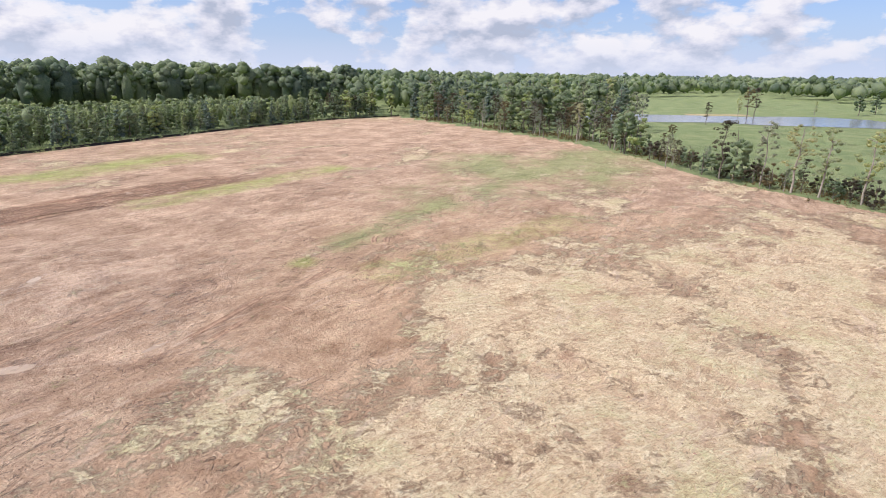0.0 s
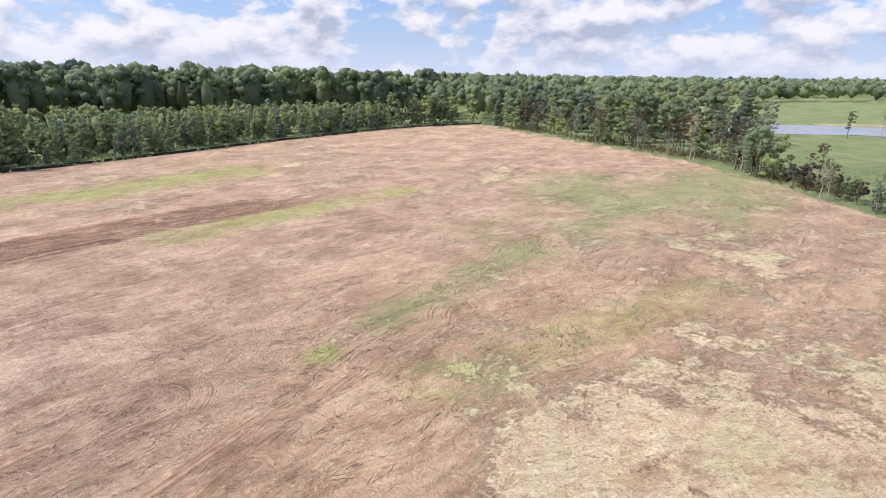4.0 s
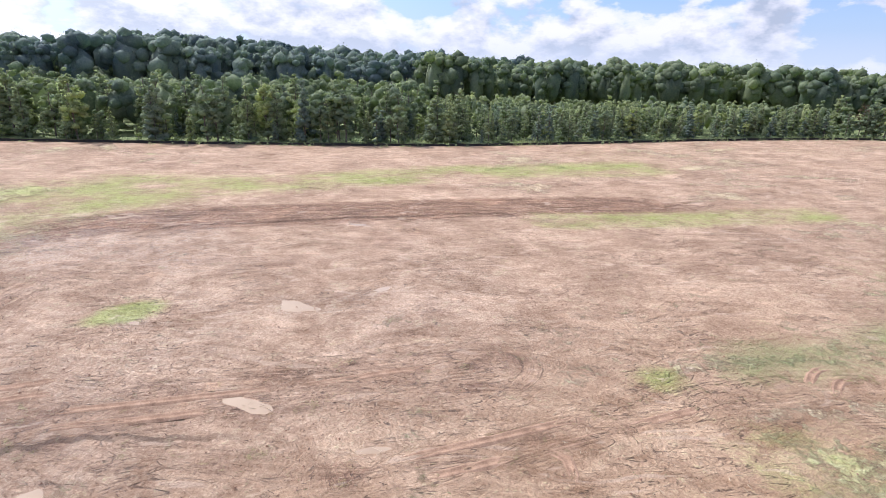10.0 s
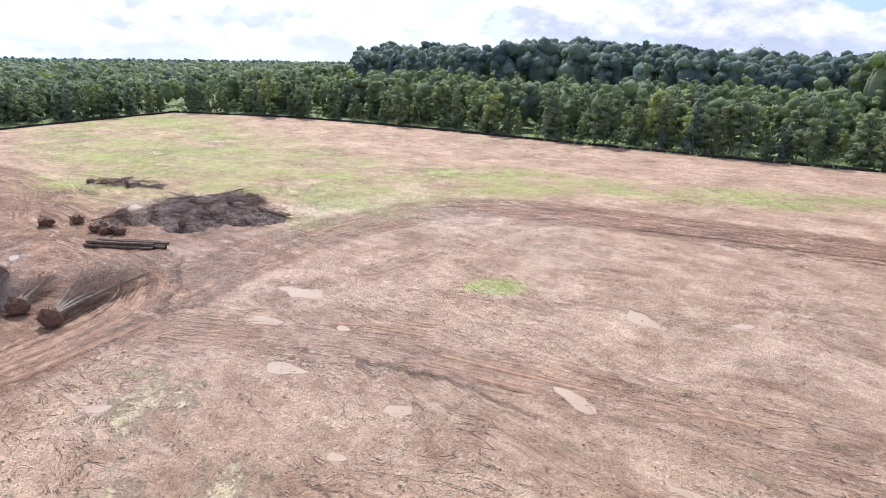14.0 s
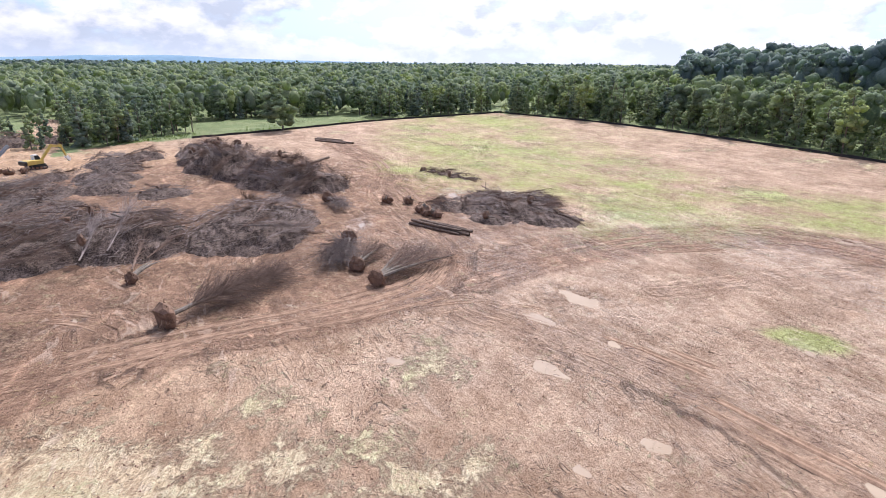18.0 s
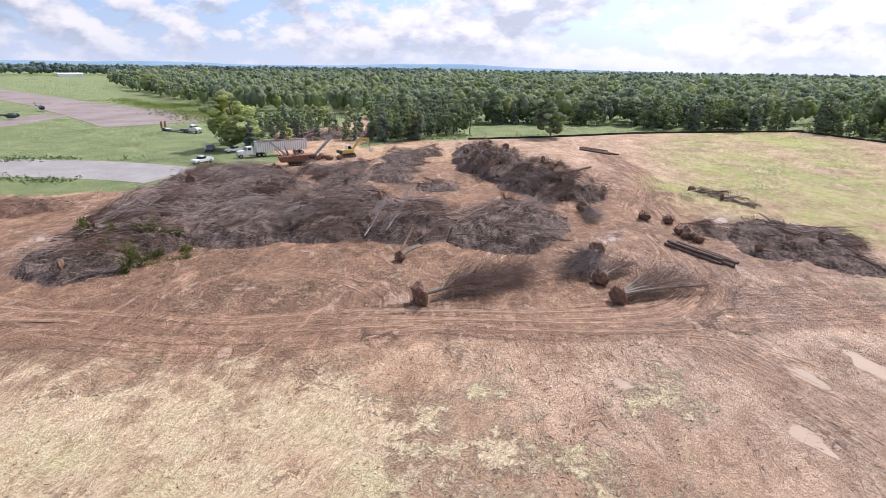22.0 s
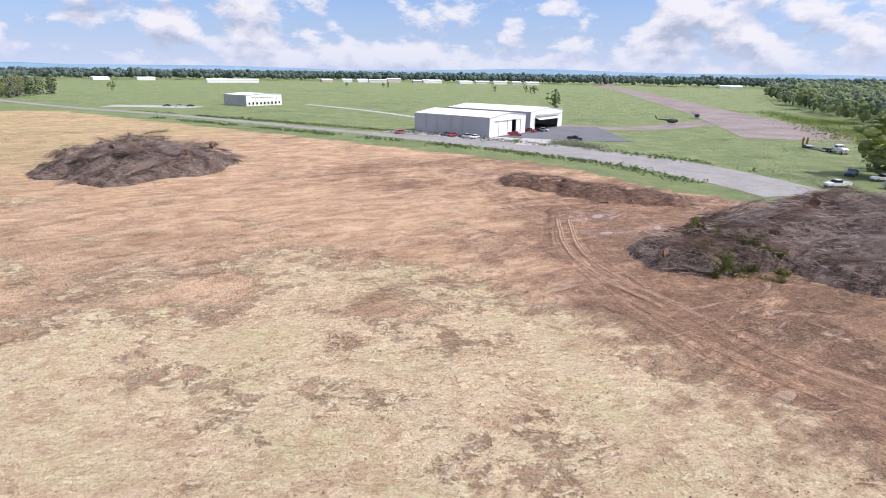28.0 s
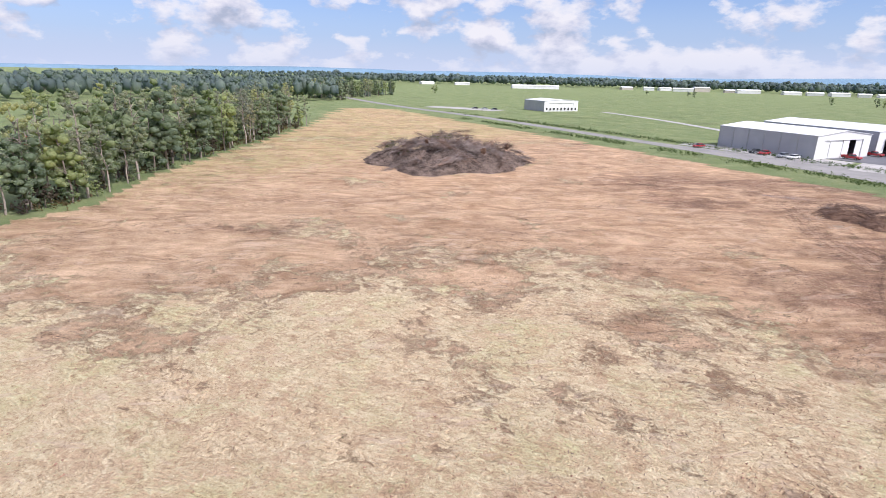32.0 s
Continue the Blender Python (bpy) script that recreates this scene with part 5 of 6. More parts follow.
        part("stem", tube_mesh("stem", M["bark" if k % 4 else "pale_bark"], e, (0.05 + 0.08 * g.random()) * np.array([1.0, 0.85, 0.7, 0.5]), 6), ob)
        if k % 2:
            part("root_plate", rough_ball("root_plate", M["root"], (0.35, 0.8, 0.7), seed + k, 0.6), ob, "torn red root plate", Matrix.Translation(tuple(e[0])) @ Matrix.Rotation(way, 4, "Z"))
    return ob


brush_pile("brush_pile", "huge grey-brown heap of uprooted trees and brush on red clay",
           [(3, -79, 8, 4.2), (-4, -86, 9, 5.0), (-10, -98, 10, 5.4), (-18, -110, 11, 5.4), (-24, -96, 11, 4.8), (-18, -84, 9, 4.6), (-29, -80, 9, 4.6),
            (-40, -72, 9, 5.0), (-50, -62, 9, 5.2), (-57, -64, 7, 4.4), (-38, -88, 8, 3.6), (-30, -112, 9, 3.6), (-30, -124, 8, 4.2), (-20, -124, 7, 4.0)], 250, [160, 185, 200, 140, 30], 41, 22, loose=4200, green_at=(-4.0, -76.5, 3.0))
brush_pile("brush_pile", "long windrow of grey felled trees with drooping branches",
           [(-80, -77, 8, 4.6), (-80, -86, 9, 6.0), (-82, -96, 9, 6.4), (-84, -107, 9, 6.4), (-88, -118, 8, 5.6), (-94, -128, 7, 4.6)], 120, [20, 40, 60, 80, 10], 42, loose=1800)
brush_pile("brush_pile", "round heap of grey brush and roots on straw-covered ground",
           [(124, -82, 13, 7.2), (132, -92, 14, 7.6), (122, -98, 11, 5.6), (134, -78, 11, 6.2), (118, -90, 10, 6.0), (118, -76, 8, 4.5)], 130, [200, 230, 150, 100, 260], 43, 8, loose=3200, mess=0.9)
brush_pile("root_pile", "low row of torn brown roots and stumps",
           [(40, -118, 5, 2.2), (33, -116, 5, 2.6), (26, -114, 5, 2.4), (19, -113, 5, 2.6), (12, -113, 5, 2.2), (7, -114, 3.5, 1.6)], 26, [10, 90, 170, 250], 44, mound_mat="root", scale=0.45, loose=2600, mess=1.2)
brush_pile("brush_pile", "small brush heaps lying between the large piles",
           [(-62, -118, 6, 3.0), (-70, -126, 5, 2.6), (-56, -108, 5, 2.4), (-48, -116, 7, 2.2), (-42, -104, 6, 1.8), (-56, -128, 5, 2.0), (-46, -126, 5, 2.2), (-72, -134, 6, 2.8), (-82, -136, 5, 2.4), (-60, -96, 5, 1.4)], 60, [100, 180, 30], 45, scale=0.75, loose=1800)
brush_pile("brush_pile", "old brown brush row beyond the parked trucks",
           [(-66, -186, 7, 3.4), (-76, -188, 7, 3.6), (-86, -186, 6, 3.0), (-56, -182, 5, 2.6)], 22, [20, 200, 150], 46, loose=300)


# ---------------------------------------------------------------- hangars
def hangar(label, corner, along, wide, deep, eave, ridge, front, turn):
    """A steel hangar: long side panels greyed as if in shade, a white gable front with its door, a low white roof.
    corner: where the side meets the front.
    """
    ob = thing("hangar", label, "hangar", Matrix.Translation((*corner, 0)) @ Matrix.Rotation(turn, 4, "Z"), "airfield hangars")
    n = max(4, int(deep / 6))
    for i in range(n):                 # side panels along +x
        w = deep / n
        part("side_panel", box("side_panel", M["wall_shade"], (w - 0.08, 0.2, eave), ((i + 0.5) * w, -0.1, 0)), ob)
        part("side_panel", box("side_panel", M["wall_shade"], (w - 0.08, 0.2, eave), ((i + 0.5) * w, -wide + 0.1, 0)), ob)
        part("pilaster", box("pilaster", M["steel"], (0.16, 0.12, eave), (i * w, 0.06, 0)), ob)
    part("back_wall", prism("back_wall", M["wall_shade"], [(0, 0), (wide, 0), (wide, eave), (wide / 2, ridge), (0, eave)], 0.3), ob,
         place=Matrix.Translation((deep - 0.15, 0, 0)) @ Matrix.Rotation(-math.pi / 2, 4, "Z"))
    t_ = wide * 0.14
    part("front_wall", prism("front_wall", M["wall_white"], [(0, 0), (t_, 0), (t_, eave * 0.8), (wide - t_, eave * 0.8), (wide - t_, 0), (wide, 0), (wide, eave), (wide / 2, ridge), (0, eave)], 0.3), ob,
         place=Matrix.Translation((0.0, 0, 0)) @ Matrix.Rotation(-math.pi / 2, 4, "Z"), label="white sheet gable")
    m = (wide - 2 * t_) / 6
    for i in range(6):
        if front == "sliding" and i == 4:
            continue
        if front == "bifold":
            break
        part("door_leaf", box("door_leaf", M["wall_white"], (0.14, m - 0.06, eave * 0.8), (0.22 if i % 2 else 0.36, -t_ - (i + 0.5) * m, 0)), ob)
    if front == "closed":
        for i in range(9):
            part("window", box("window", M["glass"], (0.06, 1.3, 1.5), (-0.17, -2.2 - i * (wide - 4.4) / 8, 1.0), 0.02), ob, "small dark window")
    if front == "bifold":
        for j, tip in enumerate((0.55, -0.35)):
            part("door_leaf", box("door_leaf", M["wall_white"], (2.6, wide - 2 * t_, 0.18)), ob, "raised folding door",
                 place=Matrix.Translation((-1.1, -wide / 2, eave * (0.78 - 0.16 * j))) @ Matrix.Rotation(tip, 4, "Y"))
    for s in (0, 1):
        slope = math.atan2(ridge - eave, wide / 2)
        half = math.hypot(ridge - eave, wide / 2) + 0.25
        part("roof_sheet", box("roof_sheet", M["roof_white"], (deep + 0.6, half, 0.16), (0, 0, 0), 0.02), ob,
             place=Matrix.Translation((deep / 2 - 0.15, -wide / 4 if not s else -wide * 0.75, (eave + ridge) / 2 + 0.02)) @ Matrix.Rotation(-slope if not s else slope, 4, "X"))
    part("floor_slab", box("floor_slab", M["dark"], (deep - 0.6, wide - 0.6, 0.2)), ob, place=Matrix.Translation((deep / 2, -wide / 2, 0.02)))
    return ob


hangar("large white steel hangar with sides coloured as in shade and sliding doors", (80, -197), None, 27, 37, 7.4, 8.8, "sliding", radians(-11))
hangar("white-roofed steel hangar with its folding door raised", (75.5, -232), None, 30, 44, 7.8, 9.2, "bifold", radians(-11))
hangar("white steel hangar alone in the grass", (284, -276), None, 29, 24, 7.0, 8.0, "closed", radians(-8))


# ---------------------------------------------------------------- felled trees, stumps, logs
def spikes(name, mat, seed, n, reach, flat=0.35, r0=0.07):
    """Roots that stick out all round."""
    g = np.random.default_rng(seed)
    d = g.normal(size=(n, 3)) * np.array([flat, 1, 1])
    d /= np.linalg.norm(d, axis=1, keepdims=True)
    a = d * reach * 0.5
    m_ = d * reach * (0.75 + 0.2 * g.random((n, 1))) + g.normal(size=(n, 3)) * 0.12
    e = m_ + (d + g.normal(size=(n, 3)) * 0.6) * reach * 0.28 * g.random((n, 1))
    v, f = tubes(np.stack([a, m_, e], 1), np.tile([r0, r0 * 0.6, r0 * 0.2], (n, 1)), 4)
    return mesh_of(name, v, f, mat)


def uprooted_tree(label, x, y, bearing, length, ball, twigs, seed, mat="twig", spread=0.75, stems=1, reach=1.0):
    """A tree torn out whole: clay-packed root plate, stem on the ground, a cloud of bare branches."""
    g = np.random.default_rng(seed)
    ob = thing("uprooted_tree", label, "uprooted tree", Matrix.Translation((x, y, 0)) @ Matrix.Rotation(radians(bearing), 4, "Z"), "uprooted trees")
    part("root_ball", rough_ball("root_ball", M["root"], (ball * 0.55, ball, ball * 0.95), seed), ob, "red clay root plate", Matrix.Translation((0, 0, ball * 0.8)))
    part("torn_root", spikes("torn_root", M["root"], seed, 30, ball * 1.15, r0=0.05), ob, "torn roots", Matrix.Translation((-0.1, 0, ball * 0.8)))
    for k in range(stems):
        yaw = (k - (stems - 1) / 2) * 0.22
        q = np.linspace(0, 1, 5)
        p = np.stack([q * length, yaw * q * length + 0.15 * np.sin(q * 3 + k), ball * 0.75 * (1 - q) + 0.9 * q + 0.25 * np.sin(q * 3.1)], -1)
        part("trunk", tube_mesh("trunk", M["bark"], p, 0.20 * (1.1 - q) + 0.03, 7), ob)
        n = int(0.9 * twigs) // stems
        s = 0.18 + 0.8 * g.random(n)
        b0 = np.stack([np.interp(s, q, p[:, i]) for i in range(3)], -1)
        a, w = g.random(n) * 6.283, spread * (0.5 + 0.8 * g.random(n))
        d = np.stack([np.cos(w), np.sin(w) * np.cos(a), np.abs(np.sin(w) * np.sin(a)) * 0.75 - 0.12], -1)
        ln = reach * length * (0.12 + 0.22 * g.random(n)) * (1.2 - 0.5 * s)
        b1 = b0 + d * ln[:, None] * 0.6
        b1 = b1 + g.normal(size=(n, 3)) * 0.12 * ln[:, None]
        b2 = b1 + (d + g.normal(size=(n, 3)) * 0.75 - np.array([0, 0, 0.45])) * ln[:, None] * 0.55
        b1[:, 2], b2[:, 2] = np.maximum(b1[:, 2], 0.06), np.maximum(b2[:, 2], 0.04)
        r0 = 0.012 + 0.016 * g.random(n) ** 2
        v, f = tubes(np.stack([b0, b1, b2], 1), np.stack([r0, r0 * 0.8, r0 * 0.4], 1), 3)
        part("brushwood", mesh_of("brushwood", v, f, M[mat]), ob, "thin bare branches", kind="stuff")
    return ob


uprooted_tree("uprooted tree with a red clay root plate and purple-grey twigs", -27.0, -46.0, 179, 14.0, 1.35, 1500, 1, "twig_red", 0.8, reach=1.15)
uprooted_tree("uprooted bushy tree with fanned grey branches", -55.5, -47.6, 30, 9.5, 1.1, 1300, 2, "twig", 0.9, 2, 1.2)
uprooted_tree("uprooted tree with several pale stems and dark roots", -45.4, -35.2, 181, 11.0, 1.15, 1100, 3, "twig_red", 0.45, 4)
uprooted_tree("uprooted bush lying beside the others", -48.0, -40.0, 195, 7.0, 1.0, 500, 4, "twig_red", 0.8, 2)
uprooted_tree("small torn stump with two thin stems", -31.6, -59.0, 205, 5.0, 0.8, 30, 5, "twig", 0.4, 2)
uprooted_tree("uprooted tree at the end of the windrow", -72, -66, 60, 8.0, 1.1, 600, 6, "twig", 0.8, 2)

brush_pile("brush_heap", "flat heap of thin dark brush beside puddles",
           [(-80, -46, 4, 1.6), (-83, -40, 5.5, 2.3), (-84, -33, 6, 2.6), (-82, -28, 5, 1.8), (-78, -36, 4, 1.4), (-90, -43, 5, 1.5), (-90, -35, 5, 1.6)], 46, [60, 75, 95, 50], 47, scale=0.8, loose=400)


brush_pile("brush_heap", "low strip of dark brush at the edge of the grass",
           [(-105, -65, 2.2, 0.9), (-104.4, -61, 2.4, 1.1), (-103.8, -57, 2.2, 1.0), (-103.2, -53.5, 1.8, 0.8)], 10, [80, 95], 48, scale=0.5, loose=160)


def stump(x, y, turn, seed, cut=True):
    ob = thing("stump", "torn tree stump with red roots and a pale cut face", "stump", Matrix.Translation((x, y, 0)) @ Matrix.Rotation(turn, 4, "Z"), "pulled stumps")
    part("root_ball", rough_ball("root_ball", M["root"], (0.8, 1.1, 0.75), seed, 0.45), ob, place=Matrix.Translation((0, 0, 0.6)))
    part("torn_root", spikes("torn_root", M["root"], seed, 22, 1.25, 0.7, 0.06), ob, place=Matrix.Translation((0, 0, 0.6)))
    if cut:
        p = np.array([[0.3, 0, 0.7], [1.0, 0, 1.25]])
        part("bole", tube_mesh("bole", M["bark"], p, [0.42, 0.34], 9), ob)
        part("cut_face", tube_mesh("cut_face", M["log_end"], np.array([[0.995, 0, 1.247], [1.03, 0, 1.27]]), [0.31, 0.30], 9), ob, "pale sawn face")
    return ob


for i, (x, y) in enumerate([(-77.0, -56.6), (-78.6, -53.2), (-74.6, -48.2), (-73.6, -46.0), (-73.4, -44.2), (-51, -140.6), (-54, -139.8), (-56.5, -139.2), (-53, -143)]):
    stump(x, y, i * 1.3, 20 + i)


def log_stack():
    ob = thing("log_stack", "stack of long dark trimmed logs on churned mud", "log stack", pose(-68.2, -40.2, 0, 0, 0, 83))
    g = np.random.default_rng(5)
    for i, (dy, z, r, ln) in enumerate([(-1.2, 0.24, 0.24, 9.5), (-0.6, 0.29, 0.29, 10.5), (0.05, 0.25, 0.25, 9.8), (0.62, 0.24, 0.24, 9.2), (1.3, 0.19, 0.19, 7.5), (-0.9, 0.68, 0.22, 9.2), (-0.25, 0.72, 0.24, 9.8), (1.9, 0.14, 0.14, 8.0)]):
        q = np.linspace(-0.5, 0.5, 5)
        turn = 0.03 * g.normal()
        p = np.stack([q * ln + g.normal() * 0.5, dy + q * ln * turn + 0.10 * np.sin(q * 5 + i), z + 0 * q + 0.02], -1)
        lg = part("log", tube_mesh("log", M["log_bark"], p, r * (1.0 - 0.25 * (q + 0.5)), 9, False), ob)
        part("cut_end", tube_mesh("cut_end", M["log_end"], p[:1] + np.array([[0, 0, 0], [0.03, 0, 0]]), [r * 0.98] * 2, 9), lg, "reddish sawn end")
    return ob


log_stack()
for i, (x, y, b_, ln) in enumerate([(-129.2, -115.8, 90, 12), (-131.4, -118, 87, 12.5), (-133.2, -119.5, 92, 10), (-130.4, -112, 94, 8), (-103, -96, 10, 8)]):
    q = np.linspace(-0.5, 0.5, 4)
    ob = thing("log", "single dark log lying on the mud", "log", pose(x, y, 0, 0, 0, b_), "scattered logs")
    part("bole", tube_mesh("bole", M["log_bark"], np.stack([q * ln, 0.1 * np.sin(q * 5), 0.28 + 0 * q], -1), 0.28 - 0.06 * q, 8), ob)


# ---------------------------------------------------------------- silt fence along the woods
def silt_fence(line, label, seed):
    pts = curve_through(line, 3.0)
    ob = thing("silt_fence", label, "silt fence", pose(0, 0, 0))
    v, f = [], []
    for i, (x, y) in enumerate(pts):
        z = 0.05 + tree_height(x, y)
        v += [(x, y, z - 0.1), (x, y, z + 0.62 + 0.08 * math.sin(i * 1.7)), (x + 0.03, y + 0.03, z - 0.1), (x + 0.03, y + 0.03, z + 0.62 + 0.08 * math.sin(i * 1.7))]
    for i in range(len(pts) - 1):
        a = 4 * i
        f += [[a, a + 4, a + 5, a + 1], [a + 2, a + 3, a + 7, a + 6], [a + 1, a + 5, a + 7, a + 3]]
    part("fabric", mesh_of("fabric", v, f, M["rubber"]), ob, "sagging black filter fabric")
    post = box("post", M["bark"], (0.07, 0.07, 1.0), (0, 0, 0), 0.008)
    for x, y in pts[::2]:
        part("post", post, ob, place=Matrix.Translation((x - 0.05, y - 0.05, tree_height(x, y) - 0.1)))
    return ob


silt_fence([(x + 2.2, y - 1.2) for x, y in WEST_EDGE], "long low black silt fence along the wood's edge", 1)
silt_fence([(x, y + 2) for x, y in SOUTH_EDGE[1:]], "low black silt fence on the field's south margin", 2)


# ---------------------------------------------------------------- vehicles
def wheel(parent, x, y, r, w, mats=("rubber", "steel")):
    t_ = part("tyre", tube_mesh("tyre", M[mats[0]], np.array([[x, y - w / 2, r], [x, y - w / 2 + 0.03, r], [x, y + w / 2 - 0.03, r], [x, y + w / 2, r]]), [r * 0.9, r, r, r * 0.9], 16), parent)
    side = 1 if y > 0 else -1
    part("rim", tube_mesh("rim", M[mats[1]], np.array([[x, y + side * (w / 2 - 0.02), r], [x, y + side * (w / 2 + 0.02), r]]), [r * 0.58, r * 0.5], 12), t_)


def lamp_pair(ob, x, y, z, mat, name):
    for s in (-1, 1):
        part(name, box(name, M[mat], (0.08, 0.32, 0.16), (x, s * y, z), 0.02), ob)


def car(x, y, turn, paint, label, group="cars by the hangars"):
    ob = thing("car", label, "car", pose(x, y, 0.16, 0, 0, turn), group)
    part("body", prism("body", M[paint], [(-2.25, 0.35), (2.2, 0.32), (2.25, 0.62), (2.1, 0.80), (1.0, 0.92), (-2.1, 0.96), (-2.28, 0.75)], 1.78, 0.06), ob)
    part("glazing", prism("glazing", M["glass"], [(-1.75, 0.93), (1.05, 0.90), (0.35, 1.38), (-1.2, 1.40)], 1.58, 0.05), ob, "dark glass")
    part("roof", prism("roof", M[paint], [(-1.25, 1.38), (0.38, 1.36), (0.25, 1.47), (-1.1, 1.48)], 1.40, 0.04), ob)
    for wx in (-1.35, 1.4):
        for s in (-0.8, 0.8):
            wheel(ob, wx, s, 0.33, 0.22)
    lamp_pair(ob, 2.2, 0.65, 0.6, "white_paint", "headlight")
    lamp_pair(ob, -2.26, 0.65, 0.72, "red_paint", "tail_light")
    return ob


def pickup(x, y, turn, paint, label, group="pickups"):
    ob = thing("pickup_truck", label, "pickup", pose(x, y, 0.10, 0, 0, turn), group)
    part("body", prism("body", M[paint], [(-2.9, 0.5), (2.75, 0.48), (2.85, 0.8), (2.75, 1.05), (1.2, 1.15), (-0.7, 1.15), (-0.75, 0.85), (-2.85, 0.85)], 1.95, 0.05), ob)
    for s in (-1, 1):
        part("bed_side", box("bed_side", M[paint], (2.2, 0.1, 0.4), (-1.8, s * 0.92, 0.84), 0.03), ob)
    part("tailgate", box("tailgate", M[paint], (0.1, 1.9, 0.42), (-2.85, 0, 0.84), 0.03), ob)
    part("glazing", prism("glazing", M["glass"], [(-0.7, 1.14), (1.25, 1.12), (0.55, 1.72), (-0.55, 1.74)], 1.72, 0.05), ob, "dark glass")
    part("roof", prism("roof", M[paint], [(-0.6, 1.72), (0.58, 1.70), (0.45, 1.80), (-0.5, 1.82)], 1.55, 0.04), ob)
    for wx in (-1.85, 1.85):
        for s in (-0.88, 0.88):
            wheel(ob, wx, s, 0.40, 0.26)
    lamp_pair(ob, 2.82, 0.72, 0.78, "silver_paint", "headlight")
    return ob


def tractor_unit(ob):
    part("chassis", box("chassis", M["dark_paint"], (7.0, 0.9, 0.3), (-0.6, 0, 0.75), 0.03), ob)
    part("hood", prism("hood", M["white_paint"], [(0.9, 0.8), (3.0, 0.8), (3.05, 1.6), (2.8, 1.85), (0.9, 2.05)], 1.9, 0.08), ob)
    part("cab", prism("cab", M["white_paint"], [(-1.0, 0.85), (0.95, 0.85), (0.95, 2.0), (0.55, 2.85), (-1.0, 2.95)], 2.25, 0.06), ob)
    part("windscreen", prism("windscreen", M["glass"], [(0.93, 2.05), (1.0, 2.05), (0.66, 2.72), (0.58, 2.72)], 2.0, 0.01), ob, "dark windscreen")
    for s in (-1, 1):
        part("side_window", box("side_window", M["glass"], (0.9, 0.03, 0.6), (0.0, s * 1.135, 2.05), 0.01), ob)
        part("fuel_tank", tube_mesh("fuel_tank", M["steel"], np.array([[-1.6, s * 0.95, 0.8], [0.2, s * 0.95, 0.8]]), [0.32, 0.32], 12), ob)
        part("exhaust_stack", tube_mesh("exhaust_stack", M["steel"], np.array([[-1.15, s * 0.9, 1.0], [-1.15, s * 0.9, 3.5]]), [0.08, 0.08], 8), ob)
        part("mirror", box("mirror", M["dark_paint"], (0.1, 0.22, 0.45), (0.85, s * 1.35, 2.1), 0.02), ob)
    part("grille", box("grille", M["steel"], (0.06, 1.0, 0.8), (3.06, 0, 0.85), 0.02), ob, "chrome grille")
    part("bumper", box("bumper", M["steel"], (0.18, 2.2, 0.32), (3.15, 0, 0.45), 0.05), ob)
    lamp_pair(ob, 3.08, 0.78, 1.0, "silver_paint", "headlight")
    for wx in (2.3, -2.5, -3.75):
        for s in (-1.0, 1.0):
            wheel(ob, wx, s, 0.52, 0.5 if wx < 0 else 0.3)


def chip_truck(x, y, turn):
    ob = thing("chip_truck", "white semi truck with a long ribbed grey chip trailer", "truck", pose(x, y, 0.05, 0, 0, turn))
    tractor_unit(ob)
    tr = part("trailer", prism("trailer", M["wall_white"], [(-16.2, 1.35), (-2.0, 1.35), (-2.0, 3.95), (-16.2, 3.95)], 2.5, 0.04), ob, "pale grey open-topped trailer")
    for i in range(23):
        for s in (-1, 1):
            part("rib", box("rib", M["steel"], (0.12, 0.07, 2.5), (-2.5 - i * 0.6, s * 1.28, 1.4)), tr)
    part("top_rail", box("top_rail", M["steel"], (14.3, 2.62, 0.14), (-9.1, 0, 3.92), 0.02), tr)
    part("load", box("load", M["debris"], (13.8, 2.3, 0.2), (-9.1, 0, 4.0), 0.06, 0.9), tr, "chipped wood load")
    for wx in (-13.2, -14.6):
        for s in (-1.0, 1.0):
            wheel(ob, wx, s, 0.52, 0.5)
    for s in (-0.8, 0.8):
        part("landing_leg", box("landing_leg", M["steel"], (0.15, 0.15, 1.3), (-5.0, s, 0.05), 0.02), ob)
    return ob


def lowboy(x, y, turn):
    ob = thing("lowboy_truck", "white truck with an empty low-bed trailer on the grass", "truck", pose(x, y, 0.06, 0, 0, turn))
    tractor_unit(ob)
    tr = part("trailer", prism("trailer", M["dark_paint"], [(-3.0, 1.25), (-5.2, 1.25), (-5.8, 0.75), (-13, 0.75), (-13.4, 1.1), (-15.5, 1.1), (-15.5, 0.9), (-13.2, 0.6), (-5.6, 0.55), (-5.0, 1.0), (-3.0, 1.0)], 2.5, 0.02), ob, "dark low-bed trailer")
    for s in (-0.8, 0.8):
        part("ramp", box("ramp", M["rust"], (0.12, 0.8, 2.3), (-15.6, s, 1.1), 0.03), tr, "raised rusty loading ramp")
    for wx in (-13.6, -14.8):
        for s in (-1.0, 1.0):
            wheel(ob, wx, s, 0.45, 0.45)
    return ob


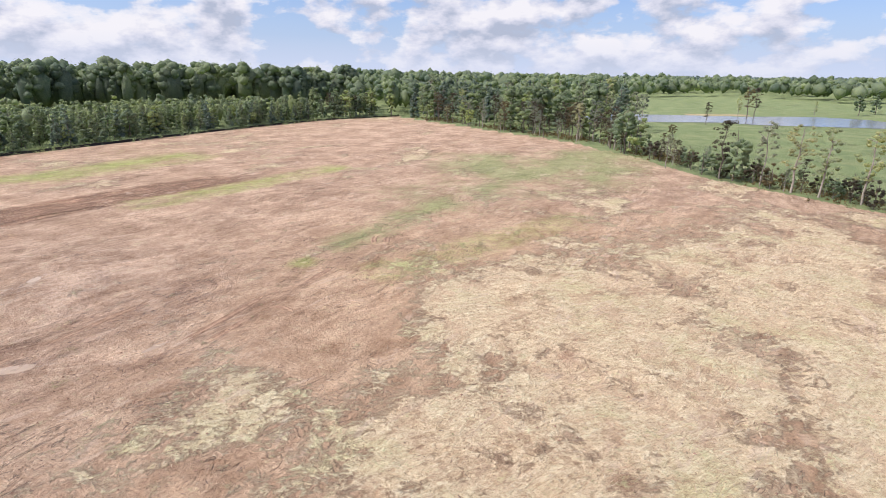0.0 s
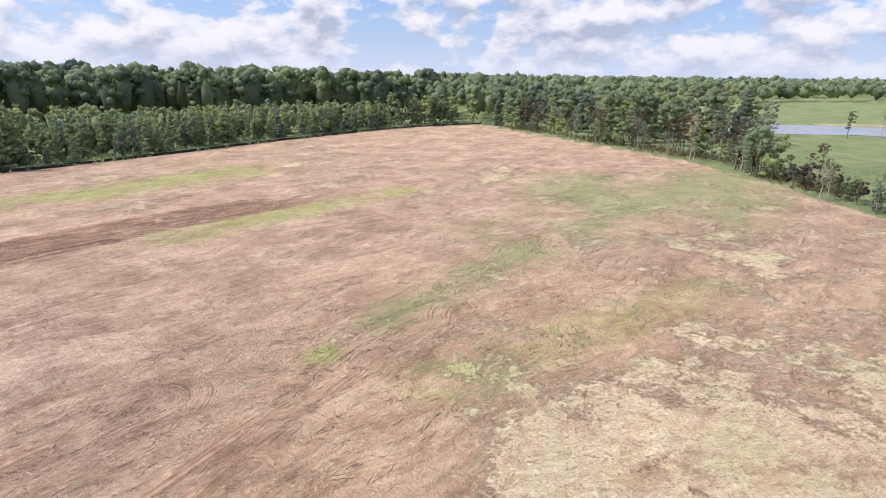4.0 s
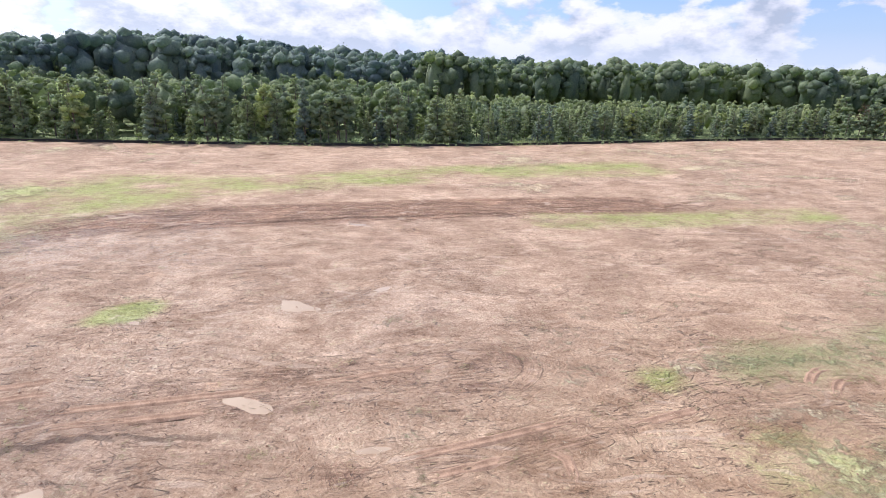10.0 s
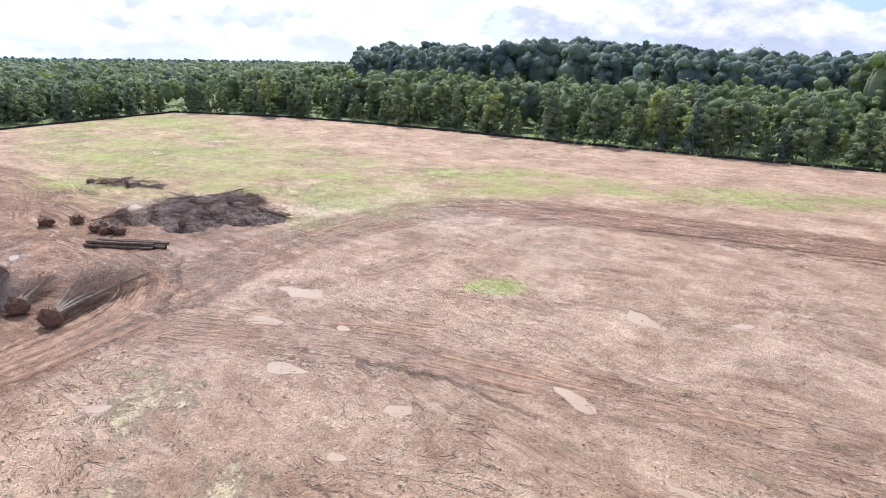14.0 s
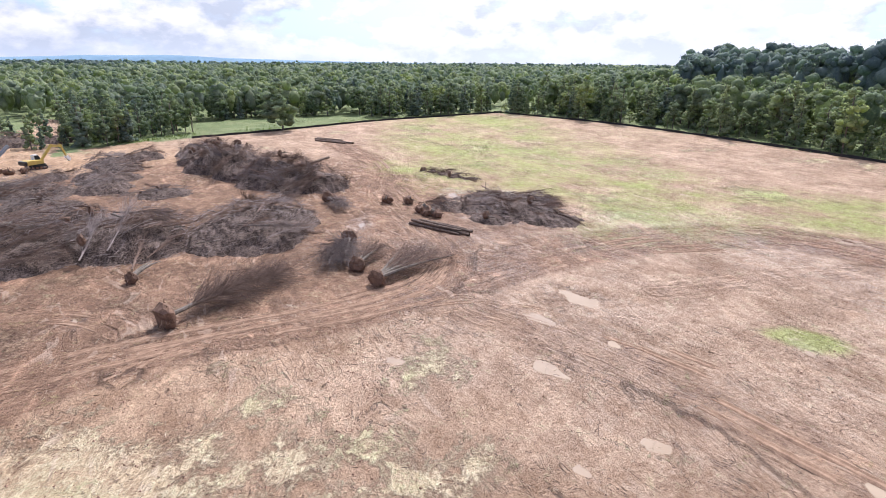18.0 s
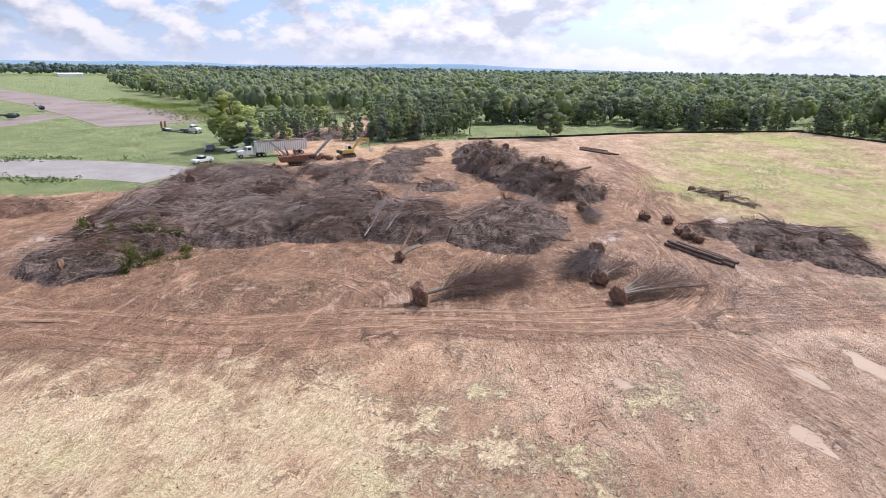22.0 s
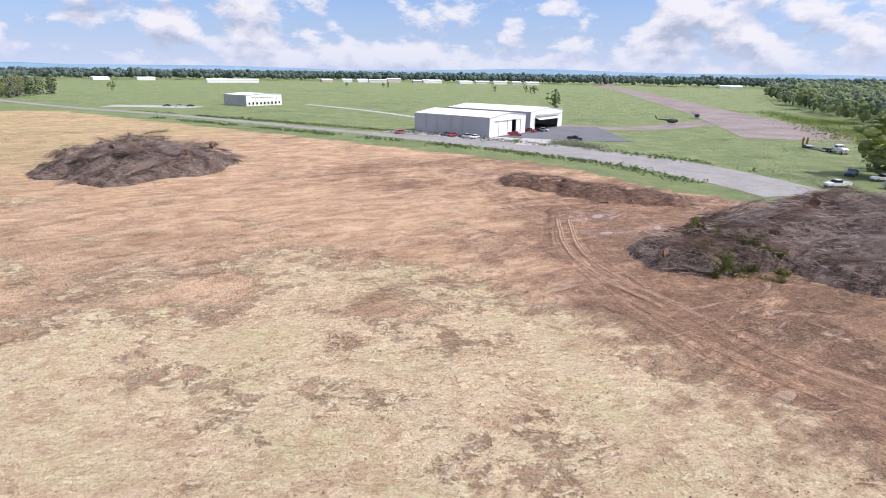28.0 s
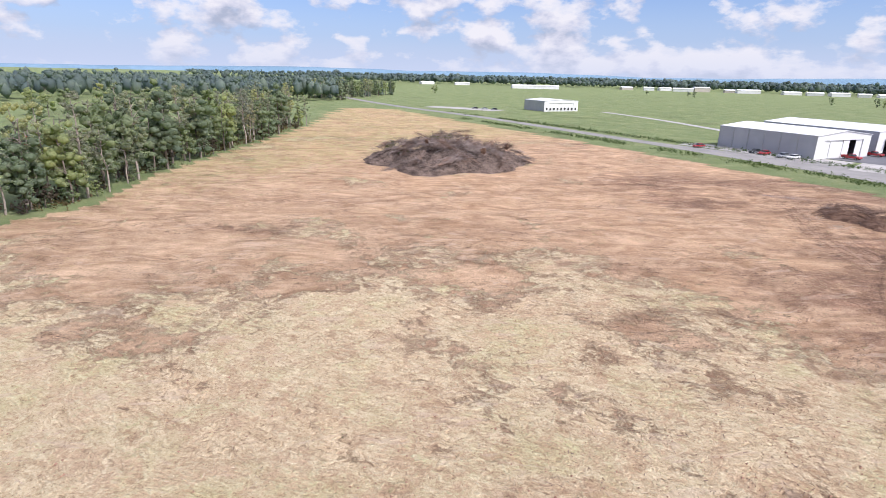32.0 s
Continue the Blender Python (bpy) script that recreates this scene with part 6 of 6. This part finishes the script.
def crawler(ob, length, half, h, mat="rust"):
    for s in (-1, 1):
        o = [(-length / 2, h * 0.5), (-length / 2 + h * 0.3, 0.02), (length / 2 - h * 0.3, 0.02), (length / 2, h * 0.5), (length / 2 - h * 0.3, h), (-length / 2 + h * 0.3, h)]
        tk = part("crawler_track", prism("crawler_track", M["rubber"], o, 0.6, 0.03), ob, place=Matrix.Translation((0, s * half, 0)))
        for i in range(5):
            c = -length / 2 + h * 0.6 + i * (length - 1.2 * h) / 4
            part("roller", tube_mesh("roller", M[mat], np.array([[c, s * 0.31, h * 0.42], [c, s * 0.36, h * 0.42]]), [h * 0.28] * 2, 10), tk)


def excavator(x, y, turn, swing):
    ob = thing("excavator", "yellow crawler excavator with a white cab working at the brush", "excavator", pose(x, y, 0.05, 0, 0, turn))
    crawler(ob, 4.2, 1.25, 0.95)
    part("car_body", box("car_body", M["dark_paint"], (1.6, 2.0, 0.4), (0, 0, 0.7), 0.04), ob)
    up = part("upper_house", prism("upper_house", M["yellow"], [(-2.6, 1.15), (1.1, 1.15), (1.1, 1.9), (-1.9, 2.15), (-2.6, 1.9)], 2.6, 0.08), ob, place=Matrix.Rotation(swing, 4, "Z"))
    part("cab", prism("cab", M["white_paint"], [(-0.1, 1.2), (1.45, 1.2), (1.4, 2.2), (1.0, 3.05), (-0.1, 3.05)], 1.0, 0.05), up, "white cab", Matrix.Translation((0, 0.75, 0)))
    part("cab_window", prism("cab_window", M["glass"], [(0.1, 1.9), (1.44, 1.9), (1.3, 2.35), (1.0, 2.9), (0.1, 2.9)], 1.03, 0.01), up, "dark glass", Matrix.Translation((0.02, 0.75, 0)))
    part("counterweight", box("counterweight", M["dark_paint"], (0.6, 2.5, 0.9), (-2.7, 0, 1.15), 0.12), up)
    part("boom", prism("boom", M["yellow"], [(0.9, 1.6), (1.3, 1.4), (4.2, 4.4), (6.3, 4.1), (6.4, 4.5), (4.0, 5.05)], 0.5, 0.04), up)
    part("stick", prism("stick", M["yellow"], [(6.0, 4.9), (6.5, 4.8), (7.4, 1.9), (7.1, 1.8)], 0.36, 0.03), up)
    part("boom_ram", tube_mesh("boom_ram", M["steel"], np.array([[1.3, 0.35, 1.5], [3.6, 0.35, 4.0]]), [0.11, 0.08], 8), up)
    part("grapple", prism("grapple", M["white_paint"], [(6.9, 1.9), (7.5, 1.95), (8.1, 1.2), (7.6, 0.55), (7.4, 1.2), (7.0, 1.3)], 0.9, 0.04), up, "worn pale bucket")
    return ob


def grinder(x, y, turn):
    ob = thing("wood_grinder", "rusty red tracked wood grinder with two raised conveyors", "grinder", pose(x, y, 0.05, 0, 0, turn))
    crawler(ob, 4.6, 1.2, 0.9)
    part("hopper", prism("hopper", M["rust"], [(-4.2, 1.0), (2.4, 1.0), (2.6, 2.7), (-4.6, 2.3)], 2.6, 0.05), ob, "rusty red feed hopper")
    part("engine_housing", box("engine_housing", M["rust"], (2.4, 2.3, 1.7), (3.4, 0, 0.95), 0.08), ob)
    part("engine_grille", box("engine_grille", M["dark"], (1.4, 2.34, 0.9), (3.4, 0, 1.3), 0.01), ob)
    for name, x0, z0, x1, z1, yy in (("conveyor", 3.2, 0.9, 9.2, 6.6, 0.0), ("loader_arm", -2.0, 2.4, -6.4, 6.3, 0.8)):
        d = Vector((x1 - x0, 0, z1 - z0))
        c = part(name, box(name, M["steel"], (d.length, 0.95 if name == "conveyor" else 0.4, 0.3), (d.length / 2, 0, 0), 0.02), ob, "raised steel " + name.replace("_", " "),
                 Matrix.Translation((x0, yy, z0)) @ Matrix.Rotation(-math.atan2(d.z, d.x), 4, "Y"))
        for s in (-1, 1):
            part("side_rail", box("side_rail", M["steel"], (d.length, 0.08, 0.45), (d.length / 2, s * (0.5 if name == "conveyor" else 0.22), 0)), c)
    g = np.random.default_rng(9)
    for k in range(14):
        d = Vector((g.normal() * 0.8, g.normal() * 0.6, 0.5 + 0.6 * g.random())).normalized() * (1.6 + 1.4 * g.random())
        part("feed_log", tube_mesh("feed_log", M["bark"], np.array([[0, 0, 0], list(d * 0.5 + Vector((0.1, 0, 0))), list(d)]), [0.13, 0.11, 0.06], 6), ob,
             place=Matrix.Translation((-3.6 + 0.35 * k, 0.5 * g.normal(), 2.1)))
    return ob


def helicopter(x, y, turn, paint, label):
    ob = thing("helicopter", label, "helicopter", pose(x, y, 0.1, 0, 0, turn), "parked helicopters")
    body = rough_ball("fuselage", M[paint], (2.6, 1.15, 1.15), 1, 0.0, 3)
    part("fuselage", body, ob, place=Matrix.Translation((0.4, 0, 1.75)))
    part("canopy", rough_ball("canopy", M["glass"], (1.25, 1.0, 0.85), 2, 0.0, 3), ob, "dark glass canopy", Matrix.Translation((2.0, 0, 1.85)))
    part("tail_boom", tube_mesh("tail_boom", M[paint], np.array([[-1.4, 0, 2.1], [-7.2, 0, 2.5]]), [0.45, 0.16], 10), ob)
    part("tail_fin", prism("tail_fin", M[paint], [(-7.0, 2.3), (-7.5, 2.4), (-8.2, 4.2), (-7.7, 4.2)], 0.12, 0.02), ob)
    part("stabiliser", box("stabiliser", M[paint], (0.6, 2.4, 0.08), (-5.6, 0, 2.4), 0.02), ob)
    part("rotor_mast", tube_mesh("rotor_mast", M["steel"], np.array([[0, 0, 2.7], [0, 0, 3.7]]), [0.2, 0.1], 8), ob)
    for k in range(4):
        part("rotor_blade", box("rotor_blade", M["dark_paint"], (6.4, 0.38, 0.05), (3.2, 0, 0), 0.01), ob, place=Matrix.Translation((0, 0, 3.65)) @ Matrix.Rotation(k * math.pi / 2 + 0.5, 4, "Z") @ Matrix.Rotation(0.03, 4, "Y"))
    for s in (-1, 1):
        part("skid", tube_mesh("skid", M["steel"], np.array([[-1.8, s * 1.1, 0.1], [2.4, s * 1.1, 0.1], [2.8, s * 1.1, 0.3]]), [0.07] * 3, 8), ob)
        for xx in (-1.0, 1.6):
            part("skid_strut", tube_mesh("skid_strut", M["steel"], np.array([[xx, s * 1.1, 0.1], [xx, s * 0.6, 0.95]]), [0.05] * 2, 6), ob)
    return ob


chip_truck(-36.5, -154.0, 2)
grinder(-44.0, -136.0, 172)
excavator(-60.5, -142.5, 160, 0.5)
lowboy(-33.6, -220.0, 122)
pickup(-35.5, -165.0, 20, "white_paint", "white pickup truck parked under the shade tree")
pickup(-29.8, -170.5, 70, "blue_paint", "blue pickup truck in the tree's shade")
pickup(-24.0, -150.0, 30, "white_paint", "white pickup truck behind the brush")
pickup(-44.5, -174.0, 150, "dark_paint", "dark pickup truck under the tree")
helicopter(25.3, -304.0, 200, "green_paint", "grey-green helicopter parked on the taxiway")
helicopter(16.3, -353.0, 110, "dark_paint", "dark helicopter parked on the old runway")
car(97.0, -194.0, 80, "dark_paint", "black car parked along the hangar wall")
car(93.6, -193.4, 80, "red_paint", "red car parked along the hangar wall")
car(87.0, -192.2, 80, "silver_paint", "silver car parked along the hangar wall")
car(83.6, -191.6, 80, "white_paint", "white car parked at the hangar corner")
pickup(74.0, -209.5, 170, "red_paint", "red pickup before the sliding doors", "cars by the hangars")
pickup(73.6, -226.0, 170, "red_paint", "red pickup between the two hangars", "cars by the hangars")
car(70.6, -229.5, 170, "dark_paint", "dark green car between the two hangars")
car(69.6, -233.0, 170, "silver_paint", "silver car before the open hangar")
pickup(50.0, -208.0, 185, "dark_paint", "dark flatbed truck on the grass beside the apron", "cars by the hangars")
car(115.5, -190.5, 80, "red_paint", "rust-red car at the hangar's far end")
for i in range(3):
    car(306 + 7 * i, -250 + 3 * i, 60, ("dark_paint", "silver_paint", "dark_paint")[i], "car parked on the far hangar's strip", "cars by the far hangar")
tractor_ob = thing("box_trailer", "white box trailer on the bare ground", "trailer", pose(-55, -210, 0.05, 0, 0, 75))
part("box_body", box("box_body", M["white_paint"], (8.0, 2.5, 2.6), (0, 0, 0.9), 0.05), tractor_ob)
for wx in (-1.6, -2.8):
    for s in (-1.1, 1.1):
        wheel(tractor_ob, wx, s, 0.45, 0.3)
part("drawbar", box("drawbar", M["steel"], (1.8, 0.2, 0.2), (4.6, 0, 0.75), 0.02), tractor_ob)
red = thing("farm_wagon", "red farm machine standing in the meadow", "farm machine", pose(203, 8, 0.05, 0, 0, 140))
part("wagon_body", box("wagon_body", M["red_paint"], (6.5, 2.2, 1.3), (0, 0, 0.9), 0.08), red)
part("cab", box("cab", M["red_paint"], (1.8, 1.8, 1.6), (2.0, 0, 2.2), 0.08), red)
part("cab_window", box("cab_window", M["glass"], (1.84, 1.5, 0.8), (2.0, 0, 2.7), 0.02), red)
for wx in (-2.2, 2.2):
    for s in (-1.2, 1.2):
        wheel(red, wx, s, 0.7, 0.4)


# ---------------------------------------------------------------- poles, fence, far buildings
def utility_pole(x, y, turn, tall=12.0):
    ob = thing("utility_pole", "weathered wooden utility pole with a crossarm", "utility pole", pose(x, y, 0, 0, 0, turn), "utility poles")
    part("pole", tube_mesh("pole", M["pale_bark"], np.array([[0, 0, -0.3], [0, 0, tall]]), [0.17, 0.11], 9), ob)
    part("crossarm", box("crossarm", M["bark"], (2.4, 0.12, 0.14), (0, 0.14, tall - 0.9), 0.01), ob)
    for k in (-1.0, -0.4, 0.4, 1.0):
        part("insulator", tube_mesh("insulator", M["steel"], np.array([[k, 0.14, tall - 0.76], [k, 0.14, tall - 0.5]]), [0.06, 0.04], 8), ob)


utility_pole(137, 6, 20, 13)
utility_pole(226, -50, 20, 13)
utility_pole(470, -215, 40)
utility_pole(452, -208, 40)

fence = thing("chain_fence", "low steel mesh fence before the hangar yard", "fence", pose(0, 0, 0.05))
fence_line = curve_through([(118, -184.5), (96, -185), (80, -184.5), (70, -183.5)], 3.0)
fence_post = tube_mesh("post", M["steel"], np.array([[0, 0, -0.2], [0, 0, 1.9]]), [0.04, 0.04], 7)
for px, py in fence_line:
    part("post", fence_post, fence, place=Matrix.Translation((px, py, 0)))
for z in (0.15, 1.0, 1.8):
    part("rail", tube_mesh("rail", M["steel"], np.array([[px, py, z] for px, py in fence_line]), [0.025] * len(fence_line), 5), fence)


def far_building(x, y, wide, deep, tall, turn, wall, group="far airport buildings"):
    ob = thing("airport_building", "low pale metal airport building far across the grass", "building", pose(x, y, 0, 0, 0, turn), group)
    part("wall", box("wall", M[wall], (wide, deep, tall), (0, 0, 0), 0.05), ob)
    part("roof", prism("roof", M["roof_white"], [(-deep / 2 - 0.4, tall), (deep / 2 + 0.4, tall), (0, tall + deep * 0.12)], wide + 0.6), ob, place=Matrix.Rotation(math.pi / 2, 4, "Z"))
    for i in range(max(2, int(wide / 11))):
        part("door", box("door", M["dark"], (5.0, 0.1, tall * 0.6), (-wide / 2 + 6 + i * 11, deep / 2 + 0.02, 0)), ob)
    return ob


for bearing, far, wide, tall, wall in [(237.5, 1240, 34, 7, "wall_white"), (234.0, 1230, 36, 7, "wall_white"), (226.8, 1060, 100, 8, "wall_white"), (218.2, 1200, 26, 7, "wall_tan"),
                                       (216.2, 1190, 22, 8, "wall_white"), (214.8, 1210, 26, 8, "wall_white"), (213.2, 1180, 42, 8, "wall_white"), (211.7, 1200, 34, 12, "wall_tan"),
                                       (209.2, 1210, 30, 7, "wall_tan"), (207.9, 1190, 46, 9, "wall_white"), (204.6, 1190, 34, 7, "wall_white"), (202.9, 1200, 30, 7, "wall_white"),
                                       (201.2, 1190, 34, 8, "wall_white"), (199.5, 1200, 22, 7, "wall_white"), (198.0, 1200, 32, 7, "wall_white"), (180.2, 1180, 44, 8, "wall_white"), (176.0, 1210, 30, 6, "wall_tan")]:
    a = radians(bearing)
    far_building(-math.sin(a) * far, math.cos(a) * far, wide * 0.85, 16, tall * 0.62, bearing + 5 + (wide % 7) * 3, wall)


# ---------------------------------------------------------------- single trees and shrubs in the open
g = np.random.default_rng(55)
for x, y, h in [(583, -382, 12), (510, -695, 8), (440, -700, 10), (452, -704, 9), (268, -676, 10), (232, -690, 11), (222, -680, 9), (211, -661, 11), (128, -444, 12), (122, -436, 9)]:
    tree("bush", x, y, h, g, group="shrubs on the airfield")
tree("broad", 110, -396, 14, g, group="shrubs on the airfield")
tree("pine", 113, -404, 13, g, group="shrubs on the airfield")
for x, y, h, k in [(334, 10, 17, "broad"), (322, 4, 15, "broad"), (297, -3, 16, "broad"), (290, -21, 18, "tall"), (284, -16, 17, "tall"), (262, 30, 16, "broad"), (250, 6, 14, "broad"), (330, 40, 18, "broad"),
                   (230, -30, 20, "broad"), (246, -52, 18, "broad"), (196, -10, 17, "broad"), (214, -20, 19, "broad")]:
    tree(k, x, y, h, g, group="trees in the eastern meadow")
for x, y, h, k in [(111, 238, 11, "dead"), (151, 284, 17, "dead"), (158, 290, 16, "dead"), (150, 292, 12, "tall"), (196, 300, 9, "tall"), (240, 300, 15, "broad"), (232, 318, 14, "broad"), (250, 330, 15, "broad"), (270, 326, 13, "broad"),
                   (292, 340, 14, "broad"), (300, 318, 12, "broad"), (66, 196, 16, "grey"), (72, 206, 15, "grey"), (60, 186, 15, "broad"), (70, 222, 18, "broad"), (62, 236, 19, "broad")]:
    tree(k, x, y, h, g, group="trees round the pond")
row_of_trees([(440, -196), (470, -222), (500, -262), (550, -318)], 75, 44, 1, ["tall", "broad", "pine", "broad"], 13, 19, "trees at the field's far end", 61)
row_of_trees([(-104, -200), (-114, -250)], 18, 12, -1, ["pine", "broad", "bush"], 8, 13, "pines beside the cleared lane", 65)
row_of_trees([(-50, -216), (-66, -228), (-86, -226)], 22, 10, -1, ["pine", "broad", "bush"], 7, 11, "young trees beyond the brush", 62)
row_of_trees([(-84, -161), (-100, -166), (-126, -172)], 34, 18, 1, ["pine", "pine", "broad", "bush"], 9, 14, "pines beside the cleared lane", 63)
row_of_trees([(-112, -196), (-150, -198), (-192, -172)], 50, 14, 1, ["bush", "pine", "round", "broad"], 7, 13, "pines on the south margin", 64)


def weeds(name, lines, count, lo, hi, width, label, seed, mat="weed"):
    """Tall weeds in tufts along verges."""
    g = np.random.default_rng(seed)
    vs = []
    for line in lines:
        p = np.array(curve_through(line, 2.0))
        k = g.integers(len(p), size=count)
        keep = fbm(p[k, 0], p[k, 1], 14, seed) > 0.42
        k = k[keep]
        n = len(k)
        at = p[k] + g.normal(size=(n, 2)) * width
        h = (lo + (hi - lo) * g.random(n) ** 1.6) * 0.75
        for lift in (0.25, 0.6):
            vs.append(leaves(np.c_[at, h * lift, np.minimum(0.5, 0.5 * h)], g, 4, 1.0)[0])
    v = np.concatenate(vs)
    return tagged(new(name, mesh_of(name, v, np.arange(len(v)).reshape(-1, 3), M[mat])), label, "weeds", kind="stuff")


weeds("verge_weeds", [[(300, -208), (180, -201), (96, -194), (40, -184), (14, -176), (-8, -166)], [(250, -184), (126, -172), (70, -166), (30, -156), (6, -140)]], 2600, 0.3, 1.3, 2.0, "rough green weeds along the road verges", 71)
weeds("bank_weeds", [[(52, -196), (40, -190), (22, -184)], [(30, -194), (18, -188)]], 1100, 0.8, 2.2, 2.4, "tall pale bushes between road and grass", 72, "grey_leaf")
weeds("rough_bank", [[(-48, -262), (-44, -310), (-36, -380), (-20, -460)], [(-58, -262), (-56, -320), (-48, -390)]], 2600, 0.5, 1.6, 6.0, "rough grassy bank below the pines", 73)
weeds("wood_fringe", [WEST_EDGE, [(x - 6, y + 3) for x, y in WEST_EDGE]], 3200, 0.5, 2.4, 2.4, "low green growth at the foot of the woods", 74, "leaf")
weeds("wood_fringe", [[(x + 4, y + 5) for x, y in EAST_EDGE[:11]], [(x + 8, y + 8) for x, y in EAST_EDGE[:11]]], 2200, 0.5, 2.2, 2.6, "dry brown undergrowth under the east trees", 75, "dead_leaf")
weeds("wood_fringe", [[(x, y - 4) for x, y in SOUTH_EDGE]], 1200, 0.3, 1.0, 3.0, "green growth on the south margin", 76, "weed")


# ---------------------------------------------------------------- loose crumbs on the field
def scatter(name, count, where, mat, label, seed, sticks):
    g = np.random.default_rng(seed)
    cx, cy, r = where
    a, q = g.random(count) * 6.283, r * np.sqrt(g.random(count))
    x, y = cx + q * np.cos(a), cy + q * np.sin(a)
    keep = (fbm(x, y, 7, seed) > 0.45) & inside(x, y, FIELD)
    x, y = x[keep], y[keep]
    n = len(x)
    w = g.random(n) * 6.283
    if sticks:
        ln = 0.06 + 0.24 * g.random(n) ** 3
        d = np.stack([np.cos(w) * ln, np.sin(w) * ln, g.normal(size=n) * 0.05], -1)
        p = np.stack([x, y, np.full(n, 0.06)], -1)
        rr = 0.010 + 0.014 * g.random(n)
        v, f = tubes(np.stack([p - d, p + d], 1), np.stack([rr, rr], 1), 3)
    else:
        s = (0.03 + 0.10 * g.random(n) ** 3)[:, None]
        c = np.stack([x, y, np.full(n, 0.03)], -1)
        k = np.array([[1, 0, 0], [-0.5, 0.87, 0], [-0.5, -0.87, 0], [0.1, 0.1, 0.9]])
        rot = np.stack([np.stack([np.cos(w), -np.sin(w)], -1), np.stack([np.sin(w), np.cos(w)], -1)], 1)
        xy = np.einsum("nij,kj->nki", rot, k[:, :2]) * (0.7 + 0.6 * g.random((n, 4, 1)))
        v = (c[:, None] + np.concatenate([xy, np.tile(k[None, :, 2:], (n, 1, 1))], -1) * s[:, None]).reshape(-1, 3)
        i = np.arange(n)[:, None] * 4
        f = np.concatenate([i + np.array([[0, 1, 3]]), i + np.array([[1, 2, 3]]), i + np.array([[2, 0, 3]])])
    return tagged(new(name, mesh_of(name, v, f, M[mat])), label, "debris", kind="stuff")


scatter("straw_bits", 16000, (8, 5, 62), "straw", "pale wood chips and straw strewn on the field", 81, True)
scatter("clay_clods", 9000, (-20, -5, 75), "clod", "small clods of dry clay on the field", 82, False)
scatter("sticks", 7000, (-35, -45, 60), "twig_red", "broken sticks trodden into the mud", 83, True)
scatter("clay_clods", 9000, (-20, -62, 45), "clod", "red clods of churned clay", 84, False)
